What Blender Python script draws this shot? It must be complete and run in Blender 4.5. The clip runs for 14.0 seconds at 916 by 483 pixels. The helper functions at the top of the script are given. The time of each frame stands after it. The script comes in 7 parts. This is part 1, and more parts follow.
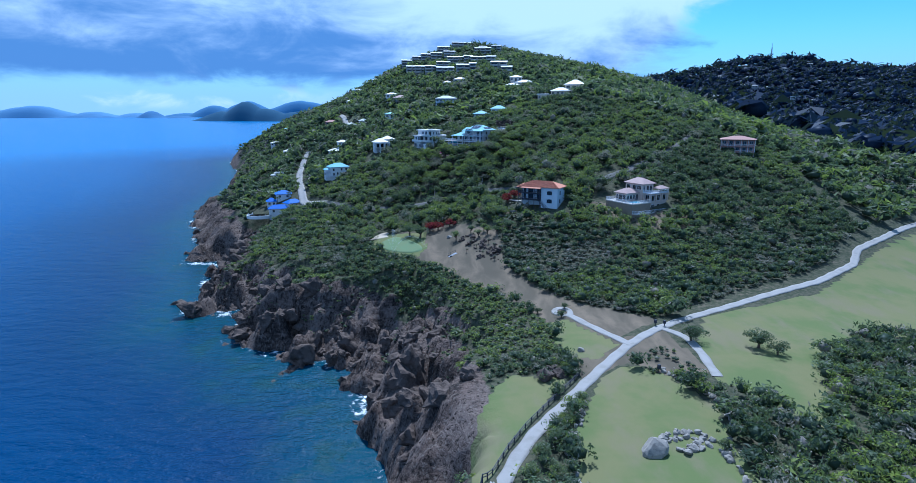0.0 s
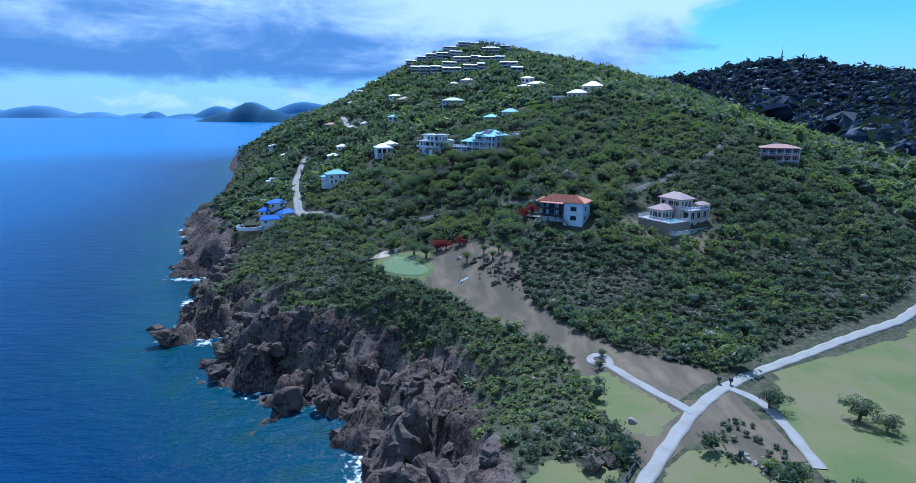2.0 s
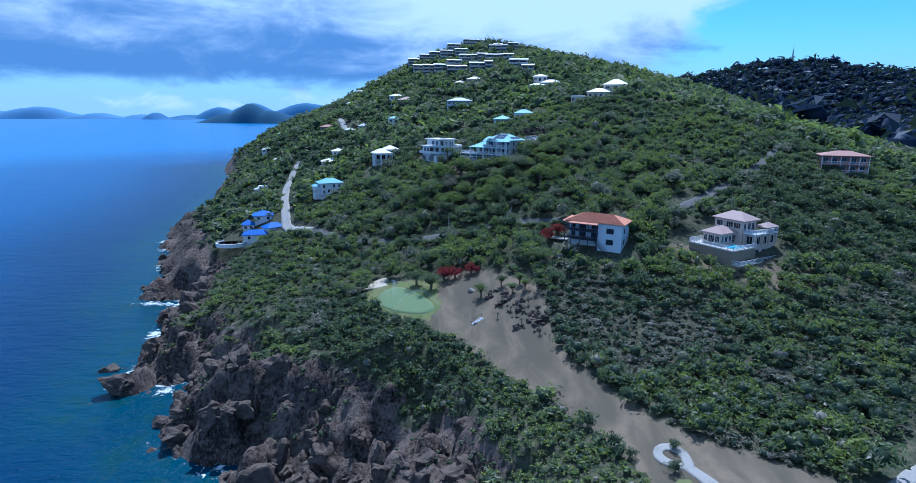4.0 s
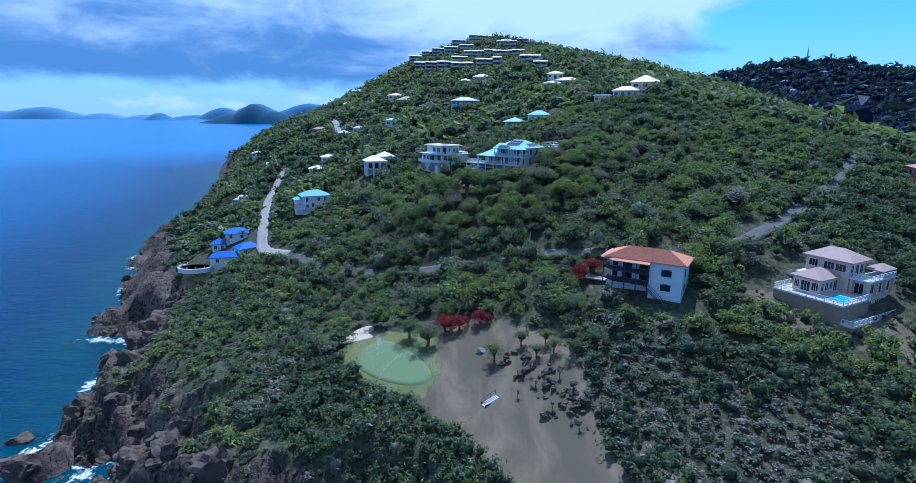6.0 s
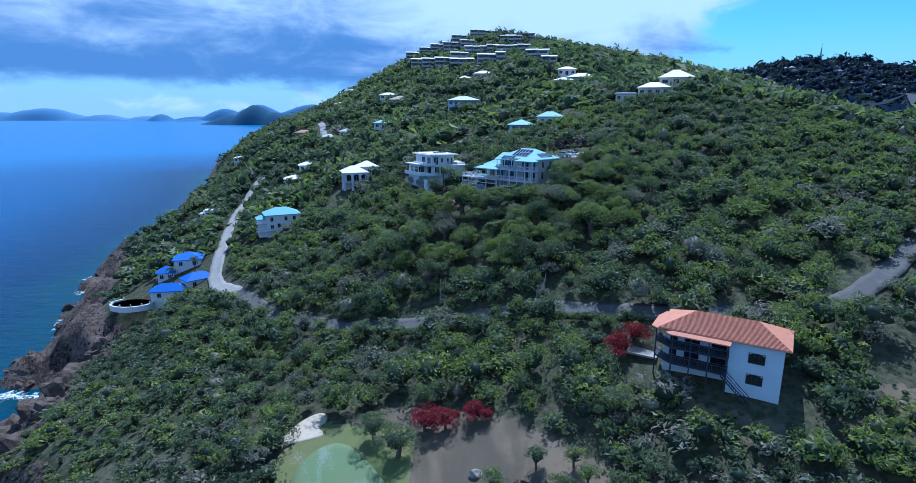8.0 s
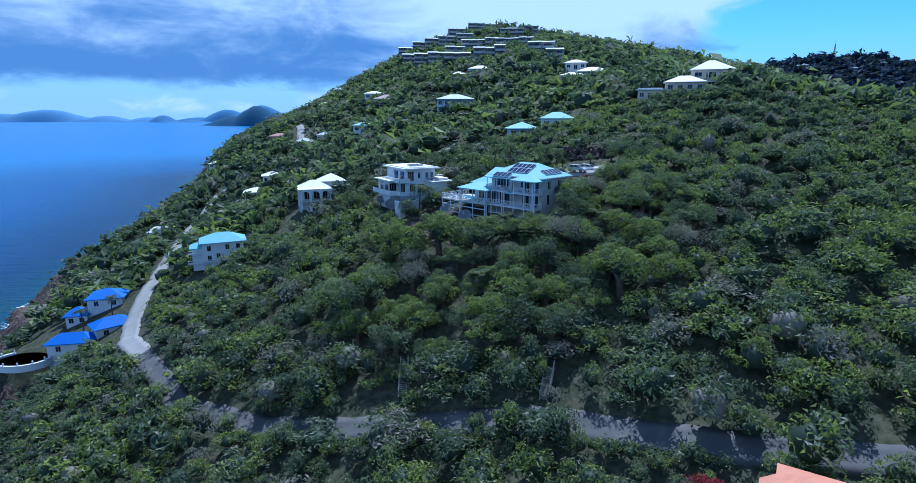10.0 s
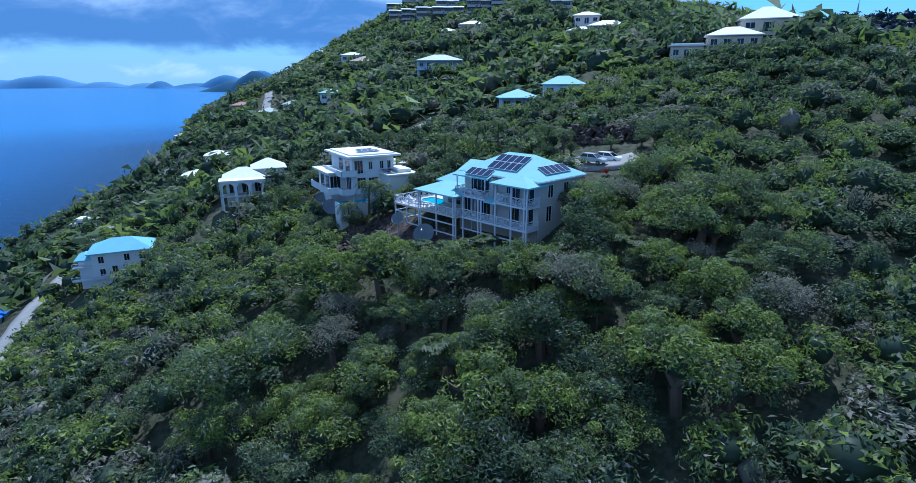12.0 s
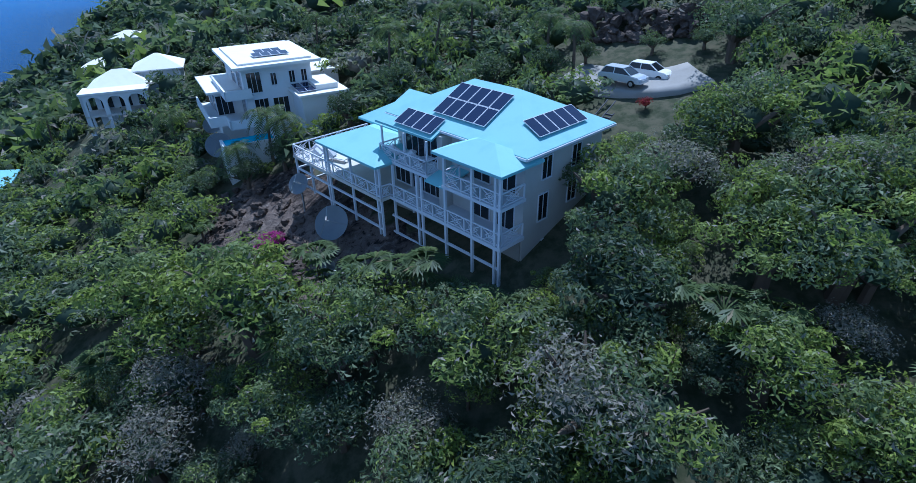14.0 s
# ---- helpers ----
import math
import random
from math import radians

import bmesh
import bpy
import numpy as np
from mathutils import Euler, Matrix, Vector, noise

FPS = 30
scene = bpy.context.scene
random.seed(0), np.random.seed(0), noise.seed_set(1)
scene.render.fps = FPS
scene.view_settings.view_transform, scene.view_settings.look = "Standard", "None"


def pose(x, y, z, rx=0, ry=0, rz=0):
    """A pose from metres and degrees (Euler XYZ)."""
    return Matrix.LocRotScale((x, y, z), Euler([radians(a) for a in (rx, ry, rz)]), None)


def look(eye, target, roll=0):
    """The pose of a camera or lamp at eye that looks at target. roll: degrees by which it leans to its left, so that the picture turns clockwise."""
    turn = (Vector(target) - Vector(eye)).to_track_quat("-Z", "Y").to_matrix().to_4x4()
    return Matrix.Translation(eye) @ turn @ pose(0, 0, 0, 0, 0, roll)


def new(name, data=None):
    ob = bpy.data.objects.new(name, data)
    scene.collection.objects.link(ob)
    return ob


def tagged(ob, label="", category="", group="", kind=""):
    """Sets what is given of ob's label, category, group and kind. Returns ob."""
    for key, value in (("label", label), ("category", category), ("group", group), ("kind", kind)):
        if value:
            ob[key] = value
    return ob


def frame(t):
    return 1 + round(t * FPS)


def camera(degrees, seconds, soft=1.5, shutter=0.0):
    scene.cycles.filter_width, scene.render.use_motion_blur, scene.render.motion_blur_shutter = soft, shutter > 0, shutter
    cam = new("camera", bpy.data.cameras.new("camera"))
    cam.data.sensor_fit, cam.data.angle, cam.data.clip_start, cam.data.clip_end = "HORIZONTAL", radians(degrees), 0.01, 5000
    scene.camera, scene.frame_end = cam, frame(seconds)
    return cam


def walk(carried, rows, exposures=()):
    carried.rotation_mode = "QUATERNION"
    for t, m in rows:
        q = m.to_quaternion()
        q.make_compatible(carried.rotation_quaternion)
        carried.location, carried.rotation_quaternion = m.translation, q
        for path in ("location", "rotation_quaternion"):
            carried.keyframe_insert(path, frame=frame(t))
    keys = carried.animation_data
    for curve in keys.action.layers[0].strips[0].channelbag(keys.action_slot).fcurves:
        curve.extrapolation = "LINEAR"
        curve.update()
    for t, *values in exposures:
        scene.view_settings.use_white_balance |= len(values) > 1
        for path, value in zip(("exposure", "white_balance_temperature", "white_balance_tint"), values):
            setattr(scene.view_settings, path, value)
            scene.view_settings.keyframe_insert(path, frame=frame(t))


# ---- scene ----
cam = camera(80.3, 14.0, soft=0.75)
EXPOSURES = [(0, 0.24, 4850, 9), (14, 0.16, 4850, 9)]
PATH = [
    (0, (1.833, 0.149, 76.874), (1.81, 2.095, 76.415), -0.2),
    (0.5, (1.079, 6.157, 77.071), (1.054, 8.104, 76.615), -0.1),
    (1, (0.328, 12.279, 77.268), (0.301, 14.226, 76.813), -0.0),
    (1.5, (-0.44, 18.851, 77.497), (-0.47, 20.798, 77.044), -0.0),
    (2, (-1.279, 25.837, 77.691), (-1.312, 27.785, 77.238), 0.1),
    (2.5, (-1.899, 33.245, 77.751), (-1.939, 35.193, 77.3), 0.1),
    (3, (-2.78, 41.134, 77.807), (-2.82, 43.082, 77.356), 0.1),
    (5.5, (-5.665, 87.305, 78.385), (-5.717, 89.254, 77.94), 0.2),
    (6, (-5.627, 96.868, 78.51), (-5.684, 98.816, 78.064), 0.2),
    (6.5, (-5.473, 106.546, 78.537), (-5.533, 108.495, 78.092), 0.1),
    (7, (-5.107, 116.174, 78.676), (-5.172, 118.123, 78.232), 0.1),
    (7.5, (-4.593, 125.986, 78.937), (-4.66, 127.935, 78.492), 0.1),
    (8, (-3.908, 135.993, 79.159), (-3.979, 137.942, 78.715), 0.1),
    (10.5, (1.414, 184.624, 79.95), (1.324, 186.572, 79.506), -0.1),
    (11, (2.575, 194.292, 79.987), (2.482, 196.239, 79.542), -0.1),
    (11.5, (3.766, 203.582, 80.054), (3.67, 205.523, 79.582), -0.2),
    (12, (5.134, 213.113, 80.007), (5.033, 215.031, 79.447), -0.2),
    (12.5, (6.205, 221.963, 80.156), (6.101, 223.845, 79.488), -0.3),
    (13, (7.292, 230.588, 80.099), (7.188, 232.431, 79.328), -0.3),
    (13.5, (8.293, 238.648, 80.654), (8.187, 240.434, 79.76), -0.8),
    (14, (9.123, 246.1, 80.888), (9.02, 247.826, 79.882), -1.1),
]
walk(cam, [(t, look(eye, target, roll)) for t, eye, target, roll in PATH], exposures=EXPOSURES)

# ---- sky and sun ----
SUN_DIR = Vector((0.05, 0.54, 0.84)).normalized()
world = bpy.data.worlds.new("sky")
scene.world = world
world.use_nodes = True


class Nodes:
    """Short way to wire node trees."""
    def __init__(self, tree):
        self.tree = tree

    def add(self, kind, **inputs):
        n = self.tree.nodes.new(kind)
        return n

    def link(self, a, b):
        self.tree.links.new(a, b)

    def put(self, socket, value):
        if isinstance(value, bpy.types.NodeSocket):
            self.tree.links.new(value, socket)
        else:
            socket.default_value = value

    def math(self, op, a, b=0.0, c=0.0, clamp=False):
        n = self.tree.nodes.new("ShaderNodeMath")
        n.operation, n.use_clamp = op, clamp
        for s, v in zip(n.inputs, (a, b, c)):
            self.put(s, v)
        return n.outputs[0]

    def mix(self, fac, a, b, blend="MIX"):
        n = self.tree.nodes.new("ShaderNodeMix")
        n.data_type, n.blend_type = "RGBA", blend
        for s, v in ((n.inputs[0], fac), (n.inputs[6], a), (n.inputs[7], b)):
            if isinstance(v, tuple) and len(v) == 3:
                v = (*v, 1)
            self.put(s, v)
        return n.outputs[2]

    def ramp(self, value, lo, hi, smooth=True):
        n = self.tree.nodes.new("ShaderNodeMapRange")
        n.interpolation_type = "SMOOTHSTEP" if smooth else "LINEAR"
        self.put(n.inputs[0], value)
        self.put(n.inputs[1], lo)
        self.put(n.inputs[2], hi)
        return n.outputs[0]

    def noise(self, vector, scale, detail=4.0, rough=0.55, distortion=0.0):
        n = self.tree.nodes.new("ShaderNodeTexNoise")
        if vector is not None:
            self.put(n.inputs["Vector"], vector)
        n.inputs["Scale"].default_value, n.inputs["Detail"].default_value = scale, detail
        n.inputs["Roughness"].default_value, n.inputs["Distortion"].default_value = rough, distortion
        return n.outputs[0]

    def mapped(self, vector, scale=(1, 1, 1), move=(0, 0, 0)):
        n = self.tree.nodes.new("ShaderNodeMapping")
        self.put(n.inputs[0], vector)
        n.inputs["Scale"].default_value, n.inputs["Location"].default_value = scale, move
        return n.outputs[0]

    def attribute(self, name):
        n = self.tree.nodes.new("ShaderNodeAttribute")
        n.attribute_name = name
        return n.outputs

    def position(self):
        return self.tree.nodes.new("ShaderNodeNewGeometry").outputs["Position"]


def make_sky():
    n = Nodes(world.node_tree)
    n.tree.nodes.clear()
    sky = n.add("ShaderNodeTexSky")
    sky.sky_type, sky.sun_disc = "NISHITA", False
    sky.sun_elevation = math.asin(SUN_DIR.z)
    sky.sun_rotation = math.atan2(SUN_DIR.x, SUN_DIR.y)
    sky.altitude, sky.air_density, sky.dust_density, sky.ozone_density = 60, 1.0, 0.3, 2.0
    blue = n.mix(1.0, sky.outputs[0], (0.5, 0.92, 1.1), "MULTIPLY")
    way = n.add("ShaderNodeTexCoord").outputs["Generated"]
    cut = n.add("ShaderNodeSeparateXYZ")
    n.link(way, cut.inputs[0])
    x, y, z = cut.outputs
    high = n.math("MAXIMUM", z, 0.0)
    # clouds lie on a flat layer, so they close up towards the horizon
    flat = n.math("ADD", high, 0.10)
    spot = n.add("ShaderNodeCombineXYZ")
    n.link(n.math("DIVIDE", x, flat), spot.inputs[0])
    n.link(n.math("DIVIDE", y, flat), spot.inputs[1])
    n.put(spot.inputs[2], n.math("MULTIPLY", z, 9.0))
    layer = spot.outputs[0]
    soft = n.noise(n.mapped(layer, (0.34, 0.5, 0.6), (2.1, 0.4, 0.0)), 1.0, 5, 0.55, 0.3)
    puffs = n.noise(n.mapped(way, (7, 7, 17), (0.3, 0.1, 0.2)), 1.0, 6, 0.6, 0.4)
    side = n.math("DIVIDE", x, n.math("MAXIMUM", n.math("ABSOLUTE", y), 0.05))
    # overcast over the sea, open to the right of the hill
    cover = n.ramp(n.math("ADD", n.math("SUBTRACT", side, n.math("MULTIPLY", z, 1.3)), n.math("MULTIPLY", n.math("SUBTRACT", puffs, 0.5), 0.4)), 0.30, 0.16)
    cover = n.math("MAXIMUM", cover, n.ramp(soft, 0.6, 0.72))
    cover = n.math("MULTIPLY", cover, n.math("ADD", n.math("MULTIPLY", n.ramp(z, 0.7, 0.34), 0.75), 0.25))
    edge = n.math("ADD", z, n.math("MULTIPLY", n.math("SUBTRACT", puffs, 0.5), 0.07))
    deck = n.math("MULTIPLY", n.ramp(edge, 0.040, 0.066), cover)
    bright = n.math("ADD", n.math("MULTIPLY", soft, 0.55), n.math("MULTIPLY", puffs, 0.65))
    bright = n.math("ADD", bright, n.math("MULTIPLY", n.ramp(z, 0.07, 0.19), 0.34))
    bright = n.math("ADD", bright, n.math("MULTIPLY", n.ramp(side, -0.42, 0.12), 0.17))
    white = n.ramp(bright, 0.66, 1.06)
    cloud = n.mix(white, (1.2, 2.5, 4.9), (5.8, 7.2, 8.8))
    low = n.math("MULTIPLY", n.ramp(n.math("SUBTRACT", puffs, n.math("MULTIPLY", z, 1.2)), 0.46, 0.66), n.ramp(z, 0.004, 0.02))
    low = n.math("MULTIPLY", low, n.math("MULTIPLY", n.ramp(z, 0.075, 0.04), n.ramp(side, -0.15, -0.4)))
    sky_low = n.mix(n.ramp(z, 0.16, 0.0), blue, (3.5, 5.5, 8.0))
    base = n.mix(n.math("MULTIPLY", low, 0.6), sky_low, (7.6, 8.4, 9.2))
    back = n.add("ShaderNodeBackground")
    n.link(n.mix(deck, base, cloud), back.inputs[0])
    back.inputs[1].default_value = 0.1
    out = n.add("ShaderNodeOutputWorld")
    n.link(back.outputs[0], out.inputs[0])


make_sky()
sun_data = bpy.data.lights.new("sun", "SUN")
sun_data.energy, sun_data.angle, sun_data.color = 5.0, radians(0.53), (1.0, 0.95, 0.88)
sun = new("sun", sun_data)
sun.matrix_world = look(SUN_DIR * 500, (0, 0, 0))

# ---- materials ----
def surface(name, colour, rough=0.7, metal=0.0, spots=None, spot_size=0.6, grain=12.0, bump=0.15, amount=0.35, depth=0.02):
    """A plain building surface: base colour, stains at one scale, grain at another, fine relief."""
    m = bpy.data.materials.new(name)
    m.use_nodes = True
    n = Nodes(m.node_tree)
    b = m.node_tree.nodes["Principled BSDF"]
    at = n.position()
    dark = spots or tuple(0.72 * c for c in colour)
    stain = n.ramp(n.noise(at, 1 / spot_size, 5, 0.6), 0.42, 0.72)
    fine = n.noise(at, grain, 3, 0.6)
    c = n.mix(n.math("MULTIPLY", stain, amount), colour, dark)
    c = n.mix(n.math("MULTIPLY", fine, amount * 0.5), c, dark)
    n.link(c, b.inputs["Base Color"])
    b.inputs["Roughness"].default_value, b.inputs["Metallic"].default_value = rough, metal
    b.inputs["Specular IOR Level"].default_value = 0.5 if rough < 0.35 else 0.2
    k = n.add("ShaderNodeBump")
    k.inputs["Strength"].default_value, k.inputs["Distance"].default_value = bump, depth
    n.link(fine, k.inputs["Height"])
    n.link(k.outputs[0], b.inputs["Normal"])
    return m


def leafage(name, light, mid, dark, dry, through_light=0.4):
    """Leaves: each clump its own shade, each plant its own tint, light coming through."""
    m = bpy.data.materials.new(name)
    m.use_nodes = True
    n = Nodes(m.node_tree)
    n.tree.nodes.clear()
    geo = n.add("ShaderNodeNewGeometry")
    leaf = geo.outputs["Random Per Island"]
    tint = n.attribute("tint")[2]
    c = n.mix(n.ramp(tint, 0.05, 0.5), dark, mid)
    c = n.mix(n.ramp(tint, 0.5, 0.85), c, light)
    c = n.mix(n.ramp(tint, 0.9, 0.95), c, dry)
    c = n.mix(n.math("MULTIPLY", leaf, 0.62), c, tuple(0.3 * v for v in mid))
    c = n.mix(n.ramp(leaf, 0.93, 0.97), c, dry)
    diff, trans, gloss, out = n.add("ShaderNodeBsdfDiffuse"), n.add("ShaderNodeBsdfTranslucent"), n.add("ShaderNodeBsdfGlossy"), n.add("ShaderNodeOutputMaterial")
    n.link(c, diff.inputs[0])
    n.link(n.mix(0.4, c, (0.19, 0.28, 0.06)), trans.inputs[0])
    gloss.inputs["Roughness"].default_value = 0.45
    gloss.inputs[0].default_value = (0.5, 0.55, 0.6, 1)
    a, g = n.add("ShaderNodeMixShader"), n.add("ShaderNodeMixShader")
    a.inputs[0].default_value, g.inputs[0].default_value = through_light, 0.015
    n.link(diff.outputs[0], a.inputs[1])
    n.link(trans.outputs[0], a.inputs[2])
    n.link(a.outputs[0], g.inputs[1])
    n.link(gloss.outputs[0], g.inputs[2])
    n.link(g.outputs[0], out.inputs[0])
    return m


def make_ground():
    """One sheet: forest floor, cliff rock, mown grass and bare earth by zones of the land."""
    m = bpy.data.materials.new("ground")
    m.use_nodes = True
    n = Nodes(m.node_tree)
    b = m.node_tree.nodes["Principled BSDF"]
    at = n.position()
    zones = n.add("ShaderNodeSeparateColor")
    n.link(n.attribute("zone")[0], zones.inputs[0])
    grass, rock, earth = zones.outputs
    broad, fine, speck = n.noise(at, 0.07, 4, 0.6), n.noise(at, 0.9, 5, 0.65), n.noise(at, 7.0, 4, 0.7)
    ragged = n.math("MULTIPLY", n.math("SUBTRACT", fine, 0.5), 0.7)
    floor = n.mix(n.ramp(fine, 0.35, 0.65), (0.034, 0.044, 0.024), (0.085, 0.082, 0.055))
    cut = n.add("ShaderNodeSeparateXYZ")
    n.link(at, cut.inputs[0])
    # far hill floor: blue haze and cloud shade painted into the colour
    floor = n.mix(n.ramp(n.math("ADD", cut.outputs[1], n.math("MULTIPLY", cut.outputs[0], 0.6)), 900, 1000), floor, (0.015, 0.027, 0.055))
    lawn = n.mix(n.ramp(broad, 0.38, 0.62), (0.122, 0.155, 0.058), (0.172, 0.17, 0.078))
    lawn = n.mix(n.math("MULTIPLY", n.ramp(n.noise(n.mapped(at, (1, 0.5, 1)), 0.13, 4, 0.6), 0.48, 0.7), 0.7), lawn, (0.19, 0.165, 0.105))
    lawn = n.mix(n.math("MULTIPLY", speck, 0.3), lawn, (0.05, 0.06, 0.02))
    trail = n.noise(n.mapped(at, (1, 0.35, 1)), 0.16, 4, 0.55, 0.4)
    soil = n.mix(n.ramp(trail, 0.35, 0.68), (0.1, 0.083, 0.062), (0.2, 0.155, 0.112))
    soil = n.mix(n.math("MULTIPLY", n.ramp(fine, 0.45, 0.75), 0.35), soil, (0.09, 0.085, 0.055))
    soil = n.mix(n.math("MULTIPLY", speck, 0.35), soil, (0.07, 0.07, 0.045))
    streak = n.noise(n.mapped(at, (0.5, 0.5, 1.6)), 0.6, 6, 0.7, 0.8)
    vein = n.noise(n.mapped(at, (1, 1, 0.35)), 1.4, 5, 0.7, 0.5)
    stone = n.mix(n.ramp(streak, 0.36, 0.64), (0.03, 0.024, 0.022), (0.13, 0.095, 0.08))
    slab = n.noise(n.mapped(at, (1, 1, 0.6)), 0.11, 3, 0.55, 0.6)
    stone = n.mix(n.math("MULTIPLY", n.ramp(slab, 0.45, 0.62), 0.6), stone, (0.19, 0.15, 0.13))
    stone = n.mix(n.math("MULTIPLY", n.ramp(slab, 0.46, 0.34), 0.6), stone, (0.02, 0.017, 0.016))
    stone = n.mix(n.ramp(vein, 0.5, 0.72), stone, (0.2, 0.17, 0.15))
    stone = n.mix(n.ramp(vein, 0.47, 0.36), stone, (0.012, 0.011, 0.011))
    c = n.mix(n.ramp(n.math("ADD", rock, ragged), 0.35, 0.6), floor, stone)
    c = n.mix(n.ramp(n.math("ADD", earth, ragged), 0.4, 0.6), c, soil)
    c = n.mix(n.ramp(n.math("ADD", grass, n.math("MULTIPLY", ragged, 0.6)), 0.4, 0.6), c, lawn)
    n.link(c, b.inputs["Base Color"])
    b.inputs["Roughness"].default_value = 0.95
    b.inputs["Specular IOR Level"].default_value = 0.15
    k = n.add("ShaderNodeBump")
    k.inputs["Distance"].default_value = 0.8
    n.link(n.math("MULTIPLY", rock, 0.9), k.inputs["Strength"])
    n.link(n.math("ADD", streak, n.math("MULTIPLY", vein, 0.7)), k.inputs["Height"])
    n.link(k.outputs[0], b.inputs["Normal"])
    return m


def make_water():
    m = bpy.data.materials.new("sea_water")
    m.use_nodes = True
    n = Nodes(m.node_tree)
    b = m.node_tree.nodes["Principled BSDF"]
    at = n.position()
    off = n.attribute("offshore")[2]
    broad = n.noise(at, 0.02, 4, 0.6)
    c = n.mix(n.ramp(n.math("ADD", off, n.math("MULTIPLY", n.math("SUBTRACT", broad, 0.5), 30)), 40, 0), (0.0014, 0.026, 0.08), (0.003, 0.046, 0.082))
    # the far sea's paler sky reflection is painted into the colour, growing offshore
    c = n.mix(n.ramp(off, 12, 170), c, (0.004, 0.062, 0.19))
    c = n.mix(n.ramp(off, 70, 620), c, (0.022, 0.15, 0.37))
    reef = n.noise(at, 0.12, 4, 0.6)
    c = n.mix(n.math("MULTIPLY", n.ramp(reef, 0.48, 0.64), n.ramp(off, 30, 6)), c, (0.005, 0.045, 0.062))
    wash = n.noise(at, 0.35, 6, 0.7, 1.2)
    patch = n.noise(at, 0.06, 2, 0.5)
    foam = n.math("ADD", n.math("MULTIPLY", n.ramp(off, 7.0, 0.3), 0.32), n.math("MULTIPLY", wash, 0.62))
    foam = n.math("MULTIPLY", n.ramp(n.math("ADD", foam, n.math("MULTIPLY", n.math("SUBTRACT", patch, 0.5), 0.5)), 0.66, 0.76), n.ramp(off, 9.0, 5.0))
    caps = n.math("MULTIPLY", n.ramp(n.noise(n.mapped(at, (1, 1.6, 1)), 0.45, 6, 0.75), 0.735, 0.76), 0.5)
    foam = n.math("MAXIMUM", foam, caps)
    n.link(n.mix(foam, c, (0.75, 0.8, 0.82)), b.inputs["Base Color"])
    n.link(n.math("ADD", n.math("MULTIPLY", foam, 0.5), 0.24), b.inputs["Roughness"])
    b.inputs["IOR"].default_value = 1.333
    b.inputs["Specular IOR Level"].default_value = 0.17
    swell = n.noise(n.mapped(at, (0.7, 1.5, 1)), 0.13, 6, 0.62)
    chop = n.noise(n.mapped(at, (1, 1.6, 1)), 0.9, 4, 0.6)
    k = n.add("ShaderNodeBump")
    k.inputs["Strength"].default_value, k.inputs["Distance"].default_value = 0.75, 2.2
    n.link(n.math("ADD", swell, n.math("MULTIPLY", chop, 0.16)), k.inputs["Height"])
    n.link(k.outputs[0], b.inputs["Normal"])
    return m


ground_mat, water_mat = make_ground(), make_water()
green_leaf = leafage("green_leaves", (0.26, 0.325, 0.062), (0.16, 0.205, 0.122), (0.052, 0.08, 0.056), (0.29, 0.265, 0.235), 0.42)
# far woods carry the distance haze and a cloud's shade in their leaf colour
hazed_leaf = leafage("hazed_far_woods_leaves", (0.02, 0.036, 0.075), (0.018, 0.032, 0.068), (0.014, 0.026, 0.058), (0.02, 0.034, 0.066), 0.15)
red_leaf = leafage("bougainvillea_blossom", (0.33, 0.01, 0.045), (0.27, 0.01, 0.04), (0.16, 0.01, 0.035), (0.16, 0.02, 0.05), 0.3)
pink_leaf = leafage("magenta_blossom", (0.5, 0.02, 0.3), (0.42, 0.02, 0.25), (0.28, 0.02, 0.2), (0.3, 0.03, 0.2), 0.3)
palm_leaf = leafage("palm_fronds", (0.13, 0.17, 0.06), (0.085, 0.12, 0.05), (0.05, 0.08, 0.035), (0.2, 0.17, 0.1), 0.3)
bark = surface("bark", (0.11, 0.085, 0.065), 0.9, grain=20, bump=0.4)
rock_mat = surface("cliff_rock", (0.13, 0.1, 0.085), 0.9, spots=(0.022, 0.018, 0.016), spot_size=1.6, grain=3.0, bump=0.8, amount=0.85, depth=0.25)
pale_rock = surface("pale_boulder", (0.3, 0.28, 0.25), 0.9, spots=(0.13, 0.12, 0.11), spot_size=0.7, grain=5.0, bump=0.6, amount=0.6, depth=0.1)
concrete = surface("path_concrete", (0.3, 0.29, 0.28), 0.85, spots=(0.19, 0.18, 0.16), spot_size=2.5, grain=6, amount=0.5)
asphalt = surface("road_asphalt", (0.085, 0.085, 0.09), 0.9, spots=(0.15, 0.145, 0.135), spot_size=2.0, grain=14, amount=0.5)
sand_mat = surface("bunker_sand", (0.5, 0.43, 0.34), 0.95, grain=9)
white_wall = surface("white_render", (0.64, 0.66, 0.68), 0.8, spots=(0.55, 0.54, 0.5), spot_size=1.5, amount=0.3)
cream_wall = surface("cream_render", (0.55, 0.48, 0.38), 0.8, amount=0.25, spot_size=1.4)
pale_cream_wall = surface("pale_cream_render", (0.47, 0.46, 0.44), 0.8, amount=0.25, spot_size=1.4)
pink_wall = surface("pinkish_render", (0.5, 0.41, 0.35), 0.8, amount=0.25, spot_size=1.5)
blue_wall = surface("pale_blue_render", (0.52, 0.6, 0.68), 0.8, amount=0.25, spot_size=1.5)
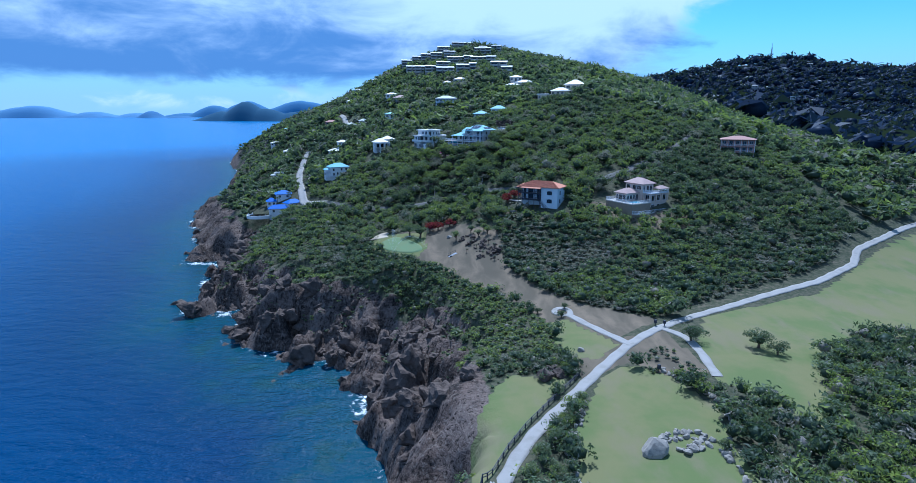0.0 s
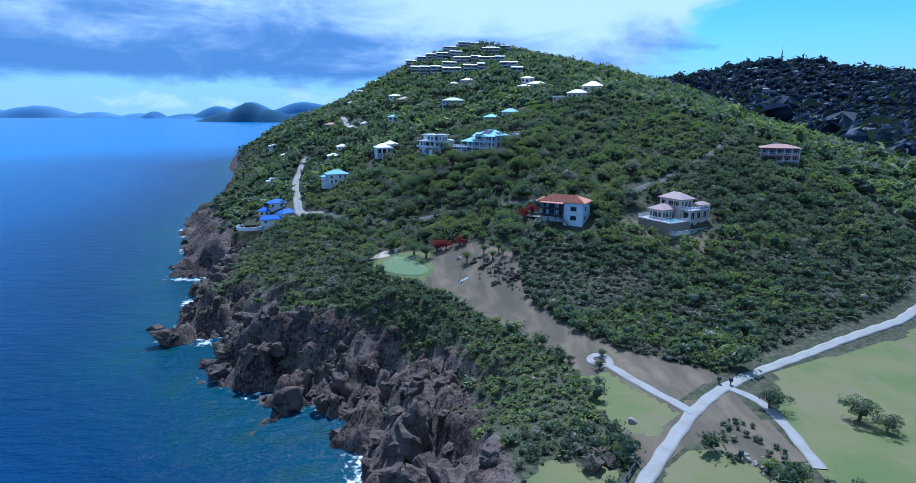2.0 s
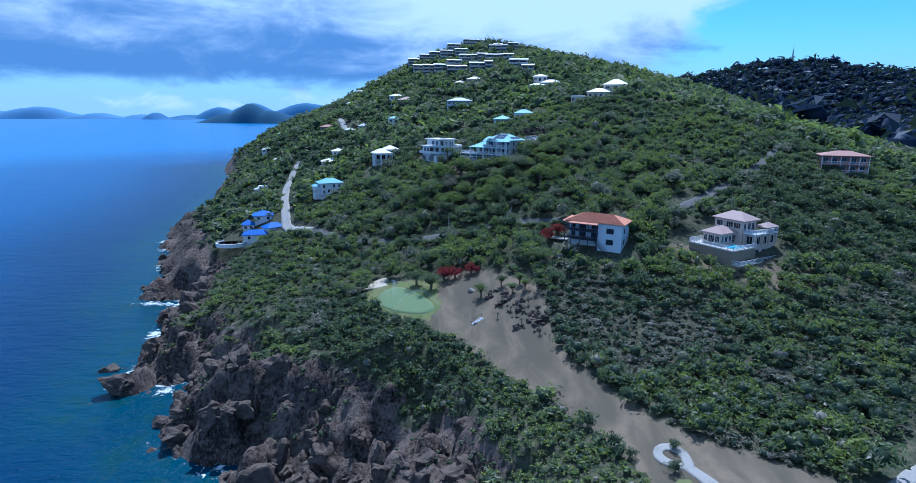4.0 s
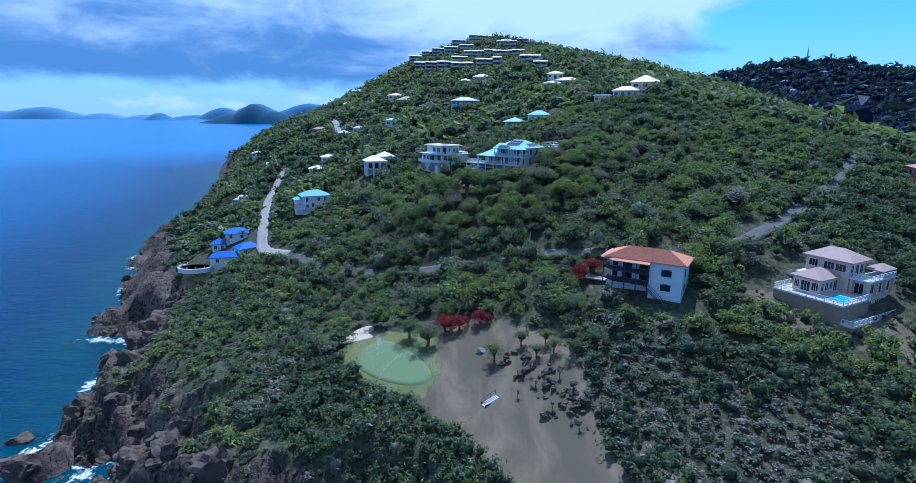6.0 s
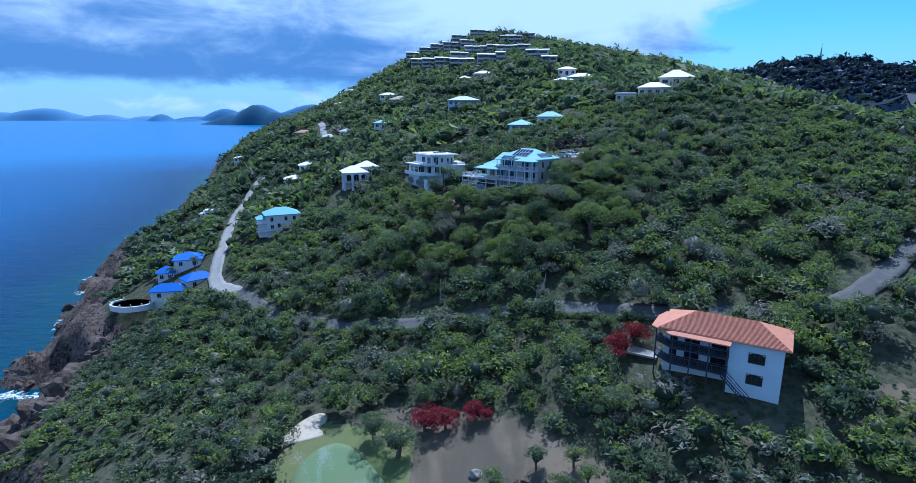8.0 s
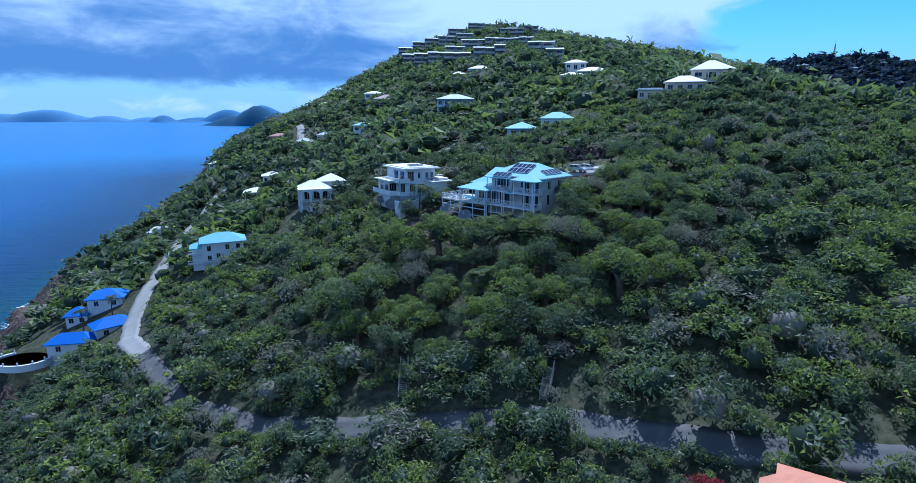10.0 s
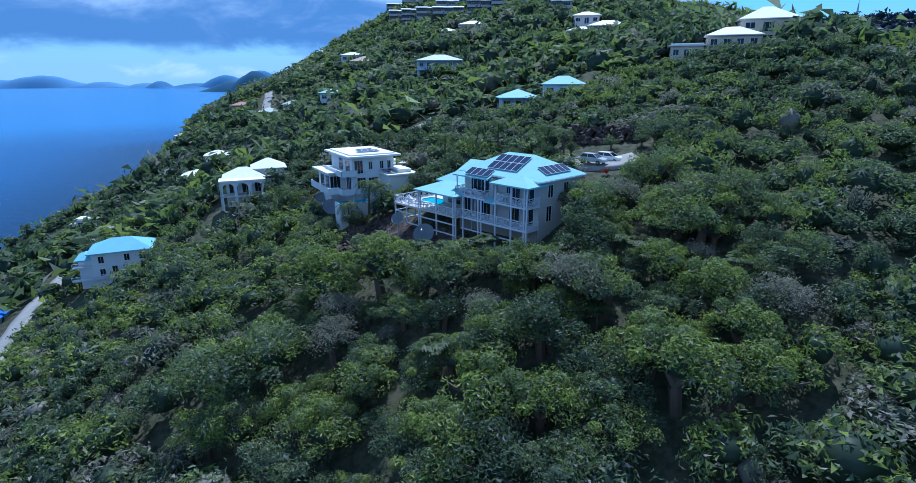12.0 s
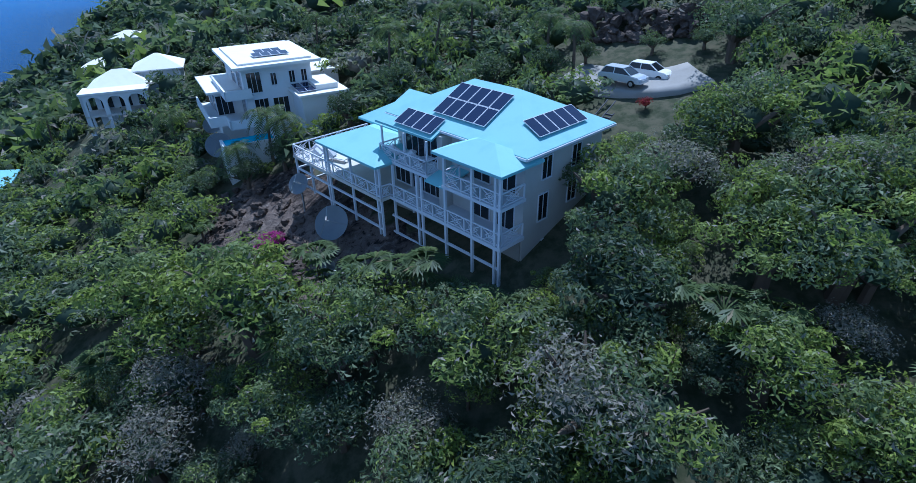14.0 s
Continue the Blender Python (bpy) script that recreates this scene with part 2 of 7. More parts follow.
white_paint = surface("white_paint", (0.6, 0.62, 0.67), 0.5, amount=0.12)
white_roof = surface("white_roof", (0.74, 0.73, 0.7), 0.6, spots=(0.6, 0.58, 0.53), spot_size=1.2, amount=0.25)
teal_roof = surface("pale_turquoise_roof", (0.27, 0.5, 0.54), 0.7, spots=(0.2, 0.4, 0.45), spot_size=1.5, amount=0.4)
sky_roof = surface("light_blue_roof", (0.2, 0.44, 0.55), 0.7, amount=0.25, spot_size=1.5)
blue_roof = surface("bright_blue_roof", (0.025, 0.13, 0.5), 0.7, amount=0.3, spot_size=1.5)
orange_roof = surface("orange_tile_roof", (0.56, 0.24, 0.15), 0.7, spots=(0.42, 0.16, 0.1), spot_size=0.8, amount=0.6)
pink_roof = surface("dusty_pink_tile_roof", (0.4, 0.29, 0.27), 0.75, amount=0.35, spot_size=0.8)
grey_roof = surface("blue_grey_roof", (0.42, 0.46, 0.48), 0.6, amount=0.35, spot_size=1.2)
brown_roof = surface("brown_red_roof", (0.36, 0.2, 0.17), 0.7, amount=0.35)
dark_wood = surface("dark_stained_wood", (0.045, 0.05, 0.07), 0.6, grain=18, amount=0.4)
stone_wall_mat = surface("tan_retaining_wall", (0.25, 0.21, 0.16), 0.9, spots=(0.2, 0.17, 0.13), spot_size=0.9, grain=5, amount=0.55, bump=0.4, depth=0.05)
glass_mat = surface("window_glass", (0.012, 0.017, 0.022), 0.06, grain=2, amount=0.1, bump=0.02)
panel_mat = surface("solar_cells", (0.012, 0.017, 0.05), 0.15, grain=3, amount=0.2, bump=0.02)
metal_mat = surface("grey_metal", (0.4, 0.42, 0.44), 0.4, 0.7, amount=0.2)
dish_mat = surface("dish_grey", (0.33, 0.36, 0.4), 0.5, amount=0.2)
pool_mat = surface("pool_water", (0.05, 0.42, 0.6), 0.05, grain=1.5, amount=0.25, bump=0.08)
tile_deck = surface("terrace_tiles", (0.55, 0.52, 0.48), 0.7, amount=0.3, spot_size=1.2)
# render with shade put into its colour, for under the deck and apartment fronts
shade_wall = surface("shade_toned_render", (0.3, 0.29, 0.27), 0.85, amount=0.3)
terracotta = surface("terracotta", (0.5, 0.22, 0.13), 0.8, amount=0.3)
# ---- the lie of the land ----
COAST = [(-6.9, -184), (-9.2, 23), (-13.8, 80.5), (-16.1, 103.5), (-20.7, 118.4), (-27.6, 133.4), (-32.2, 152.9), (-42.5, 157.5), (-52.9, 149.5), (-63.2, 166.8), (-79.3, 173.6),
         (-81.6, 195.5), (-90.8, 204.7), (-106.9, 193.2), (-111.5, 213.9), (-121.9, 246.1), (-126.5, 273.7), (-147.2, 276), (-154.1, 305.9), (-167.9, 333.5), (-179.4, 363.4),
         (-193.2, 374.9), (-202.4, 409.4), (-219.5, 490), (-236, 537), (-271, 655), (-322, 770), (-362, 853), (-388, 906), (-360, 985), (-230, 1090), (-60, 1180), (69, 1250), (69, 3300)]
PLATEAU = [(5.8, 65.5, 26.4), (37.9, 65.5, 26.8), (39.1, 112.7, 27.1), (75.9, 105.8, 27.1), (132.2, 174.8, 29.3), (212.7, 247.2, 32.2), (27.6, 133.4, 26.2), (-1.1, 179.4, 26.4),
           (-32.2, 216.2, 28.2), (-19.5, 233.4, 31), (69, 147.2, 28.2), (126.5, 69, 25.3), (69, 0, 25.3), (23, 0, 25.3), (230, 115, 26.4), (-11.5, 149.5, 21.8), (379.5, 230, 25.3)]
SLOPE = [(33.3, 202.4, 40.2), (66, 190, 39.5), (56, 197, 40.5), (71.3, 213.9, 47.7), (6.9, 273.7, 58.6), (2.3, 292.1, 62.1), (25.3, 301.3, 69.6), (-16.1, 305.9, 58.6), (-48.3, 331.2, 56.3),
         (-71.3, 318.5, 42), (-92, 296.7, 29.9), (-98.9, 338.1, 34.5), (-75.9, 388.7, 55.2), (-83.9, 456.5, 67.8), (16.1, 355.3, 75.9), (-8, 425.5, 87.4), (69, 345, 88.5),
         (101.2, 370.3, 86.2), (48.3, 418.6, 96.6), (128.8, 253, 58.6), (82.8, 258.8, 59.8), (-46, 247.2, 31), (-103.5, 258.8, 17.2), (-155.2, 379.5, 27.6), (5.8, 235.7, 42.5), (161, 379.5, 77)]
RIDGE = [(-18, 621, 139), (-52, 655, 134), (-82, 651, 121), (-130, 678, 98), (-16, 590, 130), (1.1, 470.3, 104.6), (24.1, 563.5, 126.5), (46, 639.4, 142.6), (11.5, 644, 149), (-54, 587.6, 118), (-103.5, 572.7, 88), (-193, 717, 77),
         (-134, 477, 65), (-205, 570, 46), (-262, 712, 49), (-310, 800, 42), (-345, 870, 32), (115, 552, 118), (184, 517.5, 97), (136, 525, 109), (238, 531, 80), (294, 527, 58), (313, 469, 46), (235.7, 460, 66), (255.3, 379.5, 51), (246.1, 287.5, 43.7), (11.5, 1035, 23), (-172.5, 897, 23),
         (230, 920, 34.5), (494.5, 690, 28.7), (494.5, 345, 25.3), (483, 69, 25.3), (69, -172.5, 25.3)]


def spline(anchors):
    """A smooth surface through a few anchor heights (thin plate)."""
    a = np.array(anchors, float)
    def kernel(d2):
        return 0.5 * d2 * np.log(d2 + 1e-9)
    n = len(a)
    d2 = ((a[:, None, :2] - a[None, :, :2]) ** 2).sum(2)
    big = np.zeros((n + 3, n + 3))
    big[:n, :n] = kernel(d2) + np.eye(n) * 80
    big[:n, n], big[:n, n + 1:], big[n, :n], big[n + 1:, :n] = 1, a[:, :2], 1, a[:, :2].T
    w = np.linalg.solve(big, np.concatenate([a[:, 2], np.zeros(3)]))
    def height(x, y):
        z = w[n] + w[n + 1] * x + w[n + 2] * y
        for (ax, ay, _), k in zip(a, w):
            z = z + k * kernel((x - ax) ** 2 + (y - ay) ** 2)
        return z
    return height


bare = spline(PLATEAU + SLOPE + RIDGE)


def shore(x, y):
    """Distance to the waterline, positive on land."""
    x, y = np.asarray(x, float), np.asarray(y, float)
    best, inside = np.full(x.shape, 1e9), np.zeros(x.shape, bool)
    loop = COAST + [(4500, 3300), (4500, -184)]
    for (ax, ay), (bx, by) in zip(loop, loop[1:] + loop[:1]):
        dx, dy = bx - ax, by - ay
        t = np.clip(((x - ax) * dx + (y - ay) * dy) / (dx * dx + dy * dy), 0, 1)
        best = np.minimum(best, np.hypot(x - ax - t * dx, y - ay - t * dy))
        cross = (ay > y) != (by > y)
        inside ^= cross & (x < (bx - ax) * (y - ay) / (by - ay + 1e-12) + ax)
    return np.where(inside, best, -best)


def value_noise(x, y, seed=0):
    xi, yi = np.floor(x), np.floor(y)
    fx, fy = x - xi, y - yi
    fx, fy = fx * fx * (3 - 2 * fx), fy * fy * (3 - 2 * fy)
    def h(a, b):
        v = np.sin(a * 127.1 + b * 311.7 + seed * 74.7) * 43758.5453
        return v - np.floor(v)
    return (h(xi, yi) * (1 - fx) + h(xi + 1, yi) * fx) * (1 - fy) + (h(xi, yi + 1) * (1 - fx) + h(xi + 1, yi + 1) * fx) * fy


def fractal(x, y, size, octaves=4, seed=0):
    out, amp, total = 0.0, 1.0, 0.0
    for k in range(octaves):
        out, total = out + amp * value_noise(x / size + 17 * k, y / size - 9 * k, seed + k), total + amp
        amp, size = amp * 0.52, size * 0.5
    return out / total


def cliff_height(d):
    return np.interp(d, [-92, -14, 0, 3.5, 9.2, 18.4, 30, 44, 69, 126, 460], [-35, -8, -0.7, 4, 9.2, 16, 23, 28, 41, 86, 345])


def ground_height(x, y):
    x, y = np.asarray(x, float), np.asarray(y, float)
    warp = 8 * (fractal(x, y, 18.4, 3, 5) - 0.5)
    d = shore(x, y) + warp
    gully = np.abs(fractal(x + 0.3 * y, y, 30, 3, 12) - 0.5) * 2
    d = d + np.clip(d / 10, 0, 1) * np.clip(2.2 - d / 22, 0, 1) * (gully - 0.28) * 17
    # sheer at the golf course, high rounded headlands far off
    a, b = bare(x, y), cliff_height(d * (1 + 1.3 * np.clip((120 - y) / 20, 0, 1) + 1.0 * np.clip((y - 480) / 160, 0, 1)))
    k = 3.0
    h = np.clip(0.5 + 0.5 * (b - a) / k, 0, 1)
    z = b * (1 - h) + a * h - k * h * (1 - h)
    craggy = np.clip(1.25 - d / 34, 0, 1) * np.clip((d + 16) / 14, 0, 1) * np.clip(1 - (b - a + 3) / 6, 0, 1)
    strata = np.abs(fractal(x + 0.5 * y, y - 0.3 * x, 12.7, 5, 3) - 0.5) * 2
    z = z + craggy * ((strata - 0.3) * 12.5 + (np.abs(fractal(x - 0.4 * y, y, 5.2, 3, 8) - 0.5) - 0.12) * 9.0)
    return z

# ---- zones of the land ----
LEFT_FAIRWAY = [(1.2, 50), (2.4, 67.3), (3.6, 82.3), (7.6, 95.5), (11.9, 101), (15.8, 98.4), (22, 97.5), (17, 89.5), (9.3, 76.5), (5.4, 67.2), (0, 52)]
TEE = [(13.8, 46), (18.4, 69), (20.7, 80.5), (28.7, 97.7), (35.1, 102.3), (41.4, 97.7), (45.4, 86.2), (43.7, 77), (41.4, 46)]
FAIRWAY = [(62.1, 128.8), (101.2, 146), (143.8, 182.8), (174.8, 204.7), (218.5, 241.5), (264.5, 218.5), (184, 138), (105.8, 118.4), (96.6, 121.3), (77, 106.9), (59.8, 78.2), (55.2, 87.4), (50, 95.4), (52.9, 111.5)]
EARTH = [(-20.7, 221.9), (-4.6, 215), (2.3, 211.6), (13.8, 198.9), (14.9, 172.5), (23, 152.9), (32.5, 139.1), (49.4, 126.5), (36.8, 115.7), (48.3, 119.6), (50.6, 98.9), (41.4, 97.7), (35.6, 103.5),
         (25.3, 96.6), (23, 109.2), (24.7, 124.2), (17.2, 142.6), (5.2, 162.1), (-8, 181.7), (-20.7, 194.3), (-34.5, 211.6)]
GREEN = [(-30.5, 210.7), (-25.3, 213.9), (-18.2, 205.8), (-13.2, 197.8), (-15.4, 194.2), (-23.8, 197.3), (-31.5, 204.2)]
GREEN_COLLAR = [(-35.6, 211.6), (-29, 218.5), (-13.8, 213.9), (-12.2, 197), (-14.9, 191.4), (-25.9, 195.5), (-33.9, 203.5)]
SAND = [(-37, 213.6), (-35.6, 216.4), (-34, 219.6), (-31.6, 221.6), (-29.8, 221), (-29.2, 218.6), (-30.4, 217.4), (-28.6, 215.2), (-30.6, 214.4), (-33.2, 213.8)]
SPUR_LAWN = [(21, 128), (27.5, 129), (33.5, 118), (36, 112), (29, 105), (24, 109)]
CART_PATH = [(1.0, 50), (7.2, 66.5), (10.5, 73.9), (14.2, 80.2), (19.1, 86.7), (24.9, 95), (31.2, 103.3), (38.3, 112.2), (45.5, 119.3), (54, 125.6), (62.5, 130.6), (82.5, 142), (106, 154.2),
             (127.6, 170.5), (136.6, 182.3), (155, 195), (185.8, 219), (230, 255.3)]
CART_SPUR = [(38.5, 112.1), (32.3, 124.1), (28.9, 131.8)]
CART_LOOP = [(28.9, 131.8), (25.8, 132.7), (24.8, 135.7), (27.1, 137.8), (29.9, 135.7), (28.9, 131.8)]
CART_BRANCH = [(48.9, 120.7), (52.2, 116.1), (52.2, 108.6), (50.7, 96.6)]
COAST_ROAD = [(-70.1, 276.6), (-80.5, 287.5), (-88.5, 301.3), (-94.3, 318.5), (-103.5, 345), (-109.2, 365.7), (-115, 396.7), (-116.1, 416.3)]
UPPER_ROAD = [(-92, 450.8), (-96.6, 464.6), (-103.5, 487.6), (-115, 517.5)]
HILL_ROAD = [(-70.1, 276.6), (-50.6, 256.1), (-34.5, 248.4), (-15.8, 243.8), (5.8, 236.9), (17, 231), (27.5, 226.6), (38, 223.4), (47.5, 221.6)]
EAST_ROAD = [(48.3, 221.9), (57.5, 223.7), (67, 229.9), (79.3, 240), (100, 257.9), (119.6, 279.4)]
DRIVE = [(-18, 345), (-16, 348.5), (-12.5, 352), (-8, 355)]
CAR_PARK = [(17, 301.5), (20, 298), (24.5, 295.5), (28, 296.5)]


CLIFF_TOP = [(-34, 205), (-20.3, 192.7), (-4.6, 176.3), (7.7, 156.8), (17.2, 139), (23.5, 126), (22.5, 110), (16, 108), (6.5, 112), (4.5, 126), (1, 139), (-6, 151), (-18, 168), (-32, 178), (-46, 190)]
DRY_SLOPE = [(8, 192), (9.5, 175), (15.5, 166.5), (23, 154.5), (32, 140), (45, 125.5), (56, 130.5), (90, 148.5), (127, 172.5), (130, 184), (100, 190), (84, 182), (62, 180), (44, 190), (24, 197)]


def rock_reach(x, y):
    """How far bare rock climbs from the water."""
    reach = np.interp(y, [60, 95, 150, 168, 185, 207, 237, 300, 360, 470, 700], [9, 22, 27, 21, 19, 12, 22, 25, 19, 12, 9])
    return reach + 15 * (fractal(x, y, 17, 3, 71) - 0.5)


def within(poly, x, y):
    x, y = np.asarray(x, float), np.asarray(y, float)
    inside = np.zeros(x.shape, bool)
    for (ax, ay), (bx, by) in zip(poly, poly[1:] + poly[:1]):
        inside ^= ((ay > y) != (by > y)) & (x < (bx - ax) * (y - ay) / (by - ay + 1e-12) + ax)
    return inside


def off_line(line, x, y):
    x, y = np.asarray(x, float), np.asarray(y, float)
    best = np.full(x.shape, 1e9)
    for (ax, ay), (bx, by) in zip(line, line[1:]):
        dx, dy = bx - ax, by - ay
        t = np.clip(((x - ax) * dx + (y - ay) * dy) / (dx * dx + dy * dy), 0, 1)
        best = np.minimum(best, np.hypot(x - ax - t * dx, y - ay - t * dy))
    return best


def sheet(name, verts, faces, material, smooth=True):
    me = bpy.data.meshes.new(name)
    me.from_pydata(verts, [], faces)
    me.materials.append(material)
    if smooth:
        me.polygons.foreach_set("use_smooth", np.ones(len(me.polygons), bool))
    return new(name, me)


def grid_faces(nx, ny):
    i = np.arange(nx * ny).reshape(ny, nx)
    return np.stack([i[:-1, :-1], i[:-1, 1:], i[1:, 1:], i[1:, :-1]], -1).reshape(-1, 4).tolist()


def steps(*runs):
    out = []
    for a, b, s in runs:
        out += list(np.arange(a, b - 1e-6, s))
    return np.array(out + [runs[-1][1]])


gx = steps((-368, -230, 9.2), (-230, -138, 3.45), (-138, 57.5, 1.15), (57.5, 149.5, 2.07), (149.5, 299, 5.75), (299, 2070, 46))
gy = steps((-184, 34.5, 9.2), (34.5, 69, 2.88), (69, 247.25, 1.03), (247.25, 345, 1.84), (345, 483, 3.45), (483, 736, 5.75), (736, 1610, 23), (1610, 2990, 69))
X, Y = np.meshgrid(gx, gy)


def far_height(x, y):
    """The valley beyond the ridge and the far hill with the mast."""
    def bump(cx, cy, h, sx, sy):
        return h * np.exp(-((x - cx) / sx) ** 2 - ((y - cy) / sy) ** 2)
    z = 21 + bump(910, 1700, 128, 220, 480) + bump(575, 1725, 136, 300, 440) + bump(1415, 1700, 165, 345, 480) + bump(1130, 1750, 42, 185, 345)
    z = z + bump(600, 715, 30, 185, 205)
    return z + 16 * (fractal(x, y, 160, 4, 21) - 0.5)


def land_height(x, y):
    near = ground_height(x, y)
    away = np.clip(np.maximum((x - 290) / 195, (y - 736) / 276), 0, 1)
    away = away * away * (3 - 2 * away) * np.clip((shore(x, y) - 12) / 92, 0, 1)
    return near * (1 - away) + far_height(x, y) * away


Z = land_height(X, Y)
edge_gap = np.minimum.reduce([shore(X, Y)])
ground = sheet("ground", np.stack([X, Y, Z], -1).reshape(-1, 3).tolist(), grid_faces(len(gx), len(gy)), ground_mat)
gyy, gxx = np.gradient(Z, gy, gx)
steep = np.hypot(gxx, gyy)
d_shore = edge_gap
zone = np.zeros((Z.size, 4), np.float32)
lawn = within(SPUR_LAWN, X, Y) | within(LEFT_FAIRWAY, X, Y) | within(TEE, X, Y) | within(FAIRWAY, X, Y) | within(GREEN_COLLAR, X, Y)
rocky = np.clip((rock_reach(X, Y) - d_shore) / 6 + 0.5, 0, 1) + (Z < 3.7) + np.clip((steep - 1.3) * 1.5, 0, 1) * (d_shore < 40)
zone[:, 0] = lawn.ravel()
zone[:, 1] = np.clip(rocky, 0, 1).ravel() * (d_shore.ravel() < 70)
RUBBLE = [(-20, 289), (-18, 301), (-10, 299), (-4, 292), (4, 282), (2, 277), (-8, 281)]
DRY_BANK = [(50, 208), (53, 196), (68, 185), (84, 184), (84, 193), (70, 199), (57, 205)]
HOUSE_BANK = [(17, 211), (26, 202), (34, 198), (37, 200.5), (28, 206), (21, 211)]
zone[:, 2] = ((within(EARTH, X, Y) | within(DRY_BANK, X, Y) | within(HOUSE_BANK, X, Y)) & ~lawn).ravel() + 0.42 * within(DRY_SLOPE, X, Y).ravel()
zone[:, 1] = np.maximum(zone[:, 1], 0.9 * within(RUBBLE, X, Y).ravel())
zone[:, 3] = 1
ground.data.attributes.new("zone", "FLOAT_COLOR", "POINT").data.foreach_set("color", zone.ravel())
tagged(ground, "rocky island land with cliffs, scrub floor and mown grass", "ground", kind="structure")


def make_sea():
    rings = np.concatenate([np.arange(2, 460, 6.5), 460 * np.exp(np.linspace(0, math.log(4870 / 460), 60))])
    turns = np.linspace(0, 2 * np.pi, 361)[:-1]
    R, A = np.meshgrid(rings, turns)
    x, y = 60 + R * np.sin(A), 150 + R * np.cos(A)
    rise = np.clip((R - 1300) / 3550, 0, 1)
    z = 55 * rise ** 1.4
    verts = np.stack([x, y, z], -1).reshape(-1, 3)
    i = np.arange(R.size).reshape(R.shape)
    j = np.roll(i, -1, 0)
    faces = np.stack([i[:, :-1], j[:, :-1], j[:, 1:], i[:, 1:]], -1).reshape(-1, 4)
    sea = sheet("water", verts.tolist(), faces[:, ::-1].tolist(), water_mat)
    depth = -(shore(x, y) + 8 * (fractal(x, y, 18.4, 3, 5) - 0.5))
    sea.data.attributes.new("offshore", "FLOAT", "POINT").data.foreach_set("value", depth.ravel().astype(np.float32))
    tagged(sea, "deep blue wind-ruffled sea with foam along the rocks", "sea", kind="structure")


make_sea()


def strip(name, line, width, material, label, lift=0.10, kind="structure", category="road"):
    """A road or path laid over the land, with a thickness."""
    pts = np.array(line, float)
    seg = np.hypot(*np.diff(pts, axis=0).T)
    s = np.concatenate([[0], np.cumsum(seg)])
    t = np.linspace(0, s[-1], max(4, int(s[-1] / 1.2)))
    px, py = np.interp(t, s, pts[:, 0]), np.interp(t, s, pts[:, 1])
    for _ in range(3):
        px[1:-1], py[1:-1] = (px[:-2] + 2 * px[1:-1] + px[2:]) / 4, (py[:-2] + 2 * py[1:-1] + py[2:]) / 4
    dx, dy = np.gradient(px), np.gradient(py)
    ln = np.hypot(dx, dy)
    nx, ny = -dy / ln, dx / ln
    verts, across = [], (-0.5, -0.5, -0.25, 0, 0.25, 0.5, 0.5)
    mid = land_height(px, py)
    for k, a in enumerate(across):
        w = width * a + 0.12 * np.sin(t * 0.9 + k) * (abs(a) > 0.4)
        z = np.maximum(land_height(px + nx * w, py + ny * w), mid * 0.5 + 0.5 * land_height(px + nx * w, py + ny * w)) + lift
        if k in (0, len(across) - 1):
            z = z - 0.6
        verts.append(np.stack([px + nx * w, py + ny * w, z], -1))
    v = np.stack(verts, 1).reshape(-1, 3)
    return tagged(sheet(name, v.tolist(), grid_faces(len(across), len(t)), material), label, category, kind=kind)


def patch(name, poly, material, label, lift, category="ground", rounds=3):
    """A level piece of made ground, laid over the land, with a rounded outline."""
    pts = np.array(poly, float)
    for _ in range(rounds):
        nxt = np.roll(pts, -1, 0)
        pts = np.stack([pts * 0.75 + nxt * 0.25, pts * 0.25 + nxt * 0.75], 1).reshape(-1, 2)
    c = pts.mean(0)
    fr = [1.04, 1.0, 0.85, 0.65, 0.4, 0.15]
    verts = []
    for k, f in enumerate(fr):
        q = c + (pts - c) * f
        z = land_height(q[:, 0], q[:, 1]) + (lift if k else -0.3)
        verts.append(np.column_stack([q, z]))
    v = np.concatenate(verts)
    n = len(pts)
    faces = [(k * n + i, k * n + (i + 1) % n, (k + 1) * n + (i + 1) % n, (k + 1) * n + i) for k in range(len(fr) - 1) for i in range(n)]
    faces.append([(len(fr) - 1) * n + i for i in range(n)])
    return tagged(sheet(name, v.tolist(), faces, material), label, category, kind="structure")


green_grass = surface("putting_green_grass", (0.125, 0.19, 0.095), 0.9, spots=(0.15, 0.17, 0.085), spot_size=5, grain=8, amount=0.5)
patch("putting_green", GREEN, green_grass, "wet closely mown putting green", 0.16, "green")
patch("bunker", SAND, sand_mat, "pale sand bunker beside the putting green", 0.07, "bunker", 2)
strip("cart_path", CART_PATH, 2.3, concrete, "grey concrete golf cart path", category="path")
strip("cart_path", CART_SPUR, 2.0, concrete, "pale concrete spur of the cart path", 0.13, category="path")
strip("cart_path", CART_LOOP, 1.6, concrete, "pale concrete turning loop", 0.15, category="path")
strip("cart_path", CART_BRANCH, 1.9, concrete, "worn side branch of the cart path", 0.12, category="path")
strip("road", COAST_ROAD, 4.2, concrete, "pale concrete coast road up to the villas", 0.25)
strip("road", UPPER_ROAD, 4.0, concrete, "pale concrete road on the hillside", 0.3)
strip("road", EAST_ROAD, 3.8, asphalt, "grey asphalt road climbing behind the villas", 0.25)
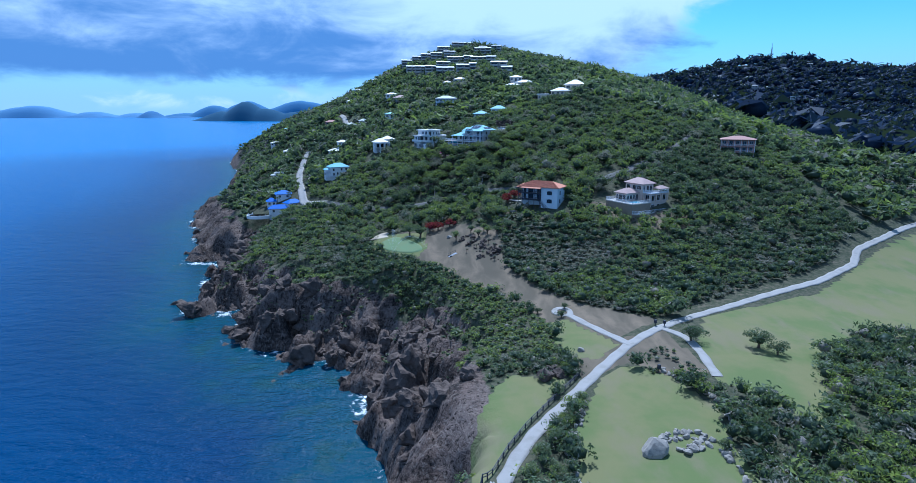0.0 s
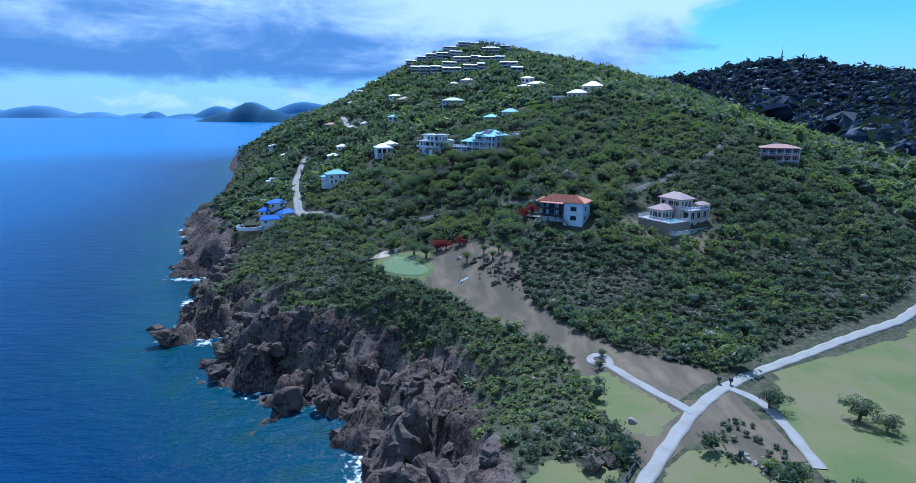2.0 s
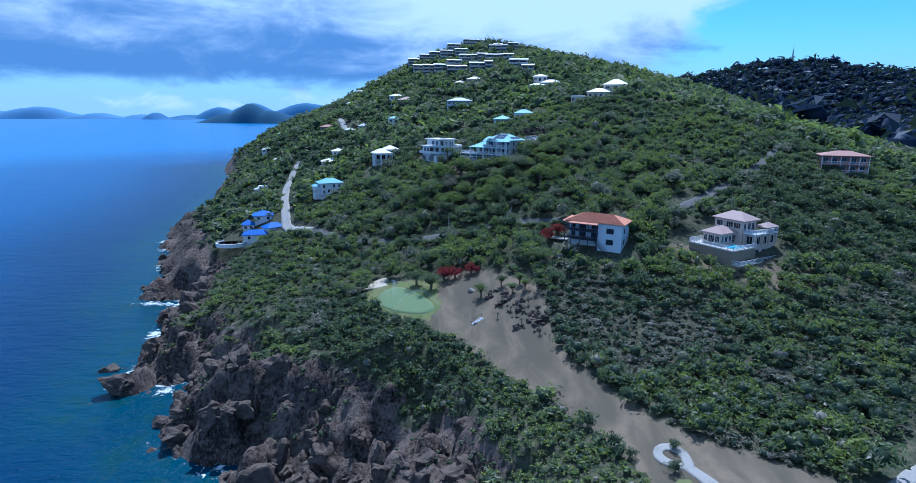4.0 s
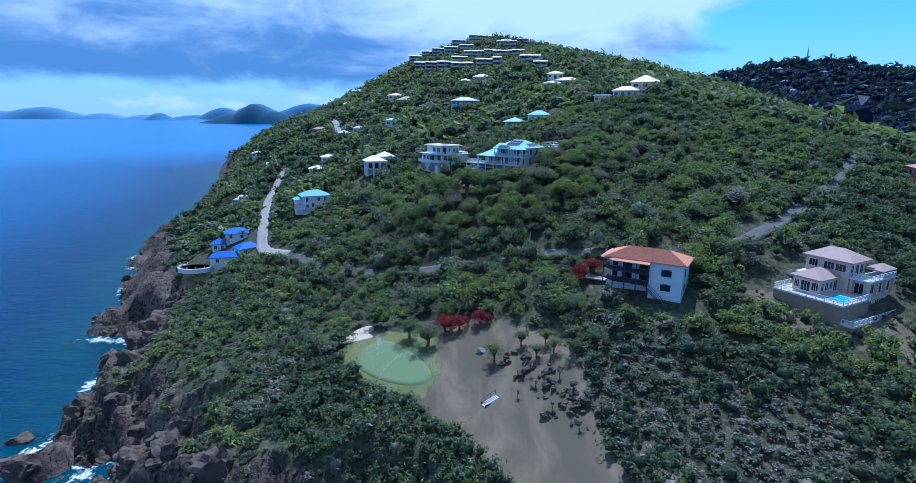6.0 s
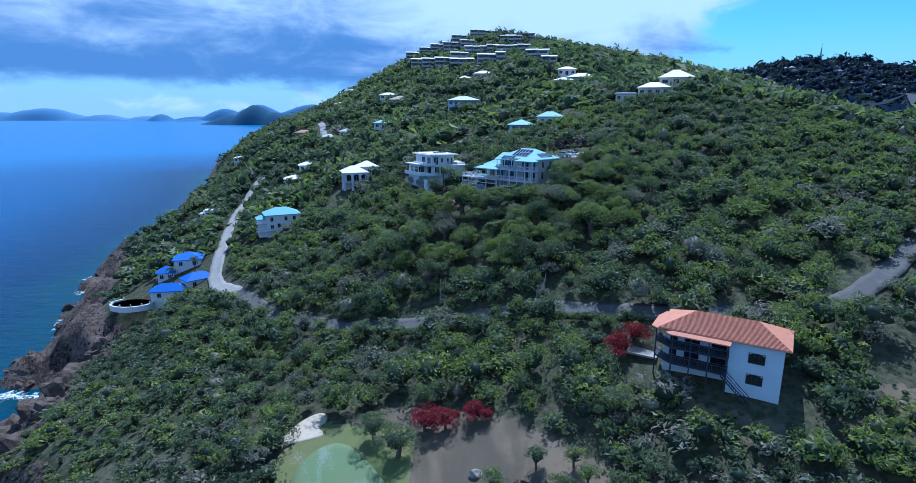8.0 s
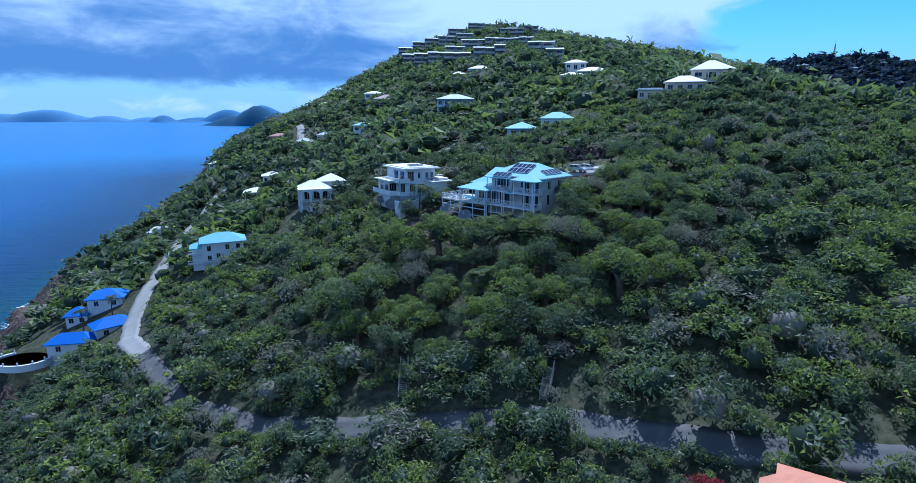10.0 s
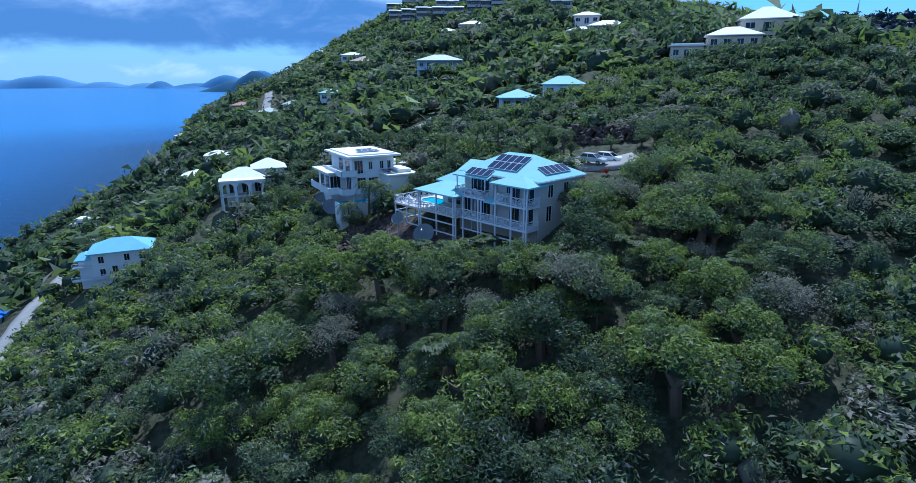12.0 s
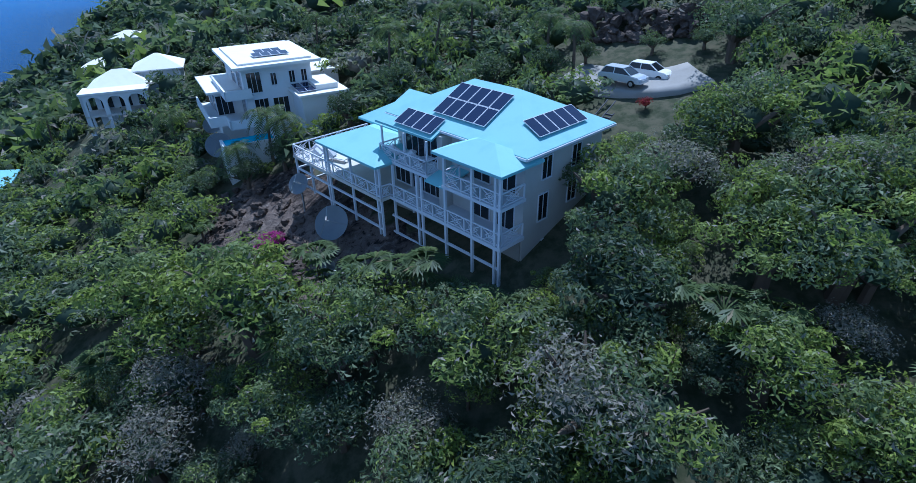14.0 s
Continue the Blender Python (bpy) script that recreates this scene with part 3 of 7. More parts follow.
strip("road", HILL_ROAD, 3.8, asphalt, "grey asphalt road through the scrub", 0.25)
strip("driveway", CAR_PARK, 4.6, concrete, "pale concrete parking area by the villa", 0.2)
strip("driveway", DRIVE, 4.0, concrete, "pale concrete driveway to the villas", 0.25)


def islands(name, y, base, hills, colour, label):
    """A range of far land: a ridge of several hills with depth."""
    xs = np.linspace(min(h[0] - 2.6 * h[2] for h in hills), max(h[0] + 2.6 * h[2] for h in hills), 160)
    ys = np.linspace(-150, 150, 9)
    x, dy = np.meshgrid(xs, ys)
    top = np.zeros_like(x)
    for cx, h, w in hills:
        top = np.maximum(top, h * np.exp(-((x - cx) / w) ** 2)) + 0.12 * h * np.exp(-((x - cx) / (w * 2)) ** 2)
    top = top * (0.86 + 0.28 * fractal(x, dy, 170, 4, 31)) * (1 - (dy / 150) ** 2)
    z = base - 6 + top
    # distance haze is painted into each range's base colour
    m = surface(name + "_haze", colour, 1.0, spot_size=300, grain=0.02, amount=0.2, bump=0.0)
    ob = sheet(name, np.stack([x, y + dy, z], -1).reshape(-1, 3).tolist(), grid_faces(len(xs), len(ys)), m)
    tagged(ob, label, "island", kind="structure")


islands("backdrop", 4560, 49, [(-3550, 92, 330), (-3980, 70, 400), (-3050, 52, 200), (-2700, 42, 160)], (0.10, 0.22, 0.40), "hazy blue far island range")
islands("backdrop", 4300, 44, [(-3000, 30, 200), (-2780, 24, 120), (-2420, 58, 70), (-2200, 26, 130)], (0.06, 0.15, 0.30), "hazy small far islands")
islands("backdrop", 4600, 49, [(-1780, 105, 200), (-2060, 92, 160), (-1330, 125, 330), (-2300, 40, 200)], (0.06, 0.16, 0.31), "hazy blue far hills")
islands("backdrop", 3700, 30, [(-1450, 105, 130), (-1600, 60, 140), (-1320, 75, 170), (-1100, 60, 220)], (0.022, 0.075, 0.14), "dark blue wooded island with haze in its colour")

# ---- helpers for built things ----
def part(name, bm, material, parent, label=""):
    me = bpy.data.meshes.new(name)
    bm.normal_update()
    bm.to_mesh(me)
    bm.free()
    me.materials.append(material)
    ob = new(name, me)
    ob.parent = parent
    if label:
        ob["label"] = label
    return ob


def thing(name, at, yaw, label, category, group="", z=None):
    ob = new(name)
    ground_z = float(land_height(np.array(at[0]), np.array(at[1]))) if z is None else z
    ob.matrix_world = pose(at[0], at[1], ground_z, 0, 0, yaw)
    ob.empty_display_size = 0.5
    return tagged(ob, label, category, group)


def box(bm, x0, y0, z0, x1, y1, z1, bevel=0.0):
    vs = [bm.verts.new((x, y, z)) for z in (z0, z1) for x, y in ((x0, y0), (x1, y0), (x1, y1), (x0, y1))]
    for f in ((0, 3, 2, 1), (4, 5, 6, 7), (0, 1, 5, 4), (1, 2, 6, 5), (2, 3, 7, 6), (3, 0, 4, 7)):
        bm.faces.new([vs[i] for i in f])
    if bevel:
        bmesh.ops.bevel(bm, geom=[e for e in bm.edges if e.verts[0] in vs], offset=bevel, segments=1, affect="EDGES")
    return bm


def boxes(*rows, bevel=0.0):
    bm = bmesh.new()
    for r in rows:
        box(bm, *r)
    if bevel:
        bmesh.ops.bevel(bm, geom=list(bm.edges), offset=bevel, segments=1, affect="EDGES")
    return bm


def beam(bm, a, b, w):
    """A square bar from a to b."""
    a, b = Vector(a), Vector(b)
    d = (b - a).normalized()
    u = d.cross(Vector((0, 0, 1)))
    u = Vector((1, 0, 0)) if u.length < 1e-3 else u.normalized()
    v = d.cross(u)
    ring = []
    for p in (a, b):
        ring.append([bm.verts.new(p + (u * i + v * j) * w / 2) for i, j in ((-1, -1), (1, -1), (1, 1), (-1, 1))])
    for k in range(4):
        bm.faces.new((ring[0][k], ring[0][(k + 1) % 4], ring[1][(k + 1) % 4], ring[1][k]))
    bm.faces.new(ring[0][::-1])
    bm.faces.new(ring[1])
    return bm


def hip_roof(x0, y0, x1, y1, z, rise, thick=0.18, ridge=None):
    """A hipped roof with thick eaves over a rectangle."""
    bm = bmesh.new()
    w, d = x1 - x0, y1 - y0
    if w >= d:
        i = min(d / 2, w / 2 - 0.05) if ridge is None else ridge
        top = [(x0 + i, (y0 + y1) / 2), (x1 - i, (y0 + y1) / 2)]
    else:
        i = min(w / 2, d / 2 - 0.05) if ridge is None else ridge
        top = [((x0 + x1) / 2, y0 + i), ((x0 + x1) / 2, y1 - i)]
    low = [bm.verts.new((x, y, z - thick)) for x, y in ((x0, y0), (x1, y0), (x1, y1), (x0, y1))]
    eave = [bm.verts.new((x, y, z)) for x, y in ((x0, y0), (x1, y0), (x1, y1), (x0, y1))]
    a, b = [bm.verts.new((x, y, z + rise)) for x, y in top]
    bm.faces.new(low[::-1])
    for k in range(4):
        bm.faces.new((low[k], low[(k + 1) % 4], eave[(k + 1) % 4], eave[k]))
    if w >= d:
        quads = ((eave[0], eave[1], b, a), (eave[2], eave[3], a, b))
        tris = ((eave[1], eave[2], b), (eave[3], eave[0], a))
    else:
        quads = ((eave[1], eave[2], b, a), (eave[3], eave[0], a, b))
        tris = ((eave[0], eave[1], a), (eave[2], eave[3], b))
    for f in quads + tris:
        bm.faces.new(f)
    return bm


def window(parent, face, along, z, w, h, plane, frame_mat=None, arched=False, mullions=1):
    """A window on a wall of the thing: face is x+, x-, y+ or y-; plane is the wall's coordinate."""
    sign = 1 if face[1] == "+" else -1
    t = 0.07
    def spot(u, v, o):
        return (plane + sign * o, u, v) if face[0] == "x" else (u, plane + sign * o, v)
    def slab(bm, u0, v0, u1, v1, o0, o1):
        a, b = spot(u0, v0, o0), spot(u1, v1, o1)
        box(bm, *(min(p, q) for p, q in zip(a, b)), *(max(p, q) for p, q in zip(a, b)))
    bm = bmesh.new()
    u0, u1 = along - w / 2, along + w / 2
    slab(bm, u0 - t, z - t, u0, z + h + t, -0.02, 0.07)
    slab(bm, u1, z - t, u1 + t, z + h + t, -0.02, 0.07)
    slab(bm, u0, z + h, u1, z + h + t, -0.02, 0.07)
    slab(bm, u0 - 0.04, z - t, u1 + 0.04, z, -0.02, 0.12)
    win = part("window", bm, frame_mat or white_paint, parent)
    for k in range(mullions):
        m = u0 + (k + 1) * w / (mullions + 1)
        bm = bmesh.new()
        slab(bm, m - 0.025, z, m + 0.025, z + h, 0.0, 0.05)
        part("mullion", bm, frame_mat or white_paint, win)
    bm = bmesh.new()
    if arched:
        n = 8
        ring = [(u0, z), (u1, z)] + [(along + w / 2 * math.cos(a), z + h - 0.2 * h + 0.2 * h * math.sin(a)) for a in np.linspace(0, math.pi, n)]
        bm.faces.new([bm.verts.new(spot(u, v, 0.03)) for u, v in ring])
    else:
        slab(bm, u0, z, u1, z + h, -0.01, 0.03)
    part("pane", bm, glass_mat, win, "dark window glass")
    return win


def railing(parent, a, b, z, height=1.0, material=None, pattern=True, name="railing", every=1.6):
    """A balustrade from a to b (x, y): rails, posts and lattice panels."""
    bm = bmesh.new()
    a, b = Vector((*a, z)), Vector((*b, z))
    n = max(1, round((b - a).length / every))
    up = Vector((0, 0, height))
    beam(bm, a + up, b + up, 0.09)
    beam(bm, a + up * 0.12, b + up * 0.12, 0.06)
    for k in range(n):
        p, q = a.lerp(b, k / n), a.lerp(b, (k + 1) / n)
        beam(bm, p, p + up, 0.09)
        if pattern:
            e = (q - p) * 0.06
            beam(bm, p + e + up * 0.12, q - e + up * 0.95, 0.045)
            beam(bm, p + e + up * 0.95, q - e + up * 0.12, 0.045)
            m = p.lerp(q, 0.5)
            for s, r in ((0.27, 0.27), (0.13, 0.13)):
                c = [m - (q - p) * s + up * 0.53, m + up * (0.53 + r * 1.2), m + (q - p) * s + up * 0.53, m + up * (0.53 - r * 1.2)]
                for i in range(4):
                    beam(bm, c[i], c[(i + 1) % 4], 0.04)
        else:
            for i in range(1, 8):
                r = p.lerp(q, i / 8)
                beam(bm, r + up * 0.12, r + up, 0.03)
    beam(bm, b, b + up, 0.09)
    return part(name, bm, material or white_paint, parent)


def posts(parent, spots, z0, z1, w=0.16, material=None, name="post"):
    for x, y in spots:
        bm = boxes((x - w / 2, y - w / 2, z0, x + w / 2, y + w / 2, z1))
        part(name, bm, material or white_paint, parent)


def simple_house(at, yaw, w, d, storeys, wall, roof, label, roof_kind="hip", rise=1.7, group="", veranda=0.0, z=None, drop=4.0, windows=3, level=2.9, wing=0.0):
    """A small villa: plinth, walls, windows, roof, and a veranda on posts if there is one."""
    low = float(land_height(np.array(at[0]), np.array(at[1]))) - 0.9 if z is None else z
    h = thing("house", at, yaw, label, "house", group, low)
    top = storeys * level
    part("wall", boxes((-w / 2, -d / 2, -drop, w / 2, d / 2, top)), wall, h)
    if roof_kind == "hip":
        part("roof", hip_roof(-w / 2 - 0.6, -d / 2 - 0.6 - veranda, w / 2 + 0.6, d / 2 + 0.6, top + 0.12, rise), roof, h)
    else:
        part("roof", boxes((-w / 2 - 0.5, -d / 2 - 0.5 - veranda, top, w / 2 + 0.5, d / 2 + 0.5, top + 0.3), (-w / 2, -d / 2, top + 0.3, w / 2, -d / 2 + 0.25, top + 0.6)), roof, h)
    for s in range(storeys):
        for k in range(windows):
            u = -w / 2 + (k + 0.5) * w / windows
            window(h, "y-", u, s * level + (0.15 if k % 2 else 0.9), w / windows * 0.5, 2.0 if k % 2 else 1.25, -d / 2)
        window(h, "x-", 0, s * level + 0.9, d * 0.3, 1.25, -w / 2)
        window(h, "x+", 0, s * level + 0.9, d * 0.3, 1.25, w / 2)
    if veranda:
        n = max(2, round(w / 3))
        for s in range(storeys):
            part("deck", boxes((-w / 2, -d / 2 - veranda, s * level - 0.22, w / 2, -d / 2, s * level)), wall, h)
            railing(h, (-w / 2, -d / 2 - veranda + 0.1), (w / 2, -d / 2 - veranda + 0.1), s * level, 0.95, pattern=False, every=2.0)
        posts(h, [(-w / 2 + 0.1 + k * (w - 0.2) / n, -d / 2 - veranda + 0.1) for k in range(n + 1)], -drop, top, 0.2)
    if wing:
        part("wing", boxes((w / 2, -d / 2 + 0.5, -drop, w / 2 + wing, d / 2 - 0.5, level)), wall, h)
        part("wing_roof", hip_roof(w / 2 - 0.3, -d / 2, w / 2 + wing + 0.5, d / 2, level + 0.1, rise * 0.7), roof, h)
        window(h, "y-", w / 2 + wing / 2, 0.8, wing * 0.4, 1.3, -d / 2 + 0.5)
    return h

# ---- the big villa with the turquoise roof ----
def solar(parent, corner, across, up, cols, rows, skip=()):
    """Panels on a roof slope: each a dark glass plate in a thin pale frame."""
    o, a, b = Vector(corner), Vector(across).normalized(), Vector(up).normalized()
    n = a.cross(b).normalized()
    for i in range(cols):
        for j in range(rows):
            if (i, j) in skip:
                continue
            bm = bmesh.new()
            p = o + a * (i * 1.03) + b * (j * 1.68) + n * 0.12
            low = [bm.verts.new(p + a * s + b * t) for s, t in ((0, 0), (1.0, 0), (1.0, 1.64), (0, 1.64))]
            top = [bm.verts.new(v.co + n * 0.05) for v in low]
            bm.faces.new(low[::-1])
            bm.faces.new(top)
            for k in range(4):
                bm.faces.new((low[k], low[(k + 1) % 4], top[(k + 1) % 4], top[k]))
            pan = part("solar_panel", bm, white_paint, parent, "dark blue solar panel")
            bm = bmesh.new()
            bm.faces.new([bm.verts.new(p + a * s + b * t + n * 0.056) for s, t in ((0.035, 0.035), (0.965, 0.035), (0.965, 1.605), (0.035, 1.605))])
            part("cell_glass", bm, panel_mat, pan)


def lounger(parent, x, y, z, yaw):
    bm = boxes((-0.95, -0.3, 0.28, 0.45, 0.3, 0.36), (-0.9, -0.28, 0, -0.84, -0.22, 0.28), (-0.9, 0.22, 0, -0.84, 0.28, 0.28), (0.35, -0.28, 0, 0.41, -0.22, 0.28), (0.35, 0.22, 0, 0.41, 0.28, 0.28))
    for s in (-0.3, 0.26):
        beam(bm, (0.42, s, 0.32), (0.95, s, 0.85), 0.07)
    beam(bm, (0.42, 0, 0.34), (0.93, 0, 0.85), 0.5)
    bmesh.ops.transform(bm, matrix=pose(x, y, z, 0, 0, yaw), verts=bm.verts)
    return bm


def big_villa():
    h = thing("villa", (10.0, 275.8), -43.5, "three-storey villa with turquoise roof, white balconies and solar panels", "house", z=63.0)
    part("wall", boxes((-13, 2.4, -6, -0.2, 10.8, 5.6), (-20, 4.6, -5, -13, 10.4, 3.2), (-7.4, 1.5, 0, -6.9, 2.4, 5.4)), pale_cream_wall, h, "pale cream rendered walls")
    roof = hip_roof(-13.6, 1.8, 0.4, 11.4, 5.75, 2.4)
    part("roof", roof, teal_roof, h, "pale turquoise metal roof")
    part("roof", hip_roof(-20.7, 3.9, -12.6, 10.8, 3.35, 1.9), teal_roof, h)
    part("porch_roof", hip_roof(-19.6, -1.3, -11.2, 5.2, 2.75, 1.25), teal_roof, h)
    part("porch_roof", hip_roof(-5.7, -0.55, 0.5, 3.4, 5.3, 0.95, ridge=2.4), teal_roof, h)
    bm = bmesh.new()
    a = [bm.verts.new(v) for v in ((-13.8, 0.9, 5.28), (-7.3, 0.9, 5.28), (-7.3, 4.4, 6.95), (-13.8, 4.4, 6.95))]
    b = [bm.verts.new(v.co - Vector((0, 0, 0.16))) for v in a]
    bm.faces.new(a), bm.faces.new(b[::-1])
    for k in range(4):
        bm.faces.new((b[k], b[(k + 1) % 4], a[(k + 1) % 4], a[k]))
    part("balcony_roof", bm, teal_roof, h)
    bm = bmesh.new()
    a = [bm.verts.new(v) for v in ((-7.3, 0.1, 2.55), (-5.2, 0.1, 2.55), (-5.2, 2.4, 3.15), (-7.3, 2.4, 3.15))]
    b = [bm.verts.new(v.co - Vector((0, 0, 0.12))) for v in a]
    bm.faces.new(a), bm.faces.new(b[::-1])
    for k in range(4):
        bm.faces.new((b[k], b[(k + 1) % 4], a[(k + 1) % 4], a[k]))
    part("awning_roof", bm, teal_roof, h)
    # decks
    pool_hole = [(-24.8, -0.9, -0.25, -11.4, 2.6, 0), (-24.8, 5.6, -0.25, -20, 7.5, 0), (-18.6, 2.6, -0.25, -14, 6, 0), (-24.8, 2.6, -0.25, -23.6, 5.6, 0)]
    part("terrace", boxes(*pool_hole), tile_deck, h, "sunlit pale tiled pool terrace")
    part("pool", boxes((-23.6, 2.6, -1.2, -18.6, 5.6, -0.12)), pool_mat, h, "bright turquoise swimming pool")
    part("deck", boxes((-11.4, 0, -0.25, 0, 2.4, 0)), white_paint, h)
    part("balcony", boxes((-12.8, 0.3, 2.58, -7.3, 4.0, 2.8)), white_paint, h)
    part("balcony", boxes((-5.4, 0, 2.58, 0, 2.4, 2.8)), white_paint, h)
    rails = [((-24.7, -0.8), (-11.5, -0.8), 0), ((-24.7, 7.4), (-24.7, -0.8), 0), ((-11.5, -0.8), (-11.4, 0.1), 0), ((-11.4, 0.1), (-0.1, 0.1), 0), ((-0.1, 0.1), (-0.1, 2.3), 0),
             ((-12.7, 0.4), (-7.4, 0.4), 2.8), ((-12.7, 3.2), (-12.7, 0.4), 2.8), ((-7.4, 0.4), (-7.4, 1.5), 2.8),
             ((-5.3, 0.1), (-0.1, 0.1), 2.8), ((-5.3, 1.6), (-5.3, 0.1), 2.8), ((-0.1, 0.1), (-0.1, 2.3), 2.8)]
    for a, b, z in rails:
        railing(h, a, b, z, 1.0)
    # posts, some in pairs
    posts(h, [(-19.2, -0.75), (-18.8, -0.75), (-15.4, -0.75), (-12.0, -0.75), (-11.55, -0.75), (-11.5, 2.3)], -3.3, 2.75)
    posts(h, [(-24.6, -0.75), (-22, -0.75), (-24.6, 3), (-24.6, 7)], -3.0, 0)
    posts(h, [(-11.0, 0.12), (-8.2, 0.12), (-7.7, 0.12), (-5.2, 0.12)], -4.2, 2.6)
    posts(h, [(-0.15, 0.12), (-0.55, 0.12), (-5.2, 0.12), (-2.6, 0.12)], -4.2, 5.2, 0.18)
    posts(h, [(-12.6, 0.6), (-7.5, 0.6), (-10, 0.6)], 2.8, 5.2, 0.12)
    for z in (-1.25, -2.7):
        for a, b in (((-24.6, -0.75, z), (-11.5, -0.75, z)), ((-24.6, -0.75, z), (-24.6, 7, z)), ((-11.4, 0.12, z - 0.4), (-0.2, 0.12, z - 0.4))):
            part("beam", beam(bmesh.new(), a, b, 0.15), white_paint, h, "white cross beam under the deck")
    # wall below the deck, its shade painted in by the darker render
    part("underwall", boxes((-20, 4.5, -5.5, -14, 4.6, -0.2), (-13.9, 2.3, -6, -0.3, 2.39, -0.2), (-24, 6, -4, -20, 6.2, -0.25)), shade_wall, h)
    # doors and windows
    for u, z, w, t in ((-12.4, 0.05, 2.4, 2.2), (-9.4, 0.05, 2.6, 2.2), (-4.0, 0.05, 1.6, 2.2), (-1.7, 0.05, 1.5, 2.2), (-3.9, 2.85, 1.5, 2.1), (-1.6, 2.85, 1.4, 2.1), (-5.0, 3.6, 0.7, 1.2),
                       (-9.0, -2.8, 2.4, 2.1), (-4, -2.8, 2.0, 2.1)):
        window(h, "y-", u, z, w, t, 2.4, mullions=3 if w > 2 else 1)
    window(h, "y-", -10.2, 2.85, 3.6, 2.15, 2.4, mullions=4)
    window(h, "y-", -17, 0.05, 3.4, 2.2, 4.6, mullions=3)
    for v, z, t in ((4.4, 0.5, 1.9), (7.6, 0.9, 1.5), (4.6, 3.5, 1.5), (7.8, 3.5, 1.5), (5, -2.5, 1.3)):
        window(h, "x+", v, z, 0.95, t, -0.2)
    # panels
    slope = Vector((0, 4.8, 2.4)).normalized()
    solar(h, (-9.3, 2.9, 5.75 + 1.1 * 0.5), (1, 0, 0), slope, 5, 2)
    solar(h, (-11.7, 1.15, 5.42), (1, 0, 0), (0, 3.5, 1.67), 4, 1)
    side = Vector((-4.8, 0, 2.4)).normalized()
    solar(h, (-0.5, 4.0, 5.75 + 0.9 * 0.5), (0, 1, 0), side, 5, 1)
    part("gutter", boxes((-13.6, 1.72, 5.55, 0.4, 1.8, 5.7), (0.4, 1.8, 5.55, 0.48, 11.4, 5.7)), white_paint, h)
    bm = lounger(h, -20.5, 1.2, 0, 200)
    part("sun_lounger", bm, white_paint, h, "white sun lounger with raised back")
    for x, y, r in ((-21.7, 0.6, 215), (-22.8, 1.4, 230)):
        part("sun_lounger", lounger(h, x, y, 0, r), white_paint, h)
    for x, y, r in ((-11.4, 1.6, 240), (-9.4, 1.7, 250)):
        part("balcony_chair", lounger(h, x, y, 2.8, r), white_paint, h)
    bm = bmesh.new()
    for s in (0, 0.7):
        beam(bm, (-3.5 + s, 12.6, 2.5), (-3.5 + s, 16.5, 4.6), 0.07)
        beam(bm, (-3.5 + s, 12.6, 3.5), (-3.5 + s, 16.5, 5.6), 0.07)
    for k in range(12):
        beam(bm, (-3.5, 12.6 + k * 0.33, 2.5 + k * 0.18), (-2.8, 12.6 + k * 0.33, 2.5 + k * 0.18), 0.12)
    part("stair", bm, dark_wood, h, "dark wooden stair up to the parking")


def dish(at, z, yaw, r, tilt=50, stand=1.2):
    d = thing("satellite_dish", at, yaw, "grey round satellite dish on a pole by the villa", "dish", "satellite dishes", z)
    bm = bmesh.new()
    rings = 5
    prev = None
    for k in range(rings + 1):
        s = r * k / rings
        ring = [bm.verts.new((s * math.cos(a), s * math.sin(a), 0.28 * s * s / r)) for a in np.linspace(0, 2 * math.pi, 25)[:-1]] if k else [bm.verts.new((0, 0, 0))]
        if prev:
            for i in range(24):
                if len(prev) == 1:
                    bm.faces.new((prev[0], ring[i], ring[(i + 1) % 24]))
                else:
                    bm.faces.new((prev[i], ring[i], ring[(i + 1) % 24], prev[(i + 1) % 24]))
        prev = ring
    bmesh.ops.solidify(bm, geom=list(bm.faces), thickness=0.05)
    bmesh.ops.transform(bm, matrix=pose(0, 0, stand + r * 0.7, tilt, 0, 0), verts=bm.verts)
    part("reflector", bm, dish_mat, d)
    bm = boxes((-0.06, 0.02, -1.5, 0.06, 0.16, stand + r * 0.7))
    part("pole", bm, metal_mat, d)
    bm = bmesh.new()
    tip = Matrix.Translation((0, 0, stand + r * 0.7)) @ pose(0, 0, 0, tilt) @ Vector((0, 0, r * 0.9))
    for a in (0, 2.1, 4.2):
        foot = Matrix.Translation((0, 0, stand + r * 0.7)) @ pose(0, 0, 0, tilt) @ Vector((r * math.cos(a), r * math.sin(a), 0.28 * r))
        beam(bm, foot, tip, 0.04)
    part("feed_arm", bm, metal_mat, d)


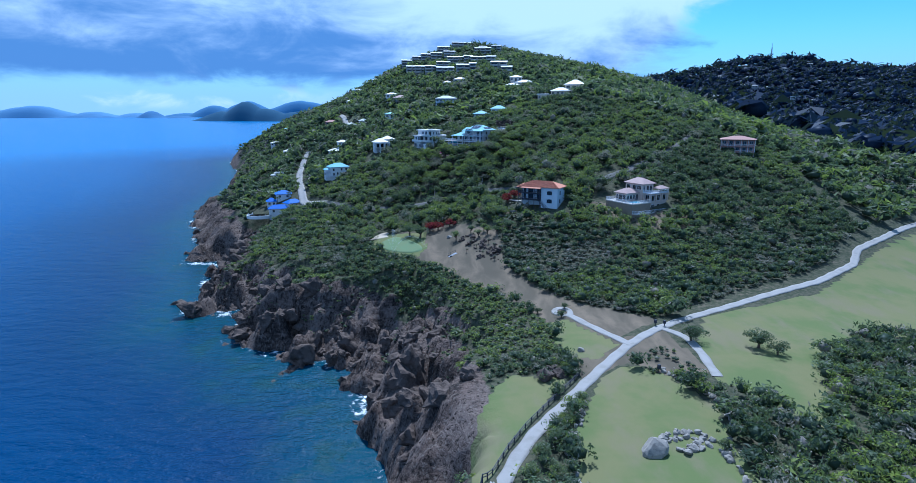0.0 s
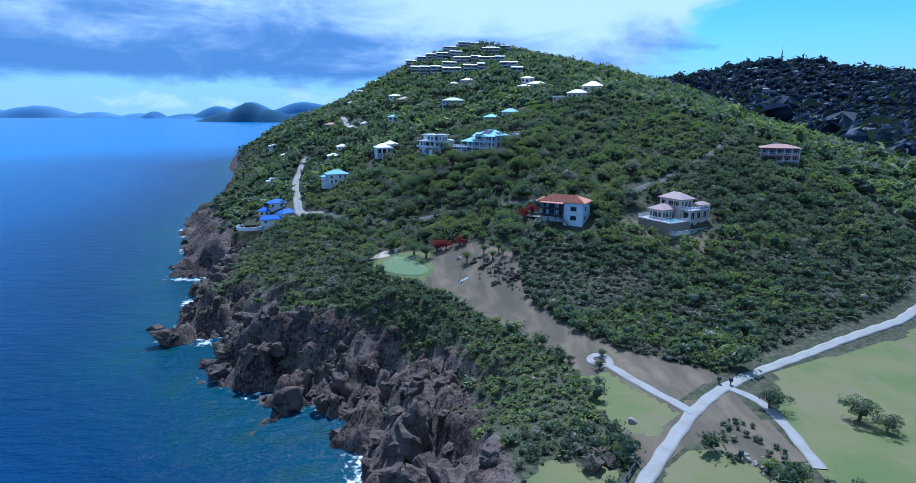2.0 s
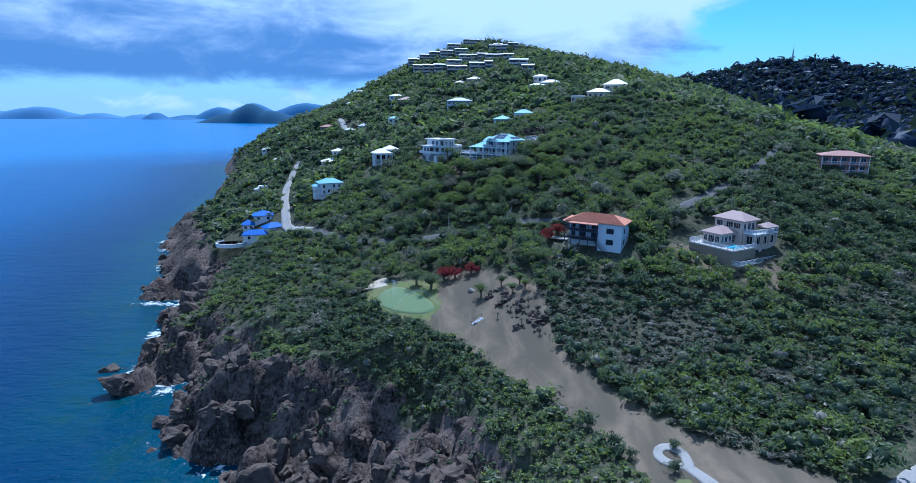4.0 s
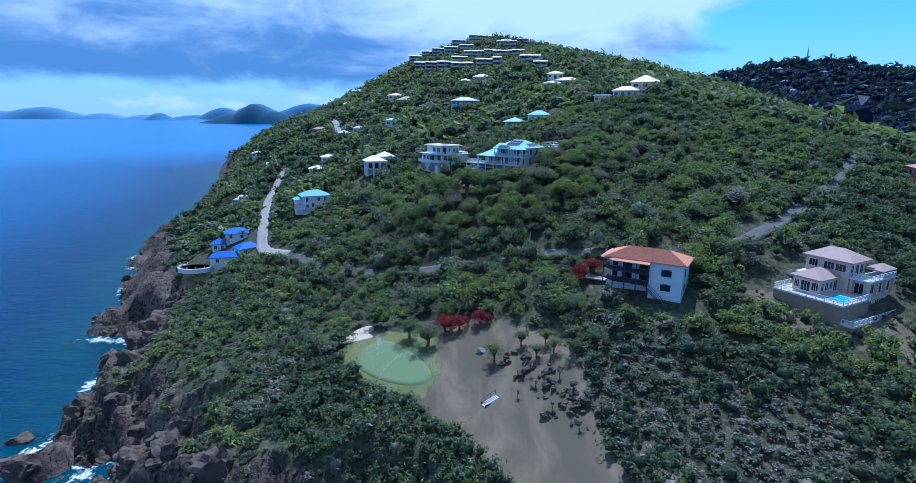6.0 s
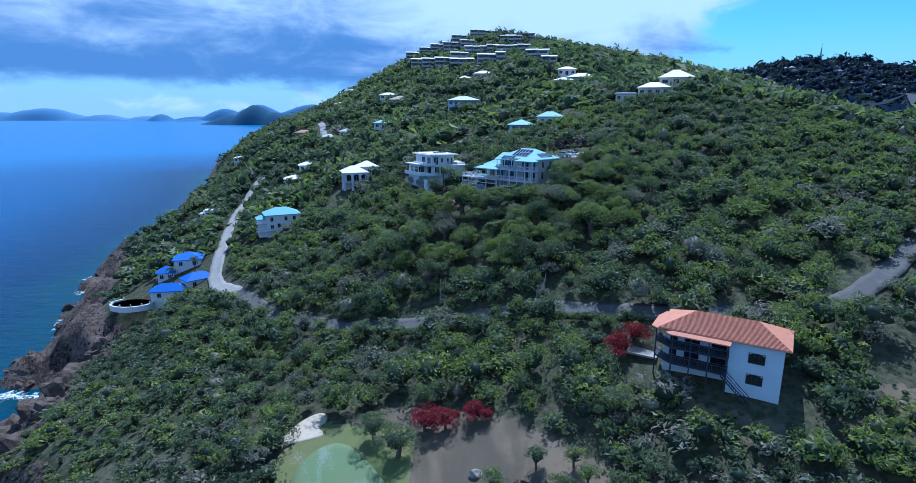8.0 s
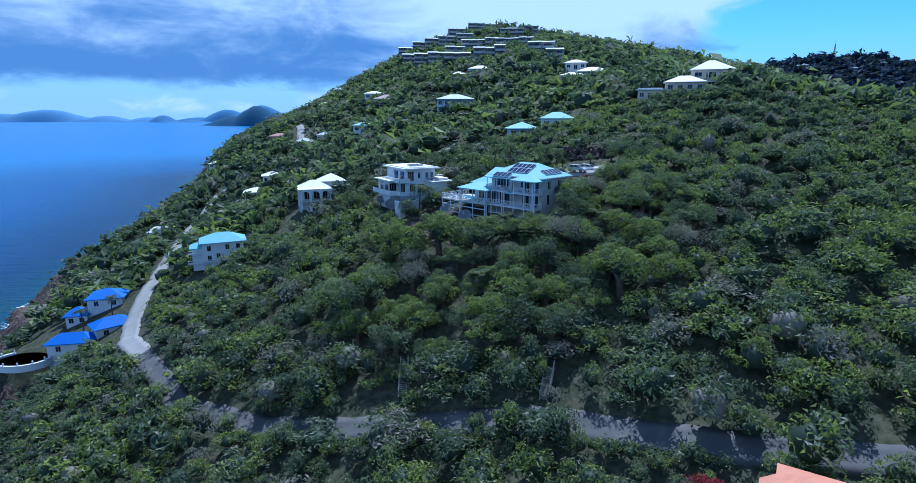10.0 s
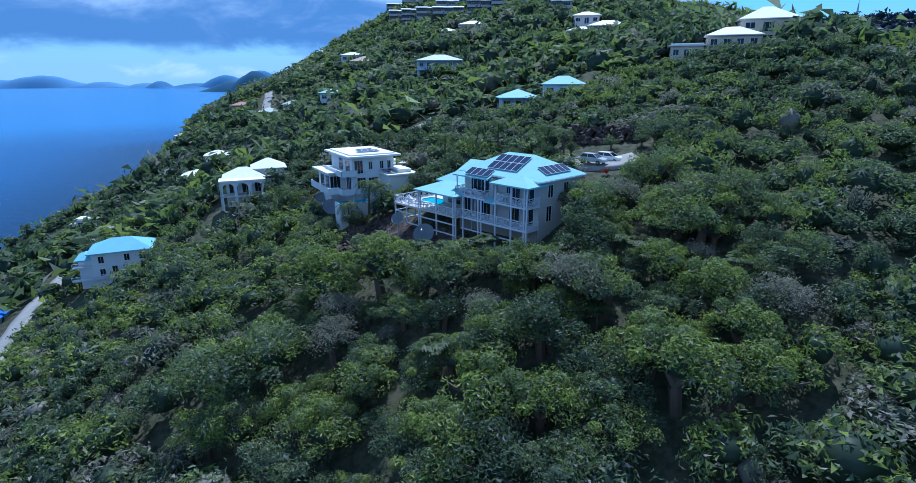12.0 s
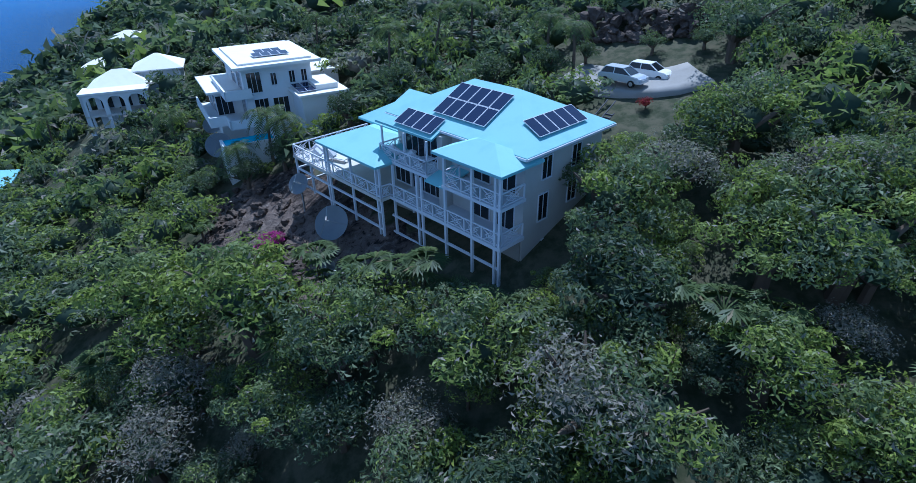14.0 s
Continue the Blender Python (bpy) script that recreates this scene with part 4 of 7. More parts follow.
def white_villa():
    h = thing("villa", (-17.9, 304.9), 33, "white flat-roofed modern villa with terraces and plunge pool", "house", z=61.8)
    part("wall", boxes((0.4, 1.0, -4, 8.2, 12.5, 5.9), (-2.4, 5, -4, 0.4, 12, 3.0)), white_wall, h, "white rendered walls")
    part("roof", boxes((-0.6, -0.2, 5.9, 9.2, 13.4, 6.2), (0.2, 0.8, 6.2, 8.4, 12.6, 6.4)), white_roof, h, "flat white roof slab")
    part("roof", boxes((-3.4, 3.2, 3.0, 0.4, 12.6, 3.25)), white_roof, h)
    part("balcony", boxes((-3.8, 1.6, -0.25, 0.4, 12.2, 0.0), (-2.0, -0.6, -0.25, 2.4, 1.8, 0), (-1.8, 0.2, 2.75, 1.2, 9, 3.0)), white_wall, h)
    part("parapet", boxes((-3.9, 1.5, -0.25, -3.7, 12.2, 0.9), (-3.9, 1.4, -0.25, -2, 1.6, 0.9), (-2.1, -0.7, -0.25, 2.4, -0.5, 0.75), (-2.1, -0.7, -0.25, -1.9, 1.6, 0.75), (-1.9, 0.1, 2.75, -1.7, 9, 3.8), (-1.9, 0.1, 2.75, 1.0, 0.3, 3.8)), white_wall, h)
    part("pool_tank", boxes((-3.6, -3.4, -5.5, 2.2, -0.7, -1.3), (-3.6, -3.4, -1.3, -3.3, -0.7, -1.05), (1.9, -3.4, -1.3, 2.2, -0.7, -1.05), (-3.6, -3.4, -1.3, 2.2, -3.15, -1.05)), white_wall, h)
    part("pool", boxes((-3.3, -3.15, -1.4, 1.9, -0.75, -1.16)), pool_mat, h, "turquoise plunge pool")
    part("wing", boxes((5.6, -3.2, -5, 10.6, 3.2, 2.9)), white_wall, h)
    part("wing_roof", boxes((5.2, -3.6, 2.9, 11, 3.6, 3.15), (7.6, -2.2, 3.15, 10.2, 2.6, 3.75)), white_roof, h)
    part("wing", boxes((8.2, 6, -4, 13, 12, 3.4)), white_wall, h)
    part("wing_roof", boxes((7.9, 5.6, 3.4, 13.4, 12.4, 3.65)), white_roof, h)
    for f, u, z, w, t, p in (("y-", 2.0, 0.1, 1.5, 2.2, 1.0), ("y-", 4.2, 0.2, 1.7, 2.0, 1.0), ("y-", 1.6, 3.1, 1.5, 2.2, 1.0), ("y-", 3.8, 3.7, 0.6, 1.3, 1.0), ("y-", 5.9, 3.7, 0.6, 1.3, 1.0), ("y-", 7.3, 3.7, 0.6, 1.3, 1.0),
                            ("x-", 3.2, 3.05, 2.2, 2.2, 0.4), ("x-", 6.8, 3.05, 2.2, 2.2, 0.4), ("x-", 6.5, 0.1, 2.0, 2.2, -2.4), ("x-", 9.6, 0.1, 2.0, 2.2, -2.4), ("x-", 3, 0.1, 2.4, 2.2, 0.4), ("y-", -1.5, 0.1, 1.8, 2.2, 5)):
        window(h, f, u, z, w, t, p, mullions=2 if w > 1 else 1)
    solar(h, (2.4, 3.0, 6.42), (1, 0, 0), (0, 1, 0.06), 4, 1)
    solar(h, (3.0, 4.8, 6.46), (1, 0, 0), (0, 1, 0.06), 3, 1)
    solar(h, (5.5, -2.6, 3.2), (1, 0, 0), (0, 1, 0.06), 2, 2)


def cottage():
    h = thing("cottage", (-49.9, 322.6), 24, "white cottage with arched porch and pale hipped roofs", "house", z=57.3)
    part("wall", boxes((0.5, 3.2, -3, 8, 9.0, 3.0), (6.5, 6, -2, 13, 12, 4.6)), white_wall, h)
    part("porch_roof", boxes((-0.7, -0.6, 3.0, 8.6, 3.6, 3.3)), white_roof, h, "flat white porch roof")
    part("roof", hip_roof(-0.2, 2.6, 8.8, 9.8, 3.2, 2.0), white_roof, h)
    part("roof", hip_roof(5.9, 5.4, 13.6, 12.6, 4.7, 1.9), white_roof, h)
    part("deck", boxes((-0.6, -0.5, -0.25, 8.4, 3.2, 0)), tile_deck, h)
    bm = bmesh.new()
    n = 3
    for k in range(n):
        x0, x1 = -0.3 + k * 2.8, -0.3 + (k + 1) * 2.8
        c, r = (x0 + x1) / 2, 1.1
        arc = [(c + r * math.cos(a), 1.75 + 0.9 * math.sin(a)) for a in np.linspace(math.pi, 0, 11)]
        for p, q in zip(arc, arc[1:]):
            f = [bm.verts.new(v) for v in ((p[0], -0.4, p[1]), (q[0], -0.4, q[1]), (q[0], -0.4, 3.0), (p[0], -0.4, 3.0))]
            g = [bm.verts.new((v.co.x, -0.1, v.co.z)) for v in f]
            bm.faces.new(f), bm.faces.new(g[::-1]), bm.faces.new((f[0], g[0], g[1], f[1]))
    for k in range(n + 1):
        x = -0.3 + k * 2.8
        box(bm, x - 0.3, -0.42, -3, x + 0.3, -0.08, 3.0)
    box(bm, -0.62, -0.42, -3, -0.3, 0.2, 3.0)
    box(bm, -0.62, 2.8, -3, -0.3, 3.2, 3.0)
    part("arcade", bm, white_wall, h, "white arched arcade")
    for u, w in ((2, 1.6), (4.6, 1.6), (7, 1.2)):
        window(h, "y-", u, 0.1, w, 2.1, 3.2)
    window(h, "y-", 10, 2.4, 1.2, 1.3, 6)
    window(h, "x-", 6, 0.9, 1.2, 1.3, 0.5)


def orange_house():
    h = thing("apartment_house", (22.4, 212.6), -30, "white house with orange tiled roof and dark timber galleries", "house", z=41.8)
    W, D, top = 17.2, 8.0, 7.4
    part("wall", boxes((10.2, 0.3, -4, W - 0.4, D, top), (1.2, 2.4, -3, 10.2, D, top)), blue_wall, h, "bluish white rendered walls")
    part("roof", hip_roof(0.6, -0.3, W + 0.4, D + 0.6, top + 0.1, 2.0), orange_roof, h, "orange clay tile roof")
    bm = bmesh.new()
    a = [bm.verts.new(v) for v in ((-0.6, 1.2, top - 0.35), (2.6, -1.2, top - 0.35), (10.4, -1.2, top - 0.35), (10.4, 2.4, top + 0.95), (2.6, 2.6, top + 0.95), (0.6, 6, top + 0.6), (-0.6, 6, top - 0.3))]
    b = [bm.verts.new(v.co - Vector((0, 0, 0.16))) for v in a]
    bm.faces.new((a[1], a[2], a[3], a[4])), bm.faces.new((a[0], a[1], a[4])), bm.faces.new((a[0], a[4], a[5], a[6]))
    bm.faces.new(b[::-1])
    for k in range(7):
        bm.faces.new((b[k], b[(k + 1) % 7], a[(k + 1) % 7], a[k]))
    part("gallery_roof", bm, orange_roof, h)
    # tile courses
    bm = bmesh.new()
    for k in range(22):
        f = (k + 0.5) / 22
        y, z = -0.3 + f * 4.45, top + 0.13 + f * 2.0
        beam(bm, (0.6 + f * 4.4, y, z), (W + 0.4 - f * 4.4, y, z), 0.06)
    part("tile_course", bm, orange_roof, h)
    for z in (2.5, 4.9):
        bm = bmesh.new()
        v = [bm.verts.new((x, y, zz)) for zz in (z - 0.2, z) for x, y in ((0, 1.4), (2.8, -0.7), (10.2, -0.7), (10.2, 2.4), (1.2, 2.4), (0, 5))]
        bm.faces.new(v[6:]), bm.faces.new(v[:6][::-1])
        for k in range(6):
            bm.faces.new((v[k], v[(k + 1) % 6], v[6 + (k + 1) % 6], v[6 + k]))
        part("gallery", bm, dark_wood, h, "dark timber gallery floor")
        if z > 0:
            railing(h, (2.8, -0.6), (10.1, -0.6), z, 1.0, dark_wood, False, every=1.8)
            railing(h, (0.05, 1.45), (2.8, -0.6), z, 1.0, dark_wood, False, every=1.8)
    posts(h, [(0.1, 1.5), (2.8, -0.6), (5.3, -0.6), (7.7, -0.6), (10.1, -0.6)], -3.5, top - 0.2, 0.18, dark_wood)
    for z in (2.6, 5.0):
        for u, w in ((2.5, 0.9), (5.1, 1.9), (8.7, 1.9)):
            window(h, "y-", u, z + 0.05, w, 2.0, 2.4, dark_wood)
    for z in (1.6, 4.7):
        window(h, "y-", 13.6, z, 1.9, 1.35, 0.3, dark_wood, arched=True, mullions=2)
        window(h, "x+", 3, z, 0.7, 1.3, W - 0.4, dark_wood)
    bm = bmesh.new()
    for s in (0.0, 1.0):
        beam(bm, (9.6, -0.8 - s, 2.6), (13.6, -0.8 - s, -1.2), 0.12)
        beam(bm, (9.6, -0.8 - s, 3.6), (13.6, -0.8 - s, -0.2), 0.08)
    for k in range(14):
        f = k / 14
        beam(bm, (9.6 + 4 * f, -0.8, 2.6 - 3.8 * f), (9.6 + 4 * f, -1.8, 2.6 - 3.8 * f), 0.1)
    part("stair", bm, dark_wood, h, "dark timber outside stair")
    part("terrace", boxes((-5.5, 3.5, 0.6, 0, 9, 0.9)), concrete, h)


def pink_villa():
    h = thing("villa", (55.4, 204.5), -60, "beige villa with dusty pink roofs and a pool terrace", "house", z=45.0)
    part("terrace", boxes((0, 0, -0.3, 13.3, 9.6, 0)), tile_deck, h, "pale tiled terrace")
    part("lower_terrace", boxes((13.1, 0.2, -3.7, 15.4, 20, -3.45)), tile_deck, h, "pale tiled lower terrace")
    part("retaining_wall", boxes((0.15, 0.15, -7, 13.1, 9.5, -0.3), (13.1, 0.4, -8, 15.2, 19.8, -3.7)), stone_wall_mat, h, "tan retaining wall under the terraces")
    part("wall", boxes((2.1, 3.0, 0, 7.2, 9.3, 2.9), (0.7, 9.3, -2, 9.0, 15.0, 6.1), (9.0, 10.4, -7, 12.2, 19, 2.8)), pink_wall, h, "beige rendered walls")
    part("roof", hip_roof(1.5, 2.4, 7.8, 9.6, 3.0, 1.6, ridge=2.6), pink_roof, h, "dusty pink tiled roof")
    part("roof", hip_roof(0.0, 8.7, 9.8, 15.8, 6.2, 1.9), pink_roof, h, "dusty pink tiled roof")
    part("roof", hip_roof(8.6, 14.8, 12.4, 20.0, 4.4, 1.0), pink_roof, h)
    part("porch_slab", boxes((0.6, 6.2, 2.7, 2.0, 10.2, 2.95)), white_paint, h)
    part("balcony", boxes((9.0, 9.6, 2.85, 12.8, 19.2, 3.1)), white_paint, h, "white balcony slab")
    posts(h, [(12.4, 10.0), (12.4, 13.0), (12.4, 16.0), (12.4, 19.0), (9.4, 10.0)], 0, 2.85, 0.5, pink_wall, "pier")
    part("pool_rim", boxes((8.7, 1.4, 0.0, 12.7, 1.7, 0.12), (8.7, 6.0, 0.0, 12.7, 6.3, 0.12), (8.7, 1.7, 0.0, 9.0, 6.0, 0.12), (12.4, 1.7, 0.0, 12.7, 6.0, 0.12)), tile_deck, h)
    part("pool", boxes((9.0, 1.7, -0.2, 12.4, 6.0, 0.05)), pool_mat, h, "blue swimming pool")
    for a, b, z in (((0.1, 0.1), (13.2, 0.1), 0), ((0.1, 6.0), (0.1, 0.1), 0), ((13.2, 0.1), (13.2, 9.5), 0), ((9.2, 9.7), (12.7, 9.7), 3.1), ((12.7, 9.7), (12.7, 19.1), 3.1), ((13.2, 0.3), (15.3, 0.3), -3.45), ((15.3, 0.3), (15.3, 19.9), -3.45)):
        railing(h, a, b, z, 1.0)
    for u, w in ((2.9, 0.9), (4.6, 1.7), (6.4, 1.2)):
        window(h, "y-", u, 0.1 if w > 1.5 else 0.6, w, 2.1 if w > 1.5 else 1.6, 3.0, arched=w < 1.5, mullions=2)
    for v, w in ((4.0, 0.8), (5.5, 1.0), (7.0, 0.8), (8.5, 1.2)):
        window(h, "x+", v, 0.1 if w > 1.1 else 0.6, w, 2.1 if w > 1.1 else 1.5, 7.2)
    for u, w in ((2.2, 1.7), (5.2, 1.9), (7.4, 1.9)):
        window(h, "y-", u, 4.0, w, 1.4, 9.3, mullions=2)
    for v, w in ((10.2, 0.9), (12.0, 1.1), (13.6, 1.1)):
        window(h, "x+", v, 3.4, w, 2.0, 9.0)
    for v in (11.6, 14.4, 17.4):
        window(h, "x+", v, 0.2, 1.4, 2.0, 12.2)
        window(h, "x+", v, -3.3, 1.3, 2.1, 12.2)
    window(h, "y-", 10.6, 0.1, 1.6, 2.1, 10.4)
    bm = bmesh.new()
    prev = None
    for k in range(13):
        x = -1.5 - k * 0.55
        z = 1.3 + 0.8 * math.cos(k * 0.4) - 0.05 * k
        ring = [bm.verts.new((x, y, q)) for y, q in ((8.6, -1.5), (8.6, z), (8.95, z), (8.95, -1.5))]
        if prev:
            for i in range(4):
                bm.faces.new((prev[i], prev[(i + 1) % 4], ring[(i + 1) % 4], ring[i]))
        prev = ring
    part("garden_wall", bm, cream_wall, h, "wavy cream garden wall")


def light_blue_house():
    h = thing("house", (-75.4, 314.6), 27, "pale house with a light blue hipped roof among trees", "house", z=41.7)
    h.scale = (0.86, 0.86, 0.86)
    part("wall", boxes((0, 0, -3, 12.5, 8.5, 5.9), (-3, 1.5, -3, 0, 7, 4.2)), white_wall, h)
    part("roof", hip_roof(-0.8, -0.8, 13.3, 9.3, 6.0, 2.4), sky_roof, h, "light blue metal roof")
    part("roof", hip_roof(-3.7, 0.9, 0.4, 7.6, 4.3, 1.1), sky_roof, h)
    part("balcony", boxes((-4, 0, 2.6, 0, 1.5, 2.85), (-4.2, -1.4, -0.2, 3, 0, 0)), white_paint, h)
    railing(h, (-4, 0.05), (0, 0.05), 2.85, 0.9, pattern=False)
    railing(h, (-4.2, -1.3), (3, -1.3), 0, 0.9, pattern=False)
    for u, z in ((2, 0.3), (4.6, 0.8), (7.4, 3.5), (2, 3.4), (10.6, 3.5), (10, 0.8)):
        window(h, "y-", u, z, 1.1, 1.6, 0)
    for v in (2.5, 5.5):
        window(h, "x-", v, 3.2, 1.2, 1.6, 0)
        window(h, "x-", v, 0.5, 1.2, 1.8, -3)


def blue_houses():
    for at, yaw, w, d, z, st, lab in (((-104.5, 316), 20, 8.5, 7.5, 28.3, 1.2, "white cottage with a bright blue hipped roof"), ((-95, 303), 48, 8.5, 5.5, 25.6, 1.0, "cottage with a steep bright blue roof"),
                                      ((-101.5, 297.5), 14, 10, 5.0, 23.8, 0.8, "low bright blue roofed pavilion"), ((-110, 311), 20, 5.0, 4.5, 25.6, 0.8, "small bright blue roofed annex")):
        h = thing("cottage", at, yaw, lab + " above the sea", "house", "blue roofed cottages", z)
        t = 2.7 * st
        part("wall", boxes((-w / 2, -d / 2, -4, w / 2, d / 2, t)), white_wall, h)
        part("roof", hip_roof(-w / 2 - 0.6, -d / 2 - 0.6, w / 2 + 0.6, d / 2 + 0.6, t + 0.1, 1.9), blue_roof, h, "bright blue metal roof")
        for u in (-w / 4, w / 4):
            window(h, "y-", u, t - 1.9, 1.1, 1.3, -d / 2)
        window(h, "x+", 0, t - 1.9, 1.1, 1.3, w / 2)
    t = thing("sea_terrace", (-111, 292.5), 0, "round white walled terrace with posts above the sea", "terrace", z=22.6)
    bm = bmesh.new()
    n = 28
    for k in range(n):
        a0, a1 = math.pi * (0.75 + 1.4 * k / n), math.pi * (0.75 + 1.4 * (k + 1) / n)
        for r0, r1, z0, z1 in ((4.7, 5.2, -1.2, 0.5),):
            v = [bm.verts.new((r * math.cos(a) * 1.25, r * math.sin(a) * 0.9, z)) for z in (z0, z1) for r, a in ((r0, a0), (r1, a0), (r1, a1), (r0, a1))]
            for f in ((4, 5, 6, 7), (1, 2, 6, 5), (3, 0, 4, 7)):
                bm.faces.new([v[i] for i in f])
    bmesh.ops.remove_doubles(bm, verts=bm.verts, dist=0.001)
    part("parapet", bm, white_wall, t)
    bm = bmesh.new()
    bm.faces.new([bm.verts.new((5 * math.cos(a) * 1.25, 5 * math.sin(a) * 0.9, 0)) for a in np.linspace(0, 2 * math.pi, 33)[:-1]])
    bmesh.ops.solidify(bm, geom=list(bm.faces), thickness=0.3)
    part("floor_slab", bm, tile_deck, t)
    posts(t, [(5 * math.cos(a) * 1.22, 5 * math.sin(a) * 0.88) for a in np.linspace(2.4, 6.7, 9)], 0, 1.2, 0.25, white_wall)


big_villa()
for (x, y, z), yaw, r in (((-25.5, 311, 57.6), 20, 1.1), ((-21.8, 304.5, 57.0), 20, 1.5), ((-7.8, 290.5, 58.9), -20, 1.0), ((-3.2, 284.2, 58.0), -15, 1.45), ((-2.5, 279.5, 57.2), -20, 0.7)):
    dish((x, y), z, yaw, r)
white_villa()
cottage()
orange_house()
pink_villa()
light_blue_house()
blue_houses()

# ---- villas further up the hill ----
H = simple_house
H((-89, 386), 20, 9, 6, 1, white_wall, white_roof, "small white house with white hipped roof", veranda=2.0, rise=1.5)
H((-84.5, 391), 20, 7, 6, 2, white_wall, white_roof, "small white two-storey house with white roof", rise=1.4)
H((12.5, 352), 5, 9, 7.5, 1, blue_wall, teal_roof, "villa with pale turquoise hipped roof", veranda=2.0, rise=1.9)
H((23.5, 351), -5, 9.5, 7, 1, blue_wall, teal_roof, "villa with pale turquoise roof among trees", rise=1.9)
H((-11.5, 412), 4, 15, 9, 2, blue_wall, grey_roof, "wide villa with blue-grey hipped roof and galleries", veranda=2.2, rise=2.0, windows=6)
H((72, 357), -16, 12, 10, 2, cream_wall, white_roof, "cream villa with a pale pyramid roof on the hill", rise=3.0)
H((62, 351), -16, 11, 8, 1, cream_wall, white_roof, "low cream wing with a pale hipped roof", rise=2.0, windows=4)
H((51.5, 350), -16, 7, 6, 1, cream_wall, white_roof, "flat-roofed cream outbuilding on the hill", "flat")
H((103, 372), -20, 9, 7, 1, cream_wall, white_roof, "small house with a pale hipped roof", rise=1.8)
H((95, 381), -20, 7, 6, 1, cream_wall, white_roof, "small house with a pale roof", rise=1.4)
H((47, 420), -8, 13, 8, 1, pale_cream_wall, white_roof, "cream bungalow with white hipped roof", rise=2.0, windows=4, veranda=1.5)
H((38, 417), -8, 10, 8, 1, pale_cream_wall, white_roof, "cream bungalow wing with white roof", rise=1.5)
H((41, 428), -8, 9, 7, 2, pale_cream_wall, white_roof, "cream two-storey house with white roof", rise=1.5)
H((-52, 482), 6, 14, 9, 1, pink_wall, pink_roof, "bungalow with a pinkish tiled roof", rise=2.4, windows=4, veranda=2)
H((-62, 497), 6, 11, 8, 2, white_wall, white_roof, "white villa with a white hipped roof", rise=1.5)
H((-54, 428), 10, 10, 8, 2, white_wall, teal_roof, "white house with a pale turquoise roof", rise=1.4)
H((-66, 424), 10, 6, 5, 1, white_wall, white_roof, "white flat-roofed arched gatehouse", "flat")
H((-91, 456), 12, 10, 8, 1, white_wall, grey_roof, "white bungalow with grey hipped roof", rise=1.8, veranda=1.8)
H((-81, 458), 12, 8, 7, 1, white_wall, grey_roof, "white bungalow wing with grey roof", rise=1.6)
H((-113, 480), 15, 11, 8, 1, brown_roof, brown_roof, "house with brown-red roof on the slope", rise=1.6)
H((-117, 594), 15, 12, 8, 1, white_wall, white_roof, "white house with a white roof", rise=1.6)
H((-116, 640), 10, 14, 8, 1, white_wall, grey_roof, "pale villa standing at the skyline", rise=1.6)
H((-96, 640), 10, 13, 8, 1, white_wall, white_roof, "pale villa standing at the skyline", rise=1.6)
H((-122, 570), 15, 8, 6, 1, white_wall, white_roof, "small white house near the skyline", "flat")
H((-128, 385), 15, 8, 5, 1, white_wall, white_roof, "white carport with a white roof above the sea", "flat", drop=5)
H((-133, 388), 15, 6, 5, 1, white_wall, grey_roof, "white shed with a grey roof above the sea", rise=1)
H((-150, 500), 15, 12, 7, 1, pink_wall, pink_roof, "pinkish villa standing near the sea", rise=1.4)
H((-160, 505), 15, 9, 7, 1, white_wall, white_roof, "white villa standing near the sea", rise=1.4)
H((-190, 560), 15, 10, 7, 1, white_wall, white_roof, "white villa standing near the sea", rise=1.3)
H((-192, 610), 15, 9, 7, 1, white_wall, teal_roof, "white villa with a turquoise roof near the sea", rise=1.3)
H((129, 258), -24, 14, 8, 2, brown_roof, brown_roof, "dark villa with brown-red roof and white galleries", veranda=2.4, rise=1.5, windows=5)
H((345, 428), -30, 22, 12, 1, white_wall, grey_roof, "white house in the valley", rise=2.0)


